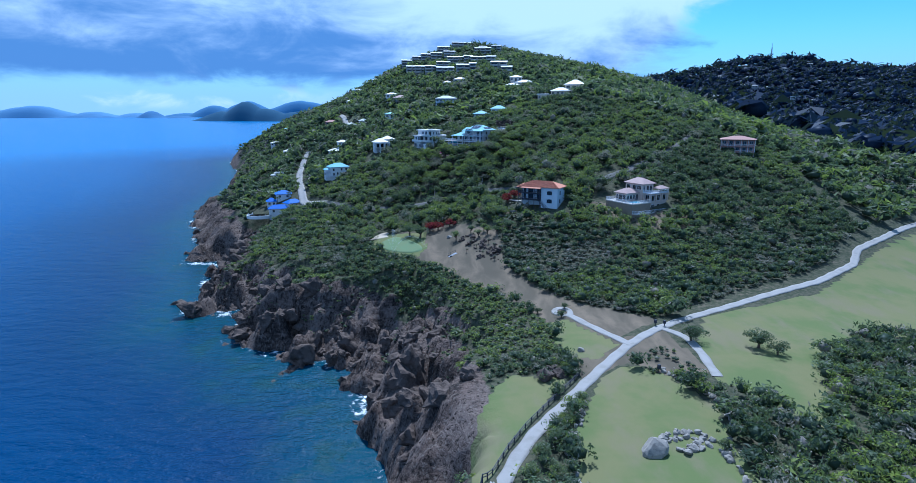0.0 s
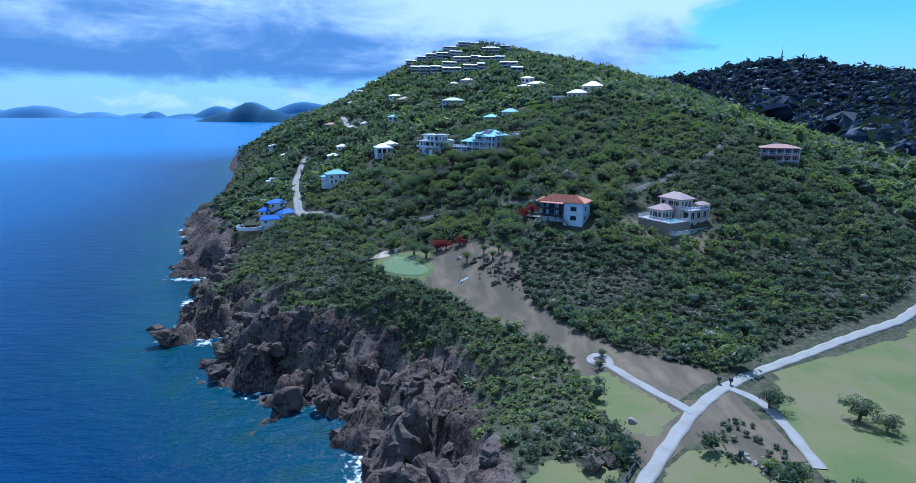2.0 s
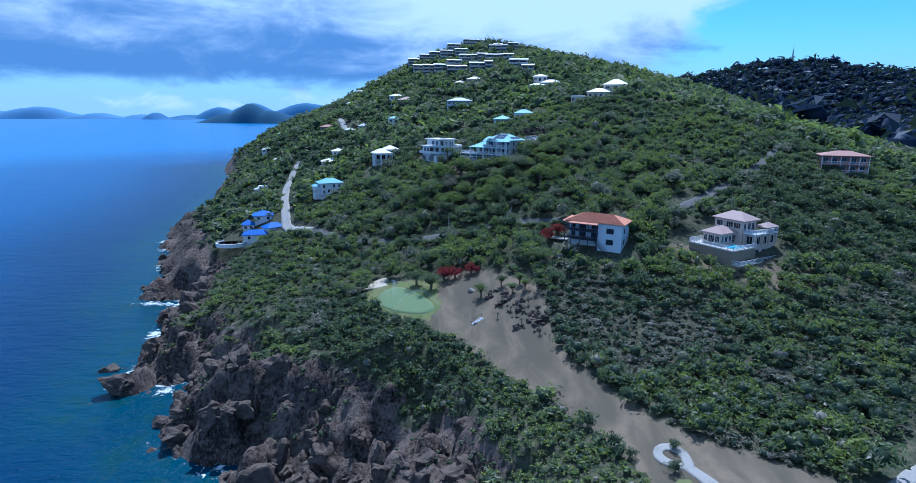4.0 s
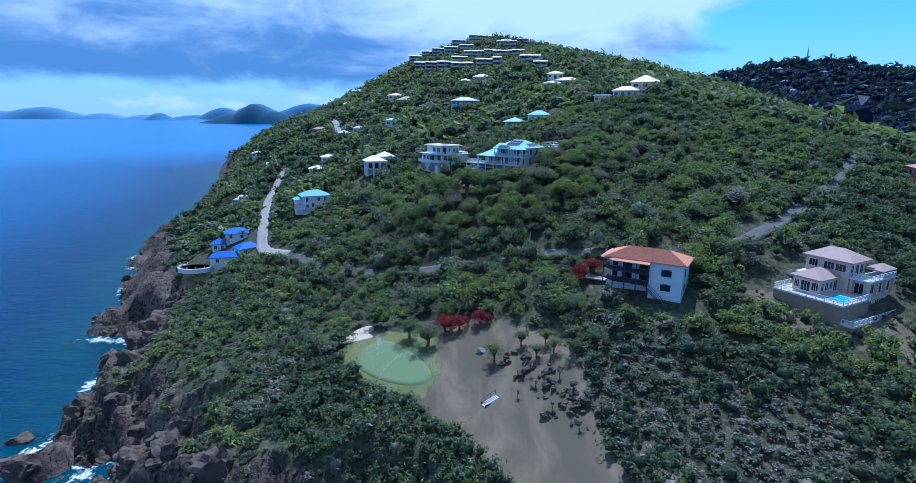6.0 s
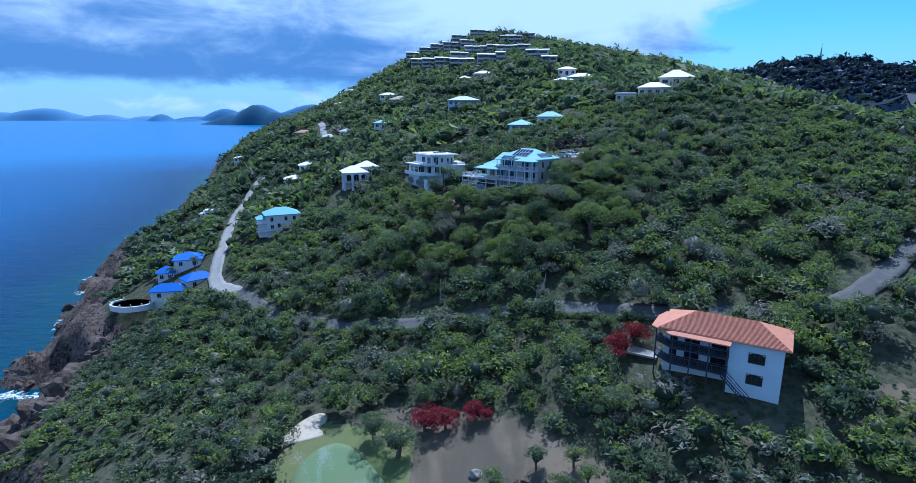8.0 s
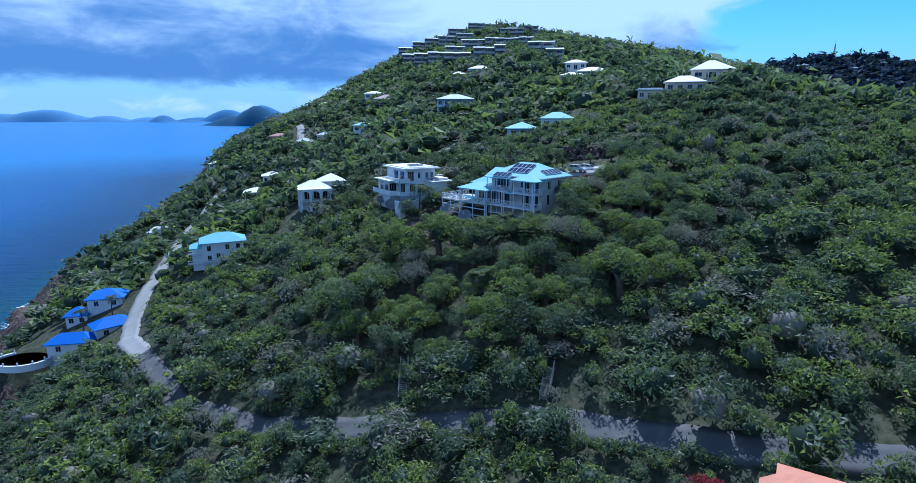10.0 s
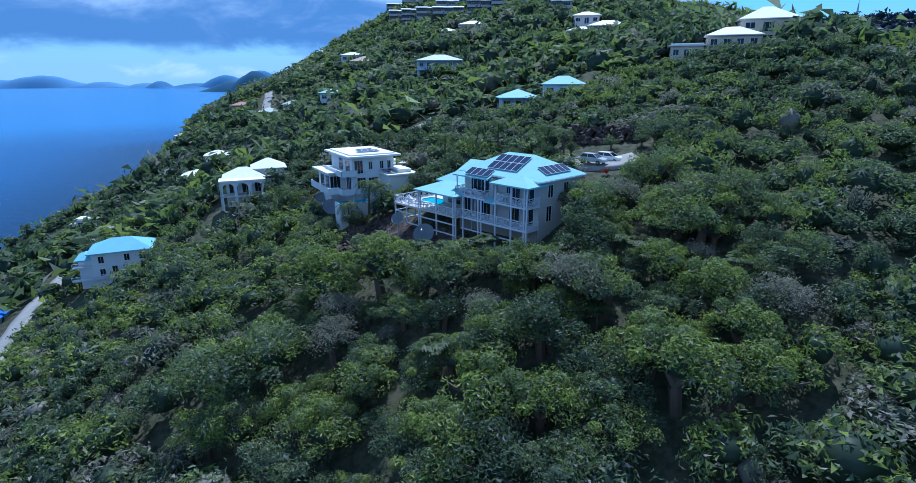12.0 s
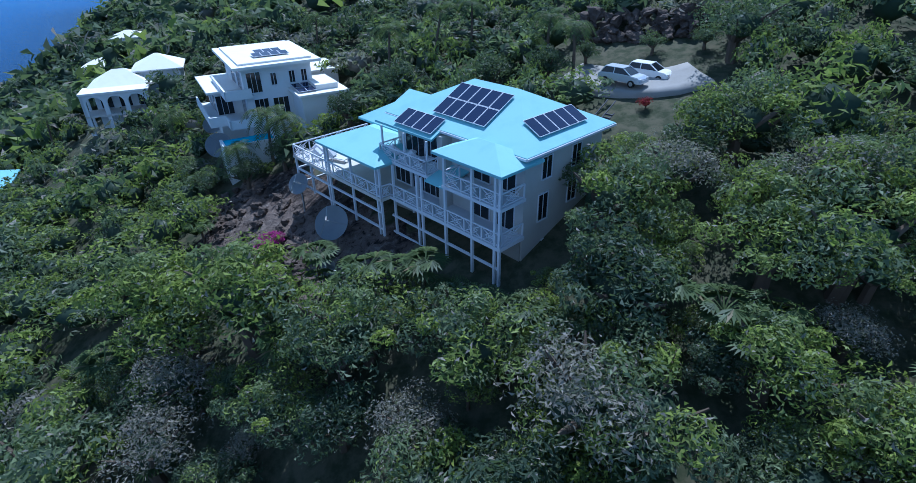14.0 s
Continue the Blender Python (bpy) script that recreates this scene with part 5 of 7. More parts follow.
def condo(at, yaw, w, storeys, label="stepped white apartment block with flat roofs and balconies", lean=1.9):
    """A block on the hilltop: bays with balconies, mono-pitch roof slabs."""
    c = thing("apartment_block", at, yaw, label, "apartment building", "hilltop apartment blocks", float(land_height(np.array(at[0]), np.array(at[1]))) + 2.4)
    n = max(1, round(w / 6))
    for k in range(n):
        x0, x1 = -w / 2 + k * w / n, -w / 2 + (k + 1) * w / n
        back = 1.2 * (k % 2)
        top = storeys * 2.8
        bm = boxes((x0, back, -7, x1 - 0.15, 9 + back, top))
        for v in bm.verts:
            if v.co.z > 0:
                v.co.z += lean * (v.co.y - back + 2.2) / 11.6 - 0.4
        # every other bay has the fronts' shade painted in with the darker render
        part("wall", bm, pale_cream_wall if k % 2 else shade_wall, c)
        bm = bmesh.new()
        a = [bm.verts.new(v) for v in ((x0 - 0.3, back - 2.2, top + 0.1), (x1 + 0.1, back - 2.2, top + 0.1), (x1 + 0.1, 9.4 + back, top + lean), (x0 - 0.3, 9.4 + back, top + lean))]
        b = [bm.verts.new(v.co - Vector((0, 0, 0.35))) for v in a]
        bm.faces.new(a), bm.faces.new(b[::-1])
        for i in range(4):
            bm.faces.new((b[i], b[(i + 1) % 4], a[(i + 1) % 4], a[i]))
        part("roof", bm, white_roof, c)
        for s in range(storeys):
            z = s * 2.8
            part("balcony", boxes((x0, back - 2.0, z - 0.25, x1 - 0.15, back, z), (x0, back - 2.0, z, x1 - 0.15, back - 1.88, z + 0.9), (x0, back - 2.0, z, x0 + 0.2, back, z + 2.5)), pale_cream_wall, c)
            window(c, "y-", (x0 + x1) / 2, z + 0.1, (x1 - x0) * 0.65, 2.1, back, mullions=3)
    return c


for x, y, yaw, w, s in ((21, 590, -4, 17, 2), (36, 606, -6, 10, 2), (17, 539, -2, 18, 2), (27, 534, -6, 9, 2), (31, 480, -8, 14, 2), (37, 470, -8, 9, 1), (-6, 560, 2, 17, 2), (6, 556, 0, 9, 2),
                        (-18, 548, 4, 13, 2), (-29, 544, 6, 13, 2), (-15, 511, 4, 16, 2), (1.5, 495, 2, 13, 2), (9.5, 491, 0, 6, 2), (-51, 576, 8, 11, 2), (-41, 561, 8, 11, 2),
                        (-27, 600, 6, 12, 2), (-13, 592, 4, 12, 2), (-20, 624, 6, 14, 2), (-5, 632, 4, 13, 2), (-38, 610, 8, 12, 2), (-48, 616, 8, 12, 2), (-60, 622, 10, 12, 2), (6, 640, 2, 10, 1), (22, 612, -3, 9, 1)):
    condo((x, y), yaw, w, s)
H((-1, 463), 2, 12, 9, 1, pale_cream_wall, white_roof, "cream bungalow below the apartment blocks", rise=1.8)
H((-12, 468), 5, 7, 6, 1, pale_cream_wall, white_roof, "small cream house below the apartments", rise=1.4)

# ---- rocks ----
def boulder_mesh(rng, name, rough=0.5, cuts=12, level=3):
    """A broken rock: a ball cut flat by many planes, then worn."""
    bm = bmesh.new()
    bmesh.ops.create_icosphere(bm, subdivisions=level, radius=1.0)
    planes = [(Vector(rng.normal(size=3)).normalized(), rng.uniform(0.5, 0.85)) for _ in range(cuts)]
    shift = Vector(rng.uniform(-50, 50, 3))
    for v in bm.verts:
        p = v.co.copy()
        for nrm, d in planes:
            over = p.dot(nrm) - d
            if over > 0:
                p -= nrm * over
        v.co = p * (1 + rough * noise.fractal(p * 1.3 + shift, 1.0, 2.0, 4))
    me = bpy.data.meshes.new(name)
    bm.to_mesh(me)
    bm.free()
    return me


rock_rng = np.random.default_rng(5)
shore_rocks, pale_rocks = [], []
for k in range(7):
    me = boulder_mesh(rock_rng, "boulder")
    me.materials.append(rock_mat)
    shore_rocks.append(me)
for k in range(5):
    me = boulder_mesh(rock_rng, "boulder", 0.18, 7, 2)
    me.materials.append(pale_rock)
    pale_rocks.append(me)


def boulder(mesh, x, y, size, label, group, sink=0.35, z=None, squash=0.75, rng=rock_rng, name="boulder"):
    ob = new(name, mesh)
    zz = float(land_height(np.array(x), np.array(y))) if z is None else z
    ob.location = (x, y, zz + size * (0.5 - sink))
    ob.rotation_euler = tuple(rng.uniform(-0.5, 0.5, 2)) + (rng.uniform(0, 6.28),)
    ob.scale = (size * rng.uniform(0.8, 1.25), size * rng.uniform(0.8, 1.25), size * squash * rng.uniform(0.8, 1.2))
    return tagged(ob, label, "rock", group)


# loose and fallen rocks along the waterline and on the headlands
line = np.array(COAST[4:24], float)
for i in range(120):
    k = rock_rng.integers(0, len(line) - 1)
    f = rock_rng.uniform()
    p = line[k] * (1 - f) + line[k + 1] * f + rock_rng.normal(0, 3.6, 2)
    zz = float(land_height(np.array(p[0]), np.array(p[1])))
    if zz < -2.5 or zz > 14:
        continue
    big = rock_rng.uniform(0.8, 1.8) if rock_rng.uniform() < 0.75 else rock_rng.uniform(1.8, 3.2)
    boulder(shore_rocks[i % 7], p[0], p[1], big, "dark brown sea-worn boulder at the foot of the cliff", "shore boulders", z=max(zz, -0.8))
for x, y, s in ((-53, 153, 4.6), (-58, 161, 3.6), (-47, 158, 3.4), (-118, 214, 3.4), (-116, 226, 3.2), (-84, 184, 3.4), (-78, 190, 3), (-126, 262, 2.2), (-64, 172, 3.2), (-40, 158, 3), (-33, 146, 3)):
    boulder(shore_rocks[int(abs(x)) % 7], x, y, s, "large dark crag standing at the water", "shore boulders", 0.3)

# broken blocks standing out of the cliff face
placed = 0
while placed < 150:
    x, y = rock_rng.uniform(-128, 14), rock_rng.uniform(96, 290)
    d = float(shore(x, y))
    if d < 1.5 or d > float(rock_reach(x, y)) - 1:
        continue
    boulder(shore_rocks[placed % 7], x, y, rock_rng.uniform(1.3, 2.6) if placed % 4 else rock_rng.uniform(2.8, 4.6), "angular brown block of the cliff face", "cliff blocks", 0.42, squash=rock_rng.uniform(0.6, 1.15), name="cliff_block")
    placed += 1

# boulders and dry-stone edging on the golf course
for x, y, s in ((17.8, 97.6, 2.0), (20.6, 98.6, 1.4), (19.4, 100.8, 1.6), (30.5, 73, 2.2), (27.2, 110, 0.9)):
    boulder(shore_rocks[3] if x < 25 else pale_rocks[1], x, y, s, "dark boulder beside the fairway" if x < 25 else "big pale boulder on the tee bank", "fairway boulders", 0.2)


def edging(points, count, size, label, group):
    pts = np.array(points, float)
    s = np.concatenate([[0], np.cumsum(np.hypot(*np.diff(pts, axis=0).T))])
    for i in range(count):
        t = s[-1] * (i + 0.5) / count
        x, y = np.interp(t, s, pts[:, 0]), np.interp(t, s, pts[:, 1])
        boulder(pale_rocks[i % 5], x + rock_rng.normal(0, 0.25), y + rock_rng.normal(0, 0.25), size * rock_rng.uniform(0.6, 1.3), label, group, 0.25, name="edging_stone")


edging([(40.5, 100), (44.3, 94), (47.2, 86), (45.4, 79), (41.4, 73.6), (41, 66)], 38, 0.62, "pale stone edging the golf tee", "stone edging")
edging([(32.5, 76.5), (35, 78), (38.8, 78.2), (40.3, 76), (38, 73.6), (34, 73.4)], 30, 0.6, "pale stone in the rock bank", "rock bank")
edging([(33.5, 75.6), (36, 76.6), (39, 76), (36, 74.6)], 14, 0.55, "pale stone in the rock bank", "rock bank")
edging([(23.4, 88), (20.8, 81), (18.6, 76.4), (17.7, 72), (17.8, 64)], 22, 0.6, "pale stone edging beside the cart path", "stone edging")
# broken rock cropping out of the bare bank above the strip
for i in range(64):
    f = rock_rng.uniform()
    x, y = 2.5 + 11.5 * f + rock_rng.normal(0, 1.6), 200 - 20 * f + rock_rng.normal(0, 3.6)
    boulder(shore_rocks[i % 7], x, y, rock_rng.uniform(0.3, 0.75) if i % 5 else rock_rng.uniform(0.8, 1.4), "weathered grey-brown rock in the bare bank", "bank rocks", 0.32, name="bank_rock")
boulder(pale_rocks[2], -3.8, 202.6, 0.9, "white limewashed stone beside the putting green", "bank rocks", 0.3, name="bank_rock")
# rubble slope and retaining rocks by the villas
for i in range(170):
    x, y = rock_rng.uniform(-20, -5), rock_rng.uniform(281, 299)
    if x + 0.8 * (y - 291) > -8.5 or x + 0.9 * (y - 291) < -21:
        continue
    boulder(shore_rocks[i % 7], x, y, rock_rng.uniform(0.2, 0.75), "brown rubble stone on the slope below the villas", "rubble slope", 0.3, name="rubble_stone")
for i in range(40):
    f = i / 40
    row = i % 4
    x, y = 18.5 + 12 * f, 308.5 - 5.5 * f
    boulder(shore_rocks[i % 7], x + rock_rng.normal(0, 0.3), y + 0.55 * row, rock_rng.uniform(0.6, 1.1), "brown rock of the retaining bank by the parking", "rock retaining bank", 0.2, z=float(land_height(np.array(x), np.array(y))) + 0.65 * row)

# ---- cart path fence, posts, steps, sprinkler ----
fence = thing("fence", (17, 89), 0, "dark timber post-and-rail fence beside the cart path", "fence", z=0)
fence_line = np.array([(0.5, 54), (5.4, 67.4), (8.6, 74.4), (12.2, 80.8), (16.6, 87.2), (22.6, 95.6), (24.6, 98.6)])
s = np.concatenate([[0], np.cumsum(np.hypot(*np.diff(fence_line, axis=0).T))])
fx, fy = (np.interp(np.arange(0, s[-1], 2.2), s, fence_line[:, k]) for k in (0, 1))
fence.location = (17, 89, float(land_height(np.array(17.0), np.array(89.0))))
fz = land_height(fx, fy) - fence.location.z
for k in range(len(fx)):
    x, y, z = fx[k] - 17, fy[k] - 89, fz[k]
    part("post", boxes((x - 0.09, y - 0.09, z - 0.4, x + 0.09, y + 0.09, z + 1.05)), dark_wood, fence)
    if k:
        bm = bmesh.new()
        for up in (0.5, 0.95):
            beam(bm, (fx[k - 1] - 17, fy[k - 1] - 89, fz[k - 1] + up), (x, y, z + up), 0.1)
        part("rail", bm, dark_wood, fence)


def course_post(x, y):
    p = thing("ball_washer", (x, y), 20, "dark golf course post with a box head", "post", "golf course posts")
    part("post", boxes((-0.08, -0.08, -0.3, 0.08, 0.08, 0.8)), dark_wood, p)
    part("head", boxes((-0.3, -0.25, 0.7, 0.3, 0.25, 1.5), bevel=0.05), dark_wood, p)


course_post(49.6, 122.3), course_post(40.2, 99), course_post(47.6, 122.8)

steps_thing = thing("garden_steps", (-3.6, 186.8), 33, "short flight of white-edged steps with a dark handrail", "steps")
for k in range(9):
    part("tread", boxes((0.36 * k, -0.6, 0.12 * k - 0.4, 0.36 * k + 0.2, 0.6, 0.12 * k + 0.1)), white_paint, steps_thing)
part("string", boxes((0, -0.66, -0.3, 3.3, -0.6, 0.4), (0, 0.6, -0.3, 3.3, 0.66, 0.4)), dark_wood, steps_thing)
bm = bmesh.new()
beam(bm, (0, 0.63, 1.0), (3.2, 0.63, 2.0), 0.07)
for k in range(4):
    beam(bm, (k * 1.06, 0.63, 0), (k * 1.06, 0.63, 1.0 + 0.33 * k), 0.07)
part("handrail", bm, dark_wood, steps_thing)


def timber_stair(x, y, yaw, run, rise, label):
    """An open flight of weathered steps with handrails, on the bank above the road."""
    st = thing("timber_stair", (x, y), yaw, label, "stairs", "timber stairs by the road")
    for side in (-0.55, 0.55):
        bm = bmesh.new()
        beam(bm, (side, -0.2, 0), (side, run, rise + 0.1), 0.16)
        part("string", bm, grey_wood, st)
        bm = bmesh.new()
        beam(bm, (side, -0.2, 1.0), (side, run, rise + 1.1), 0.09)
        for k in range(4):
            beam(bm, (side, run * k / 3, rise * k / 3 - 0.3), (side, run * k / 3, rise * k / 3 + 1.05), 0.09)
        part("handrail", bm, grey_wood, st)
    n = max(5, round(rise / 0.19))
    for k in range(n):
        u, z = run * (k + 0.5) / n, rise * (k + 0.5) / n
        part("tread", boxes((-0.5, u - 0.16, z + 0.02, 0.5, u + 0.16, z + 0.08)), grey_wood, st)


grey_wood = surface("weathered_grey_timber", (0.3, 0.28, 0.26), 0.85, grain=16, amount=0.5)
timber_stair(-11.3, 247.6, 2, 4.4, 3.2, "weathered grey timber stair climbing from the road into the scrub")
timber_stair(8.4, 238.8, -18, 3.4, 3.0, "weathered timber stair leaning beside the asphalt road")


def spray():
    """The lawn sprinkler's jets: thousands of drops on two arcs."""
    m = bpy.data.materials.new("water_drops")
    m.use_nodes = True
    n = Nodes(m.node_tree)
    n.tree.nodes.clear()
    d, t, mx, out = n.add("ShaderNodeBsdfDiffuse"), n.add("ShaderNodeBsdfTransparent"), n.add("ShaderNodeMixShader"), n.add("ShaderNodeOutputMaterial")
    d.inputs[0].default_value = (0.85, 0.9, 0.95, 1)
    mx.inputs[0].default_value = 0.55
    n.link(t.outputs[0], mx.inputs[1]), n.link(d.outputs[0], mx.inputs[2]), n.link(mx.outputs[0], out.inputs[0])
    rng = np.random.default_rng(4)
    foot = np.array([-25.0, 197.8, float(land_height(np.array(-25.0), np.array(197.8)))])
    pts = []
    for end, height, count, wide in (((-12.7, 198.2), 5.2, 1500, 0.35), ((-25.5, 207), 6.5, 1700, 0.55), ((-32, 209), 5.0, 600, 0.5)):
        f = rng.uniform(0, 1, count) ** 0.8
        e = np.array([*end, float(land_height(np.array(end[0]), np.array(end[1])))])
        p = foot + (e - foot) * f[:, None]
        p[:, 2] += height * 4 * f * (1 - f)
        pts.append(p + rng.normal(size=(count, 3)) * (0.05 + wide * f)[:, None])
    p = np.concatenate(pts)
    a = rng.normal(size=(len(p), 3, 3)) * 0.035
    v = (p[:, None] + a).reshape(-1, 3)
    me = bpy.data.meshes.new("water_spray")
    me.from_pydata(v.tolist(), [], np.arange(len(v)).reshape(-1, 3).tolist())
    me.materials.append(m)
    tagged(new("water_spray", me), "fine white sprinkler spray over the putting green", "water spray", kind="stuff")
    head = thing("sprinkler", (-25, 197.8), 0, "small dark lawn sprinkler on the putting green", "sprinkler")
    part("body", boxes((-0.08, -0.08, -0.1, 0.08, 0.08, 0.3)), dark_wood, head)
    part("nozzle", boxes((-0.03, -0.14, 0.3, 0.03, 0.05, 0.36)), metal_mat, head)


spray()


# ---- cars ----
car_white = surface("white_car_paint", (0.8, 0.8, 0.8), 0.25, amount=0.05, bump=0.0)
car_silver = surface("silver_car_paint", (0.55, 0.6, 0.66), 0.25, 0.3, amount=0.05, bump=0.0)
tyre_mat = surface("tyre_rubber", (0.02, 0.02, 0.02), 0.9)
lamp_mat = surface("headlamp_glass", (0.7, 0.72, 0.75), 0.1, amount=0.1)


def car(at, yaw, paint, label, z):
    c = thing("car", at, yaw, label, "car", "parked cars", z)
    outline = [(-2.05, 0.35), (-2.1, 0.75), (-1.95, 0.95), (-1.0, 1.02), (0.6, 1.02), (1.75, 0.92), (2.08, 0.7), (2.1, 0.35)]
    bm = bmesh.new()
    sides = []
    for y, k in ((-0.84, 1.0), (-0.7, 1.02), (0.7, 1.02), (0.84, 1.0)):
        sides.append([bm.verts.new((x * k, y, z0)) for x, z0 in outline])
    for a, b in zip(sides, sides[1:]):
        for i in range(len(outline)):
            j = (i + 1) % len(outline)
            bm.faces.new((a[i], a[j], b[j], b[i]))
    bm.faces.new(sides[0][::-1]), bm.faces.new(sides[-1])
    bmesh.ops.recalc_face_normals(bm, faces=bm.faces)
    bmesh.ops.bevel(bm, geom=list(bm.edges), offset=0.05, segments=2, affect="EDGES")
    part("body", bm, paint, c)
    bm = bmesh.new()
    low = [bm.verts.new(v) for v in ((-1.85, -0.78, 0.98), (1.1, -0.78, 1.0), (1.1, 0.78, 1.0), (-1.85, 0.78, 0.98))]
    top = [bm.verts.new(v) for v in ((-1.5, -0.62, 1.48), (0.25, -0.62, 1.5), (0.25, 0.62, 1.5), (-1.5, 0.62, 1.48))]
    for k in range(4):
        bm.faces.new((low[k], low[(k + 1) % 4], top[(k + 1) % 4], top[k]))
    bm.faces.new(top)
    part("window_glass", bm, glass_mat, c, "dark tinted car glass")
    part("car_roof", boxes((-1.55, -0.64, 1.47, 0.3, 0.64, 1.53), bevel=0.02), paint, c)
    for y in (-1, 1):
        for a, b in (((-1.85, 0.98), (-1.5, 1.5)), ((-0.55, 1.0), (-0.55, 1.5)), ((1.1, 1.0), (0.25, 1.52))):
            part("pillar", beam(bmesh.new(), (a[0], y * 0.775, a[1]), (b[0], y * 0.62, b[1]), 0.07), paint, c)
    for x in (-1.3, 1.3):
        for y in (-0.8, 0.8):
            bm = bmesh.new()
            bmesh.ops.create_cone(bm, cap_ends=True, segments=20, radius1=0.32, radius2=0.32, depth=0.2, matrix=pose(x, y, 0.32, 90))
            w = part("wheel", bm, tyre_mat, c)
            bm = bmesh.new()
            bmesh.ops.create_cone(bm, cap_ends=True, segments=14, radius1=0.2, radius2=0.18, depth=0.22, matrix=pose(x, y, 0.32, 90))
            part("rim", bm, metal_mat, w)
    for y in (-0.58, 0.58):
        part("headlight", boxes((1.98, y - 0.18, 0.68, 2.11, y + 0.18, 0.82)), lamp_mat, c)
    part("bumper", boxes((2.02, -0.75, 0.36, 2.16, 0.75, 0.56), (-2.16, -0.75, 0.36, -2.02, 0.75, 0.56), bevel=0.03), paint, c)


park_z = float(land_height(np.array(21.5), np.array(297.0))) + 0.3
car((21.3, 296.6), -42, car_silver, "silver-white hatchback parked beside the villa", park_z)
car((24.0, 298.2), -38, car_white, "white hatchback parked beside the villa", park_z)

# ---- mast and houses on the far hill ----
mast_at = (905, 1690)
mast = thing("radio_mast", mast_at, 0, "thin steel lattice mast on the far hilltop", "mast")
bm = bmesh.new()
for k in range(9):
    w0, w1 = 5 - 0.45 * k, 5 - 0.45 * (k + 1)
    for i, j in ((-1, -1), (1, -1), (1, 1), (-1, 1)):
        beam(bm, (i * w0 / 2, j * w0 / 2, k * 5.0), (i * w1 / 2, j * w1 / 2, (k + 1) * 5.0), 0.7)
        beam(bm, (i * w0 / 2, j * w0 / 2, k * 5.0), (-j * w1 / 2, i * w1 / 2, (k + 1) * 5.0), 0.45)
part("lattice", bm, metal_mat, mast)
part("antenna", boxes((-0.3, -0.3, 45, 0.3, 0.3, 56)), metal_mat, mast)
# greyer than the near walls and roofs, so far houses stand out less
dull_wall = surface("dull_far_render", (0.3, 0.32, 0.34), 0.9, amount=0.3, spot_size=4)
dull_roof = surface("dull_far_roof", (0.26, 0.27, 0.29), 0.9, amount=0.3, spot_size=4)
FAR_BLOCKS = [(778, 1314, 30, 2), (747, 1295, 26, 2), (814, 1357, 22, 2)]
FAR_HOUSES = [(797, 1619, 16), (805, 1535, 19), (852, 1522, 18), (917, 1585, 16), (941, 1562, 19), (971, 1544, 13), (902, 1498, 22), (697, 1549, 16), (701, 1517, 16), (755, 1504, 18), (783, 1484, 18), (710, 1451, 21), (732, 1431, 19), (635, 1390, 45), (627, 1459, 13), (755, 1410, 15), (677, 1285, 37), (688, 1219, 39), (723, 1217, 36), (804, 1289, 19), (949, 1426, 19), (998, 1441, 27), (919, 1375, 30), (905, 1332, 27), (981, 1390, 30), (996, 1340, 16), (1160, 1530, 19), (831, 1439, 12), (873, 1404, 19), (864, 1292, 10)]
for x, y, w, st in FAR_BLOCKS:
    c = thing("apartment_block", (x, y), -30, "white apartment block on the far wooded hillside", "apartment building", "far apartment blocks")
    for s in range(st):
        part("storey", boxes((-w / 2, -6 + 1.5 * s, s * 4.5, w / 2, 8, s * 4.5 + 4.2), (-w / 2 - 1, -8 + 1.5 * s, s * 4.5 + 4.2, w / 2 + 1, 9, s * 4.5 + 4.9)), blue_wall, c)
        for k in range(3):
            window(c, "y-", -w / 3 + k * w / 3, s * 4.5 + 0.6, w / 4, 2.8, -6 + 1.5 * s, dull_wall)
for x, y, w in FAR_HOUSES:
    c = thing("house", (x, y), -28, "far pale house on the wooded hillside", "house", "far houses")
    part("wall", boxes((-w / 2, -5, -6, w / 2, 5, 5.2)), dull_wall, c)
    part("roof", hip_roof(-w / 2 - 1, -6, w / 2 + 1, 6, 5.3, 2.6), dull_roof, c)
    for k in range(3):
        window(c, "y-", -w / 3 + k * w / 3, 1.2, w / 5, 2.6, -5, dull_wall)

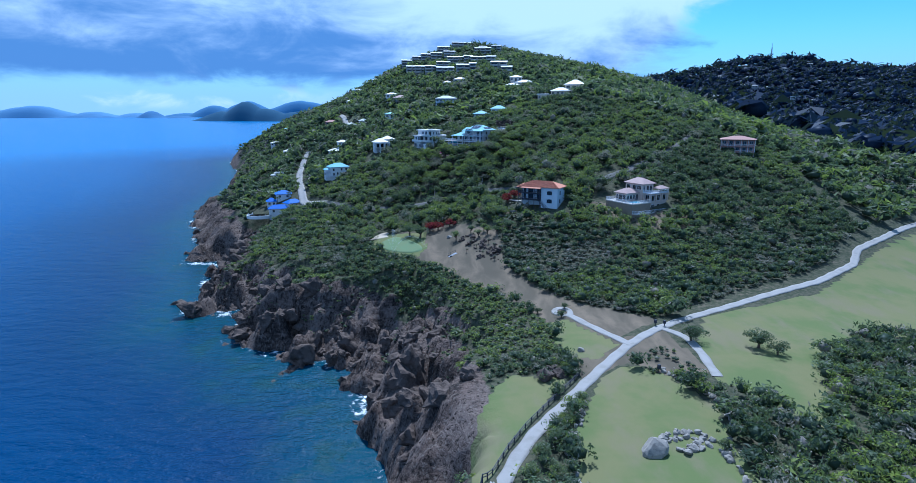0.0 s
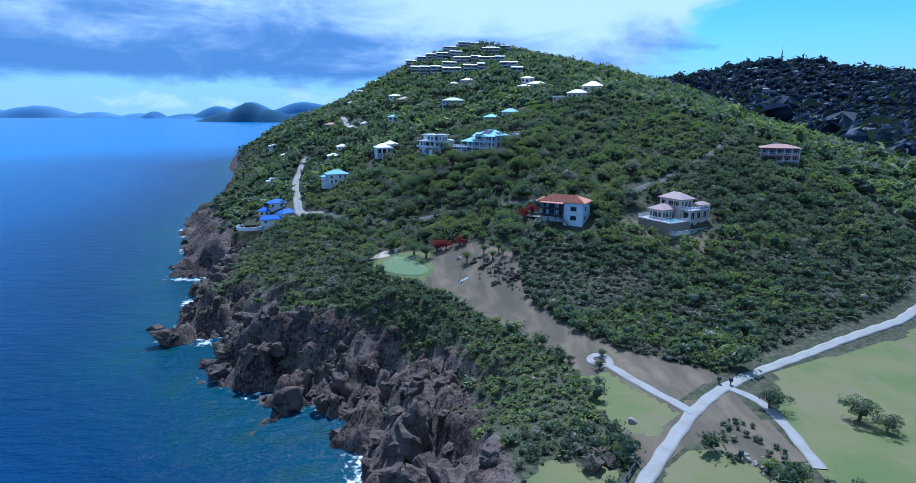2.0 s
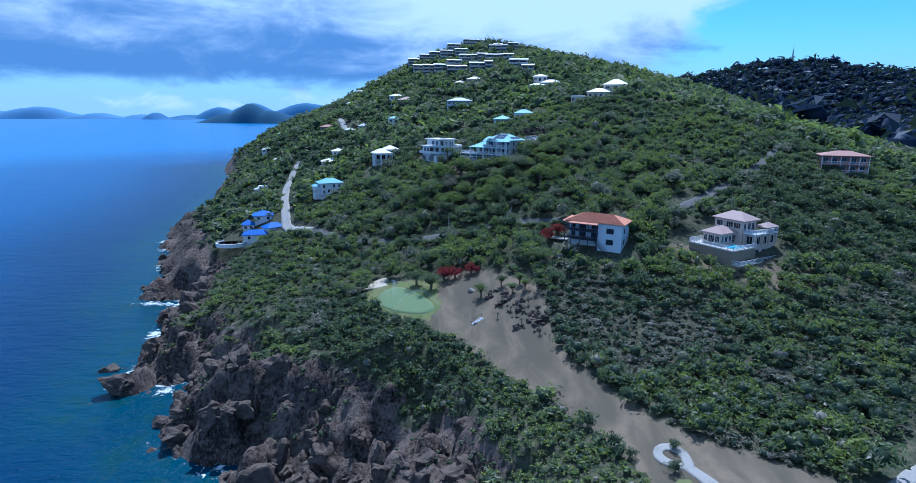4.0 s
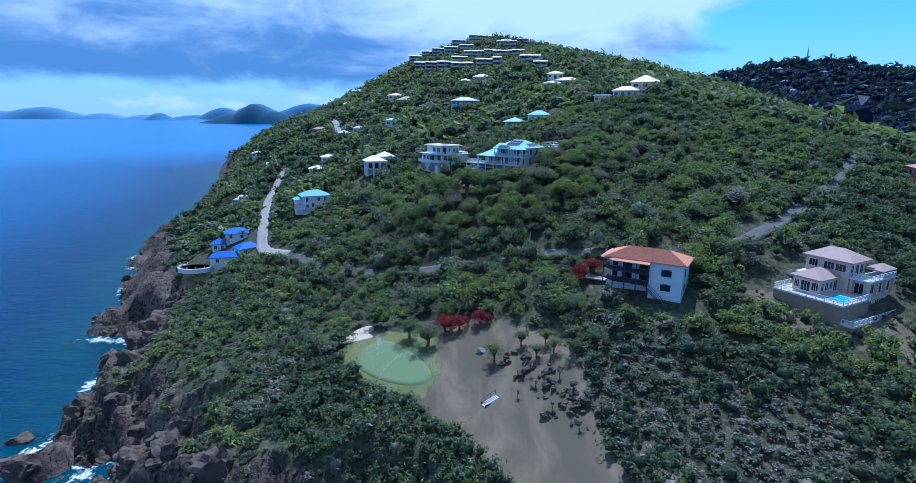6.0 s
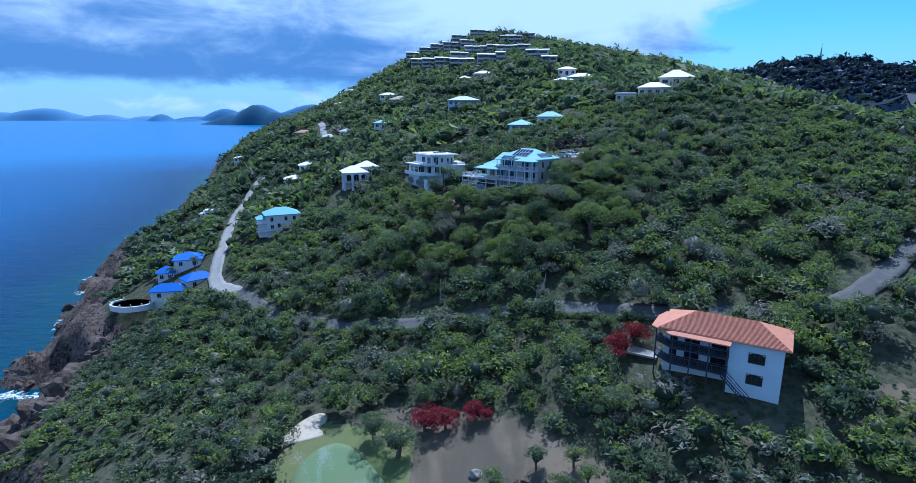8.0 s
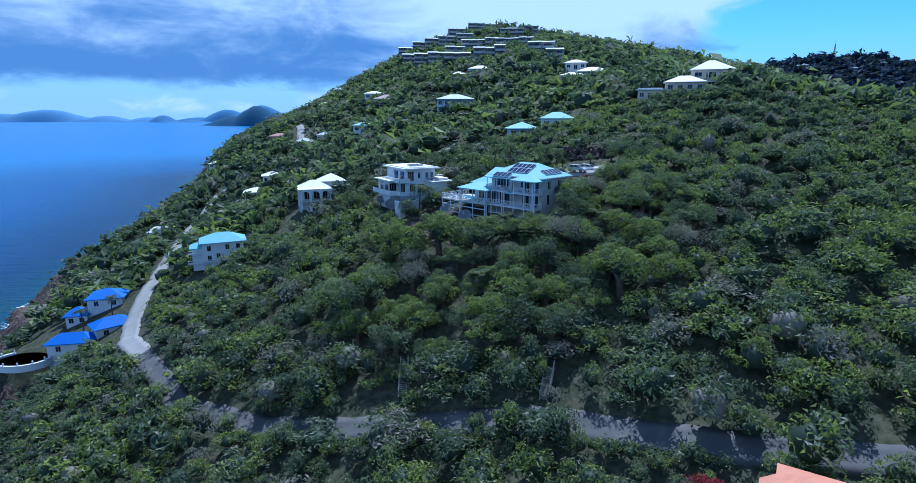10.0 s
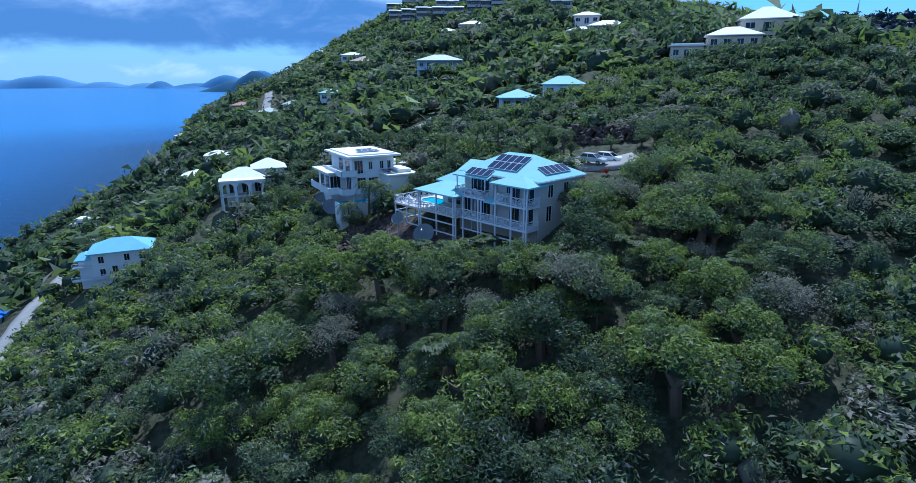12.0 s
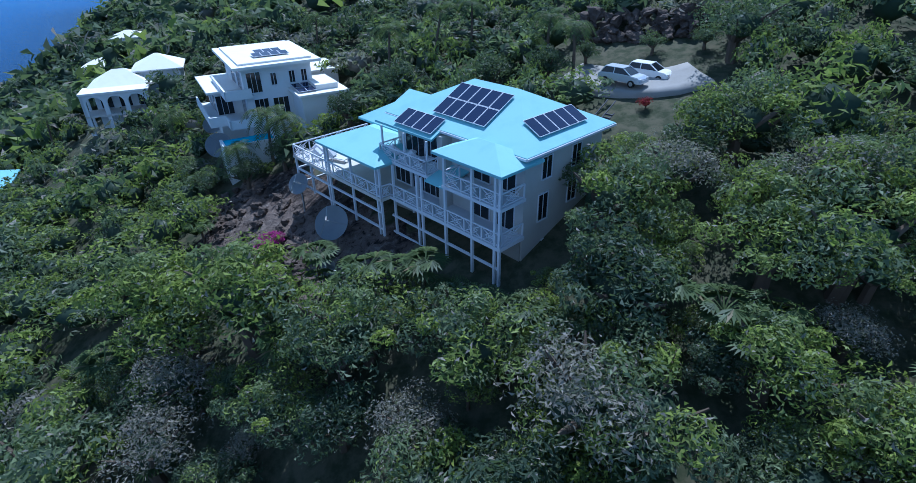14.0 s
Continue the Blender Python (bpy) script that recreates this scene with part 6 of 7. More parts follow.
# ---- scrub and trees ----
def leaf_cloud(rng, count, size, squat=0.72, clumps=16, stretch=1.5):
    """Leaf rhombs on the skin of many small domes, for a crown of radius 1: corners (count, 4, 3)."""
    c = rng.normal(size=(clumps, 3))
    c /= np.linalg.norm(c, axis=1)[:, None]
    c[:, 2] = np.abs(c[:, 2]) * 0.9 - 0.18
    c *= rng.uniform(0.35, 0.92, (clumps, 1))
    c[:, :2] *= rng.uniform(0.75, 1.15, 2)
    r = rng.uniform(0.15, 0.4, clumps)
    k = rng.integers(0, clumps, count)
    d = rng.normal(size=(count, 3))
    d[:, 2] = np.abs(d[:, 2]) * 1.1 - 0.35
    d /= np.linalg.norm(d, axis=1)[:, None]
    p = c[k] + d * (r[k] * rng.uniform(0.75, 1.08, count))[:, None]
    nrm = d + rng.normal(scale=0.55, size=(count, 3))
    nrm /= np.linalg.norm(nrm, axis=1)[:, None]
    u = np.cross(nrm, rng.normal(size=(count, 3)))
    u /= np.linalg.norm(u, axis=1)[:, None]
    v = np.cross(nrm, u)
    s = size * rng.uniform(0.6, 1.35, (count, 1))
    q = np.stack([p - u * s * stretch * 0.5, p + v * s * 0.5 + nrm * s * 0.1, p + u * s * stretch * 0.5, p - v * s * 0.5], 1)
    q[:, :, 2] *= squat
    tone = rng.normal(0, 0.2, clumps)[k]
    return q, np.repeat(tone, 4)


def core_ball(rng, size=0.62, squat=0.7):
    """A rough inner mass that keeps a crown from being see-through all over."""
    bm = bmesh.new()
    bmesh.ops.create_icosphere(bm, subdivisions=1, radius=size)
    v = np.array([list(p.co) for p in bm.verts])
    v *= rng.uniform(0.75, 1.15, (len(v), 1))
    v[:, 2] = v[:, 2] * squat
    f = np.array([[p.index for p in q.verts] for q in bm.faces])
    bm.free()
    return v, f


def raw_mesh(name, verts, quads, tris, tint, material):
    """A mesh straight from arrays, with a tint for every corner point."""
    me = bpy.data.meshes.new(name)
    nq, nt = len(quads), len(tris)
    me.vertices.add(len(verts))
    me.vertices.foreach_set("co", np.ascontiguousarray(verts, dtype=np.float32).ravel())
    loops = np.concatenate([quads.ravel(), tris.ravel()]).astype(np.int32)
    me.loops.add(len(loops))
    me.loops.foreach_set("vertex_index", loops)
    me.polygons.add(nq + nt)
    start = np.concatenate([np.arange(nq) * 4, nq * 4 + np.arange(nt) * 3]).astype(np.int32)
    me.polygons.foreach_set("loop_start", start)
    me.update(calc_edges=True)
    me.attributes.new("tint", "FLOAT", "POINT").data.foreach_set("value", np.asarray(tint, np.float32))
    me.materials.append(material)
    return me


def woods(name, spots, count, size, label, seed, material, kinds=7):
    """Many crowns joined into one thing. spots: x, y, z, radius, height, tint."""
    rng = np.random.default_rng(seed)
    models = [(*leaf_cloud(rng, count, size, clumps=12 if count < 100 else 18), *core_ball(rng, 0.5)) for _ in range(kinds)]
    V, T, C, base = [], [], [], 0
    pick = rng.integers(0, kinds, len(spots))
    turn = rng.uniform(0, 2 * np.pi, len(spots))
    for k, (q, shade, cv, cf) in enumerate(models):
        mine = np.where(pick == k)[0]
        if not len(mine):
            continue
        s = spots[mine]
        ca, sa = np.cos(turn[mine])[:, None], np.sin(turn[mine])[:, None]
        q = np.stack([q[:, 0], q[:, 1], q[:, 2]], 1)
        shade = shade[::4].repeat(3)
        local = np.concatenate([q.reshape(-1, 3), cv])
        x = s[:, 0:1] + s[:, 3:4] * (local[:, 0] * ca - local[:, 1] * sa)
        y = s[:, 1:2] + s[:, 3:4] * (local[:, 0] * sa + local[:, 1] * ca)
        z = s[:, 2:3] + s[:, 4:5] * (0.42 + local[:, 2] * 0.8)
        V.append(np.stack([x, y, z], -1).reshape(-1, 3))
        n, nq = len(local), len(q)
        off = base + np.arange(len(mine)) * n
        T.append((off[:, None, None] + np.arange(nq * 3).reshape(1, nq, 3)).reshape(-1, 3))
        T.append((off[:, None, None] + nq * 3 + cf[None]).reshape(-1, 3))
        tone = np.repeat(s[:, 5:6], n, 1)
        tone[:, :nq * 3] += np.where(tone[:, :1] < 0.9, shade[None], 0)
        tone = np.where(s[:, 5:6] < 0.9, np.clip(tone, 0, 0.89), tone)
        # cores take the darkest tint: the crown's inner shade put into colour
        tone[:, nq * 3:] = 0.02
        C.append(tone.ravel())
        base += n * len(mine)
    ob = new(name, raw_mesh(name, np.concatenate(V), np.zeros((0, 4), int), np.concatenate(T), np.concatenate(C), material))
    return tagged(ob, label, "vegetation", kind="stuff")


def trunk_mesh(rng, height, spread):
    """A tapered trunk that forks into a few limbs."""
    bm = bmesh.new()
    def limb(a, b, r0, r1, n=6):
        a, b = Vector(a), Vector(b)
        d = (b - a).normalized()
        u = d.orthogonal().normalized()
        v = d.cross(u)
        rings = [[bm.verts.new(p + (u * math.cos(t) + v * math.sin(t)) * r) for t in np.linspace(0, 2 * math.pi, n + 1)[:-1]] for p, r in ((a, r0), (b, r1))]
        for i in range(n):
            bm.faces.new((rings[0][i], rings[0][(i + 1) % n], rings[1][(i + 1) % n], rings[1][i]))
    fork = (rng.uniform(-0.2, 0.2), rng.uniform(-0.2, 0.2), height * 0.35)
    limb((0, 0, -0.8), fork, 0.16, 0.12)
    for k in range(5):
        a = 2 * math.pi * k / 5 + rng.uniform(-0.4, 0.4)
        e = (math.cos(a) * spread * rng.uniform(0.4, 0.7), math.sin(a) * spread * rng.uniform(0.4, 0.7), height * rng.uniform(0.55, 0.85))
        limb(fork, e, 0.09, 0.035)
        limb(e, (e[0] * 1.35, e[1] * 1.35, e[2] + height * 0.12), 0.035, 0.012, 4)
    return bm


def tree_model(rng, tint, count, size, material=None, squat=0.8):
    """Crown and trunk meshes of a tree with crown radius 1 and height about 1.5."""
    q, shade = leaf_cloud(rng, count, size, squat, clumps=23)
    q[:, :, 2] += 0.75
    cv, cf = core_ball(rng, 0.42, 0.6)
    cv[:, 2] += 0.72
    q = np.stack([q[:, 0], q[:, 1], q[:, 2]], 1)
    shade = shade[::4].repeat(3)
    verts = np.concatenate([q.reshape(-1, 3), cv])
    tris = np.arange(len(q) * 3).reshape(-1, 3)
    tone = np.full(len(verts), tint)
    if tint < 0.9:
        tone[:len(q) * 3] = np.clip(tint + shade, 0, 0.89)
    # darkest tint on the core paints the shade inside the crown
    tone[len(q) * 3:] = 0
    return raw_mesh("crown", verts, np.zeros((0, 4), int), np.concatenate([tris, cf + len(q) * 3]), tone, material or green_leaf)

# ---- palms, blossom shrubs and single trees ----
def frond_mesh(rng, fronds, length, droop, leaflet, material, fan=False):
    """A rosette of fronds: each a bent rib with leaflets on both sides, or a fan of blades."""
    V, Q, T = [], [], []
    for f in range(fronds):
        a = 2 * math.pi * f / fronds + rng.uniform(-0.2, 0.2)
        rise = rng.uniform(0.15, 1.1)
        L = length * rng.uniform(0.75, 1.15)
        out = np.array([math.cos(a), math.sin(a), 0.0])
        side = np.array([-math.sin(a), math.cos(a), 0.0])
        n = 9
        spine = []
        for k in range(n + 1):
            s = k / n
            spine.append(out * L * s * (1 - 0.15 * s) + np.array([0, 0, L * (rise * s - droop * s * s)]))
        if fan:
            hub = spine[n // 2]
            for k in range(9):
                b = (k - 4) / 4 * 1.25
                d = out * math.cos(b) + side * math.sin(b)
                tip = hub + d * L * 0.55 + np.array([0, 0, -0.12 * L])
                w = np.cross(d, (0, 0, 1)) * leaflet * 0.5
                m = (hub + tip) / 2 + np.array([0, 0, 0.05 * L])
                Q.append(np.arange(4) + len(V)), V.extend([hub, m + w, tip, m - w])
            w = side * 0.03
            Q.append(np.arange(4) + len(V)), V.extend([spine[0] - w, spine[0] + w, hub + w, hub - w])
            continue
        for k in range(n):
            p, q = spine[k], spine[k + 1]
            wid = leaflet * (1.0 - 0.55 * abs(2 * (k + 0.5) / n - 0.9))
            for sgn in (-1, 1):
                for h in (0.0, 0.5):
                    o = p + (q - p) * h
                    tip = o + side * sgn * wid * 2.2 + (q - p) * 0.9 + np.array([0, 0, -0.35 * wid])
                    e = (q - p) * 0.32
                    Q.append(np.arange(4) + len(V)), V.extend([o, o + e, tip, tip - e * 0.4])
    V, Q = np.array(V), np.array(Q)
    tint = np.repeat(rng.uniform(0.2, 0.8, len(Q)), 4)
    return raw_mesh("fronds", V, Q, np.zeros((0, 3), int), tint, material)


def palm_trunk(rng, height):
    bm = bmesh.new()
    prev = None
    lean = rng.uniform(-0.12, 0.12, 2)
    for k in range(9):
        s = k / 8
        c = Vector((lean[0] * height * s * s, lean[1] * height * s * s, height * s - 0.5 * (k == 0)))
        r = 0.17 * (1 - 0.35 * s) + 0.02 * (k % 2)
        ring = [bm.verts.new(c + Vector((r * math.cos(t), r * math.sin(t), 0))) for t in np.linspace(0, 2 * math.pi, 9)[:-1]]
        if prev:
            for i in range(8):
                bm.faces.new((prev[i], prev[(i + 1) % 8], ring[(i + 1) % 8], ring[i]))
        prev = ring
    return bm, lean * height


plant_rng = np.random.default_rng(21)


def palm(x, y, height, length, label, fronds=16):
    p = thing("palm", (x, y), plant_rng.uniform(0, 360), label, "palm", "palms by the villas")
    bm, tip = palm_trunk(plant_rng, height)
    part("trunk", bm, bark, p)
    c = new("crown", frond_mesh(plant_rng, fronds, length, 0.95, 0.3, palm_leaf))
    c.parent, c.location = p, (tip[0], tip[1], height)
    return p


for x, y, h, l in ((-14.5, 301.5, 6.0, 3.4), (-12, 300.5, 5.0, 3.0), (-17.5, 299.8, 4.0, 2.8), (-32.3, 313.6, 4.5, 3.0), (3.0, 311.0, 7.0, 2.8), (-2.5, 311.5, 6.5, 2.8), (17.4, 300.5, 5.0, 2.6), (15.0, 303.2, 5.5, 2.6),
                   (-15.8, 328, 6, 2.8), (-29, 318, 5, 2.6), (7.2, 313, 6, 2.6), (6.5, 274.5, 2.2, 2.0), (-104.5, 305, 6, 2.6), (-99, 309, 5, 2.4), (-64, 330, 6, 2.8), (-30, 338, 6, 2.8)):
    palm(x, y, h, l, "feathery green palm beside the villas")
fans = [frond_mesh(plant_rng, 13, 1.3, 0.35, 0.16, palm_leaf, fan=True) for _ in range(4)]


def fan_palm(x, y, s):
    p = thing("fan_palm", (x, y), plant_rng.uniform(0, 360), "low silvery green fan palm in the scrub", "palm", "fan palms in the scrub")
    bm = bmesh.new()
    beam(bm, (0, 0, -0.4), (0.05, 0, 2.2 * s), 0.16)
    part("trunk", bm, bark, p)
    c = new("crown", fans[int(plant_rng.integers(0, 4))])
    c.parent, c.location, c.scale = p, (0, 0, 2.2 * s), (s, s, s)


for x, y in ((3.8, 276), (1.1, 276.5), (5.2, 275.6), (-2.6, 277.6), (-3.9, 272.8), (8.2, 268.3), (-3.4, 279.6), (12.9, 271), (14.3, 270.4), (10.9, 271), (22.4, 267.3), (21.5, 269.3), (19, 270.8), (25.6, 275.9), (24.1, 269.2), (0.4, 275.6),
             (-8, 276), (-14, 281), (-20, 276), (-25, 285), (-12, 268), (0, 262), (16, 262), (30, 265), (-30, 272), (-38, 280), (-18, 290), (7, 262), (-6, 264)):
    fan_palm(x, y, plant_rng.uniform(1.0, 1.7))


def shrub(x, y, r, material, label, category="shrub", group="", tint=0.5, count=1900, size=0.085, lift=0.0, name="shrub"):
    """A single bush with its own stems and leaf mass."""
    s = thing(name, (x, y), plant_rng.uniform(0, 360), label, category, group)
    bm = trunk_mesh(plant_rng, 1.1, 0.9)
    bmesh.ops.scale(bm, vec=(r * 0.7, r * 0.7, r * (0.8 + lift)), verts=bm.verts)
    part("stem", bm, bark, s)
    c = new("leaves", tree_model(plant_rng, tint, count, size, material))
    c.parent, c.scale, c.location = s, (r, r, r * 0.95), (0, 0, r * (lift - 0.12))


for x, y, r in ((-11.6, 213.2, 3.2), (-8.6, 212.6, 3.0), (-4.0, 213, 2.7), (-2.2, 212.4, 1.8), (19.4, 218.6, 3.4), (22.5, 221, 2.8), (44, 217, 1.4), (-121.5, 377, 1.7)):
    shrub(x, y, r, red_leaf, "deep red flowering bougainvillea bush", group="red bougainvillea")
shrub(-9.6, 286.2, 1.5, pink_leaf, "bright magenta bougainvillea on the rubble slope")
shrub(22.5, 292.4, 0.9, red_leaf, "small red flowering shrub by the cars")
for x, y, r, t in ((21, 135, 1.5, 0.3), (26.6, 131, 1.5, 0.2), (28.4, 136.5, 1.4, 0.25), (52.8, 113.5, 3.2, 0.2), (65.3, 110, 3.4, 0.3), (68, 106.6, 2.4, 0.25), (20.6, 84.6, 2.2, 0.7), (22.6, 87.8, 1.8, 0.6), (18.6, 80.6, 2.0, 0.6), (16, 75.6, 2.2, 0.55), (13.6, 71.6, 1.9, 0.5), (11.5, 67.5, 1.8, 0.55), (15, 68, 1.7, 0.5),
                   (22.5, 100.5, 1.9, 0.75), (20.4, 103, 1.7, 0.6), (24.5, 103, 1.5, 0.7), (41.5, 73.5, 1.6, 0.3)):
    shrub(x, y, r, green_leaf, "rounded green bush on the golf course", group="golf course bushes", tint=t)
for x, y, r, t in ((-1.4, 198.6, 2.3, 0.6), (7.1, 197, 1.8, 0.6), (10.4, 197.5, 1.9, 0.7), (13.9, 195.5, 2.1, 0.6), (17.1, 191.5, 2.0, 0.5), (9.3, 200.5, 1.9, 0.75), (4.5, 201.5, 2.0, 0.35), (18.5, 196, 2.4, 0.4)):
    shrub(x, y, r, green_leaf, "small green tree beside the putting green", "tree", "small trees by the green", t, 1300, 0.1, 0.4, "tree")
for x, y, r in ((2.8, 187.3, 0.8), (4.1, 192.4, 1.0), (8.3, 182.7, 0.9), (12.1, 177.4, 0.9), (14.2, 183.3, 1.1), (6.2, 189, 0.8), (10.6, 190.2, 1.0), (16.2, 179.5, 1.0), (12.4, 186.4, 1.0)):
    shrub(x, y, r, green_leaf, "thin half-bare sapling on the rocky bank", "tree", "saplings on the bank", 0.97, 260, 0.12, 0.8, "sapling")


# plots kept clear of trees: x, y, radius round each building and yard
yards = [(o.location.x, o.location.y, 6.0) for o in scene.objects if o.parent is None and o.type == "EMPTY" and o.name.split(".")[0] in ("house", "apartment_block", "cottage")]
yards = [(x, y, 5.6 if y < 800 else 14) for x, y, _ in yards]
VILLA_YARD = [(-20, 285), (-17, 300), (-8, 298), (3, 300.5), (11, 296), (20.5, 286.5), (14, 277), (10, 272), (5, 274), (-3, 277), (-10, 280)]
WHITE_YARD = [(-26, 307), (-31, 320), (-22, 322), (-8, 315), (-7, 307), (-14, 302), (-19, 300.5), (-23, 303)]
COTTAGE_YARD = [(-58, 325), (-51, 319), (-43, 324), (-37, 333), (-43, 339), (-55, 335)]
ORANGE_YARD = [(16, 217), (20.5, 209.5), (27, 204.5), (35, 199.5), (42, 201), (43.5, 209), (29, 220), (19, 221)]
PINK_YARD = [(50.5, 208), (54, 200), (62.5, 188.5), (72, 190), (83.5, 201), (73, 217), (58, 216)]
BLUE_YARD = [(-121, 292), (-114, 287), (-97, 292), (-90, 298), (-92, 309), (-100, 322), (-114, 317)]
LB_YARD = [(-81, 312), (-74, 309), (-62, 315), (-63, 325), (-76, 324)]
GOLF_GAP = [(38, 98), (44, 118), (54, 124), (60, 122), (55, 104), (53, 90), (46, 92), (44, 96)]


def open_ground(x, y):
    """Where no scrub grows."""
    bare_spot = np.zeros(x.shape, bool)
    bare_spot |= within([(17, 311.5), (32, 306), (31, 298), (28, 287), (21, 284.5), (17.5, 286), (16, 299)], x, y)
    for poly in (LEFT_FAIRWAY, TEE, FAIRWAY, EARTH, GREEN_COLLAR, SAND, VILLA_YARD, WHITE_YARD, COTTAGE_YARD, ORANGE_YARD, PINK_YARD, BLUE_YARD, LB_YARD):
        bare_spot |= within(poly, x, y)
    bare_spot |= within(GOLF_GAP, x, y) | ((off_line(CART_PATH, x, y) < 5.2) & (x > 55))
    for line, half in ((CART_PATH, 2.6), (CART_SPUR, 3), (CART_LOOP, 2.0), (COAST_ROAD, 4.0), (UPPER_ROAD, 4.5), (HILL_ROAD[:2], 2.3), (HILL_ROAD[1:], 1.6), (EAST_ROAD[:4], 2.2), (EAST_ROAD[3:], 1.2), (DRIVE, 3), (CAR_PARK, 3.6)):
        bare_spot |= off_line(line, x, y) < half
    for hx, hy, r in yards:
        bare_spot |= np.hypot(x - hx, (y - hy + 3) * 0.85) < r
    return bare_spot


def scatter(x0, x1, y0, y1, step, seed, keep=None):
    rng = np.random.default_rng(seed)
    x, y = np.meshgrid(np.arange(x0, x1, step), np.arange(y0, y1, step))
    x, y = (v.ravel() + rng.uniform(-0.5, 0.5, v.size) * step for v in (x, y))
    z = land_height(x, y)
    e = 1.5
    slope = np.hypot(land_height(x + e, y) - z, land_height(x, y + e) - z) / e
    d = shore(x, y)
    ok = (z > 4.5) & ~open_ground(x, y) & (d > 3)
    rocky = np.clip((rock_reach(x, y) - d) / 5 + 0.5, 0, 1) + np.clip(1.1 - z / 9, 0, 1) + np.clip(slope - 1.6, 0, 1) * (d < 45)
    ok &= rng.uniform(0, 1, x.size) > rocky * 1.05
    if keep is not None:
        ok &= keep(x, y, z)
    x, y, z = x[ok], y[ok], z[ok]
    n = len(x)
    wild = fractal(x, y, 30, 4, 40)
    tint = np.clip(0.44 + (wild - 0.5) * 2.0 + rng.normal(0, 0.24, n), 0, 0.88)
    tint = np.where(rng.uniform(0, 1, n) < 0.04 + 0.5 * np.clip(fractal(x, y, 22, 3, 47) - 0.48, 0, 0.3), 0.97, tint)
    low = np.clip(1.3 - shore(x, y) / 40, 0, 1)
    r = step * np.clip(np.exp(rng.normal(-0.25, 0.3, n)), 0.42, 1.45) * (1 - 0.3 * low)
    h = (0.45 * step + 0.5 * r) * rng.uniform(0.8, 1.9, n) * (1 - 0.45 * low)
    return np.stack([x, y, z, r, h, tint], 1)


def near_belt(x, y):
    return (x > -46) & (x < 66) & (y > 212) & (y < 300)


def on_slope(x, y):
    return within(DRY_SLOPE, x, y) | within(CLIFF_TOP, x, y)


mid = scatter(-140, 150, 40, 345, 2.9, 2, lambda x, y, z: ~near_belt(x, y) & ~on_slope(x, y) & (np.hypot(x - 10, y - 200) < 150))
woods("scrub", mid, 150, 0.21, "dense green tropical scrub on the hillside", 3, green_leaf, 12)
far = scatter(-390, 300, 40, 920, 4.9, 5, lambda x, y, z: (np.hypot(x - 10, y - 200) >= 150) & (y + 0.35 * np.abs(x) < 730 + 260 * (x < -90)))
far[:, 5] = np.where(far[:, 5] < 0.9, 0.12 + far[:, 5] * 0.6, far[:, 5])
woods("scrub", far, 34, 0.47, "green scrub on the upper hill and the flanks", 6, green_leaf, 10)
# grey-leaved dry brush on the bank between the bare strip and the fairway
dry = scatter(0, 135, 100, 200, 1.75, 15, lambda x, y, z: within(DRY_SLOPE, x, y))
dry_rng = np.random.default_rng(16)
lush = fractal(dry[:, 0], dry[:, 1], 19, 3, 52)
grey = dry_rng.uniform(0, 1, len(dry)) > 0.35 + 2.6 * (lush - 0.46) + 0.004 * (dry[:, 1] - 150)
dry[:, 5] = np.where(grey, 0.97, np.clip(0.25 + 1.8 * (lush - 0.45) + dry_rng.normal(0, 0.15, len(dry)), 0.05, 0.8))
dry[:, 3] *= np.where(grey, 1.0, 1.25)
dry[:, 4] = dry[:, 3] * np.where(grey, 0.9, 1.4)
woods("dry_brush", dry, 84, 0.22, "grey dry brush with green bushes on the bank", 17, green_leaf, 9)
# bushes along the lower edge of the asphalt road
edge_line = np.array(HILL_ROAD[2:], float)
edge_s = np.concatenate([[0], np.cumsum(np.hypot(*np.diff(edge_line, axis=0).T))])
edge_t = np.arange(0, edge_s[-1] - 22, 1.3)
ex, ey = (np.interp(edge_t, edge_s, edge_line[:, k]) for k in (0, 1))
ex, ey = ex - 0.9 + dry_rng.normal(0, 0.4, len(ex)), ey - 2.9 + dry_rng.normal(0, 0.4, len(ey))
verge = np.stack([ex, ey, land_height(ex, ey), dry_rng.uniform(1.1, 1.7, len(ex)), dry_rng.uniform(2.0, 3.0, len(ex)), np.clip(dry_rng.normal(0.45, 0.2, len(ex)), 0, 0.88)], 1)
woods("roadside_scrub", verge, 150, 0.2, "green bushes along the lower edge of the road", 23, green_leaf)
# wind-shorn green carpet along the cliff top
carpet = scatter(-50, 26, 104, 208, 1.7, 18, lambda x, y, z: within(CLIFF_TOP, x, y))
carpet[:, 5] = np.clip(np.interp(carpet[:, 1], [105, 145, 165, 205], [0.86, 0.8, 0.55, 0.35]) + dry_rng.normal(0, 0.13, len(carpet)), 0.05, 0.88)
carpet[:, 3] *= np.interp(carpet[:, 1], [110, 150, 170], [1.0, 1.1, 1.35])
carpet[:, 4] = carpet[:, 3] * np.interp(carpet[:, 1], [110, 150, 170], [0.75, 1.0, 1.5])
woods("cliff_top_scrub", carpet, 80, 0.24, "bright green wind-shorn scrub along the cliff top", 19, green_leaf, 9)
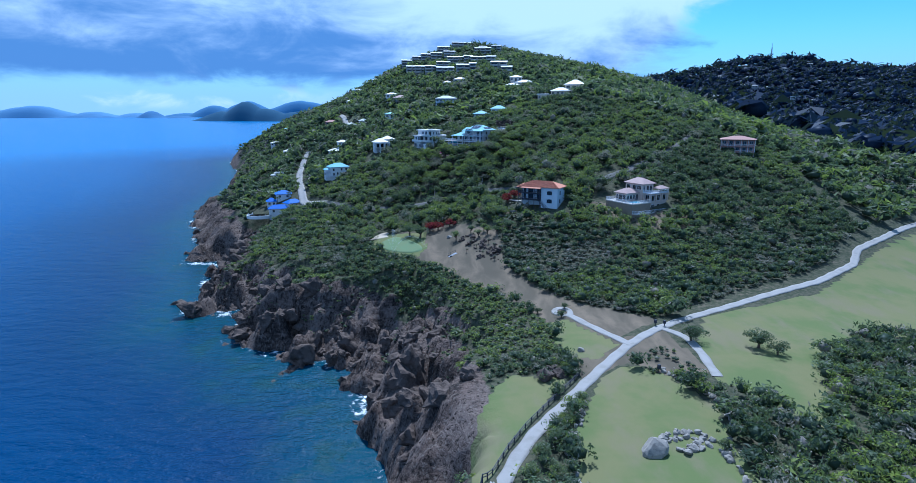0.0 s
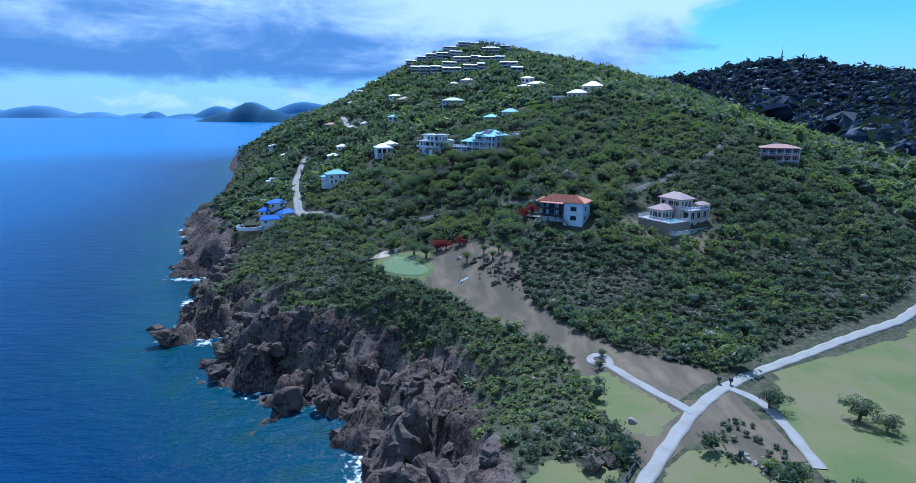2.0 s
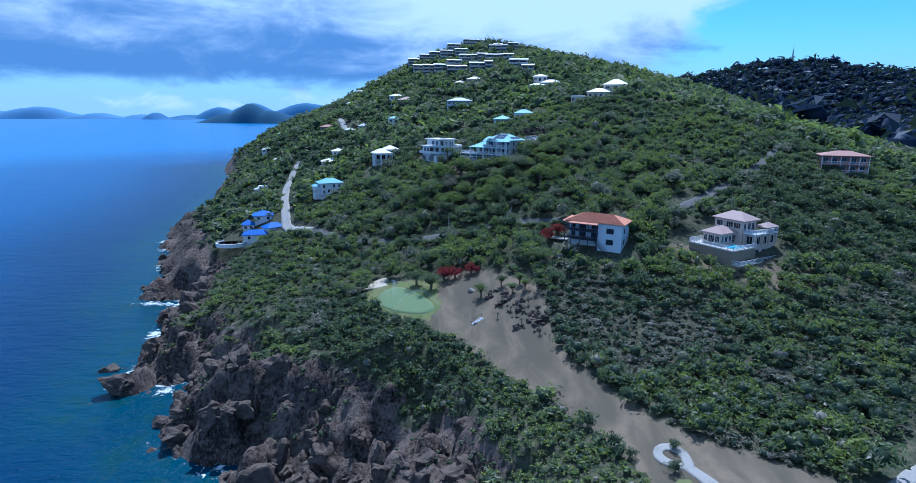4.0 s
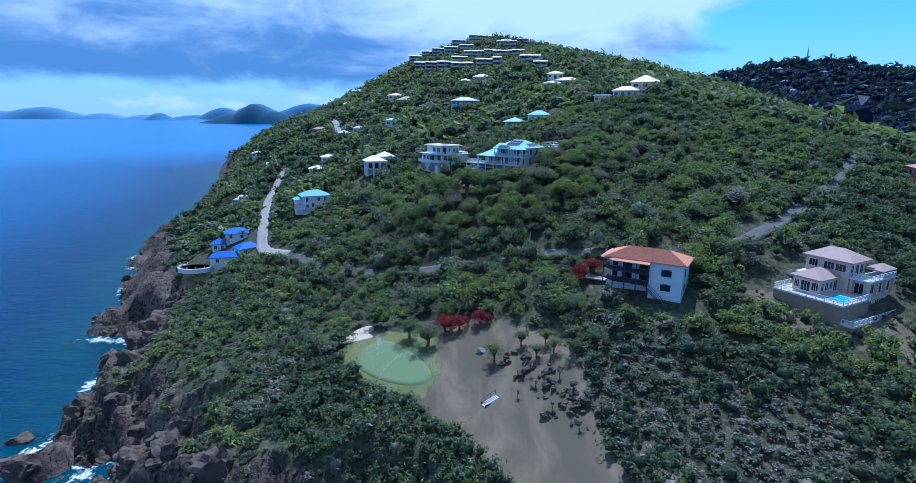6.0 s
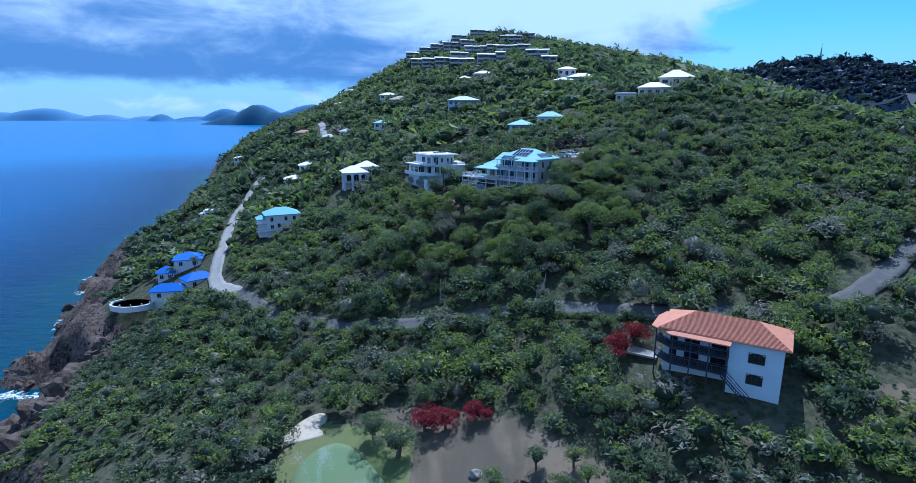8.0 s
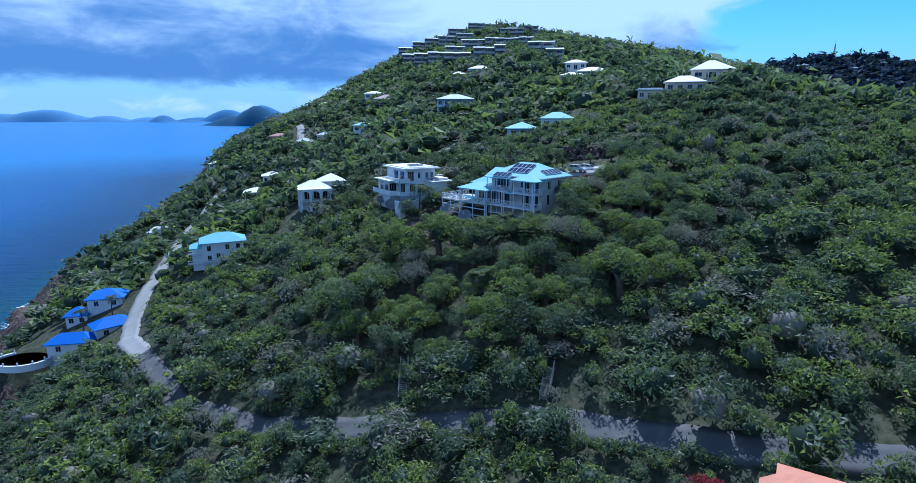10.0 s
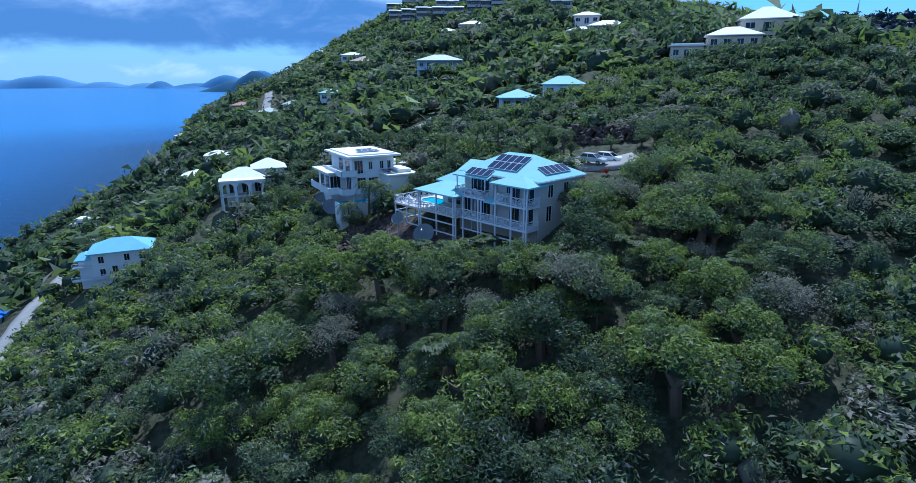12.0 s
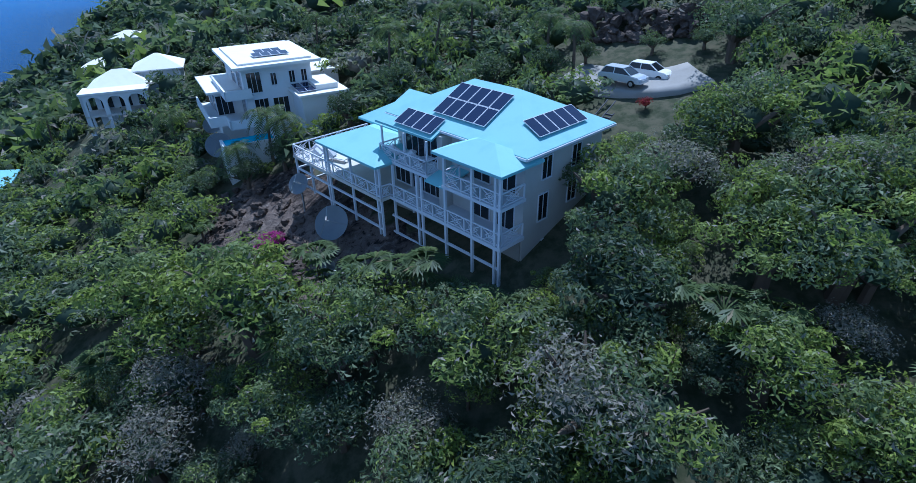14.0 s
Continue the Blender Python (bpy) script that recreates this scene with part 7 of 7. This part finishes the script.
# the far hill's woods, with haze and cloud shade in the leaf colour
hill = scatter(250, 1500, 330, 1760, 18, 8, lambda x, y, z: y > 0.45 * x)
woods("far_woods", hill, 14, 0.5, "woods on the far hillside, haze and cloud shade painted into their colour", 9, hazed_leaf)


def tree(models, at, r, label, group, name="tree", z=None):
    crown, trunk = models
    ob = new(name)
    zz = float(land_height(np.array(at[0]), np.array(at[1]))) if z is None else z
    ob.location, ob.rotation_euler, ob.scale = (at[0], at[1], zz), (0, 0, (at[0] * 7.3 + at[1] * 3.1) % 6.28), (r, r, r)
    tagged(ob, label, "tree", group)
    for nm, me in (("trunk", trunk), ("crown", crown)):
        c = new(nm, me)
        c.parent = ob
    return ob


rng = np.random.default_rng(77)
LOOKS = (("dark green broad-leaved tree in the scrub", 0.15), ("mid-green rounded tree in the scrub", 0.4), ("bright yellow-green tree in the scrub", 0.85), ("grey-brown nearly leafless tree in the scrub", 0.97), ("green tree with a thin crown in the scrub", 0.55), ("fresh light green tree in the scrub", 0.7))
stock = []
for label, tint in LOOKS:
    for k in range(2 if tint < 0.9 else 1):
        bm = trunk_mesh(rng, 1.2, 1.0)
        bmesh.ops.scale(bm, vec=(0.8, 0.8, 1), verts=bm.verts)
        me = bpy.data.meshes.new("trunk")
        bm.to_mesh(me)
        bm.free()
        me.materials.append(bark)
        stock.append((tint, label, (tree_model(rng, tint, 3800 if tint < 0.9 else 2600, 0.06 if tint < 0.9 else 0.045), me)))
belt = scatter(-46, 66, 212, 300, 3.7, 11)
belt_rng = np.random.default_rng(12)
belt[:, 3:5] *= belt_rng.uniform(0.75, 1.3, (len(belt), 1))
belt[:, 5] = belt_rng.choice([0.15, 0.4, 0.55, 0.7, 0.85, 0.97], len(belt), p=[0.1, 0.2, 0.2, 0.16, 0.24, 0.1])
order = np.argsort(np.hypot(belt[:, 0] - 6, (belt[:, 1] - 268) * 1.5))
for i, row in enumerate(belt[order]):
    x, y, z, r, h, tint = row
    _, label, models = min(stock, key=lambda m: abs(m[0] - tint) + 0.05 * ((i * 7 + len(m[1])) % 3))
    if i < 125:
        tree(models, (x, y), r * 1.08, label, "trees round the villas", z=z)
rest = belt[order][125:]
if len(rest):
    woods("scrub", rest, 520, 0.11, "dense green scrub round the villas", 13, green_leaf)

# ---- single large trees that stand out round the villas ----
HERO = [(16.5, 271.5, 4.8, 0.12), (20.6, 280.2, 3.2, 0.85), (23.4, 283, 1.6, 0.75), (10.4, 269.6, 2.8, 0.6), (19.8, 276.6, 3.0, 0.85), (12.6, 263.4, 3.4, 0.85), (27, 262.5, 4.2, 0.85), (27, 284, 4.5, 0.5),
        (-1.2, 261, 3.0, 0.6), (-13.5, 273.6, 2.6, 0.7), (15, 300, 2.8, 0.2), (19, 302.6, 1.7, 0.2), (25, 302, 1.5, 0.3), (29.5, 300.5, 1.6, 0.4), (9, 301, 3.2, 0.1), (0, 305, 3.6, 0.1), (-6, 303.5, 3.2, 0.15), (31, 297, 4.5, 0.4), (-9.5, 259.5, 3.2, 0.88), (30.5, 276, 4.6, 0.85), (23.5, 266.5, 4.0, 0.85), (27.6, 257, 4.2, 0.85), (-16.5, 298.2, 2.5, 0.2), (-21.5, 299.5, 2.3, 0.3), (-12.3, 299.4, 2.4, 0.15), (-25, 303, 2.4, 0.4), (15.5, 207, 4.0, 0.5), (12.5, 212, 3.2, 0.3), (-16, 208.5, 3.8, 0.45), (-20, 212.5, 3.6, 0.4), (-12, 219, 3.2, 0.5)]
for x, y, r, t in HERO:
    label, models = min(((abs(m[0] - t), m[1], m[2]) for m in stock), key=lambda m: m[0])[1:]
    tree(models, (x, y), r, label.replace("in the scrub", "standing above the scrub"), "large trees round the villas")

# low dry bushes on the open banks below the houses
bank_rng = np.random.default_rng(31)
bx, by = bank_rng.uniform(14, 86, 1800), bank_rng.uniform(92, 214, 1800)
on_bank = (within(DRY_BANK, bx, by) | within(HOUSE_BANK, bx, by) | (within(GOLF_GAP, bx, by) & (off_line(CART_BRANCH, bx, by) > 2) & (off_line(CART_PATH, bx, by) > 4) & (by < 110))) & (fractal(bx, by, 7, 2, 50) > 0.42)
bx, by = bx[on_bank], by[on_bank]
br = bank_rng.uniform(0.5, 1.2, len(bx))
bank = np.stack([bx, by, land_height(bx, by), br, br * 1.1, bank_rng.choice([0.2, 0.4, 0.6, 0.97], len(bx))], 1)
woods("low_scrub", bank, 70, 0.2, "low dry bushes on the banks below the houses", 33, green_leaf)
# thin tufts over the cliff top and ledges
cx, cy = bank_rng.uniform(-120, 24, 4200), bank_rng.uniform(84, 250, 4200)
cz, cd = land_height(cx, cy), shore(cx, cy)
on_ledge = (cz > 6) & (cd > 6) & (cd < 42) & ~open_ground(cx, cy) & (fractal(cx, cy, 14, 3, 61) > 0.5 - 0.012 * (cd - 10))
cx, cy, cz = cx[on_ledge][:1500], cy[on_ledge][:1500], cz[on_ledge][:1500]
cr = bank_rng.uniform(0.5, 1.3, len(cx))
tufts = np.stack([cx, cy, cz - 0.1, cr, cr * 0.9, np.clip(bank_rng.normal(0.6, 0.25, len(cx)), 0, 0.97)], 1)
woods("cliff_scrub", tufts, 46, 0.26, "low wind-shorn scrub and grass on the cliff ledges", 35, green_leaf)
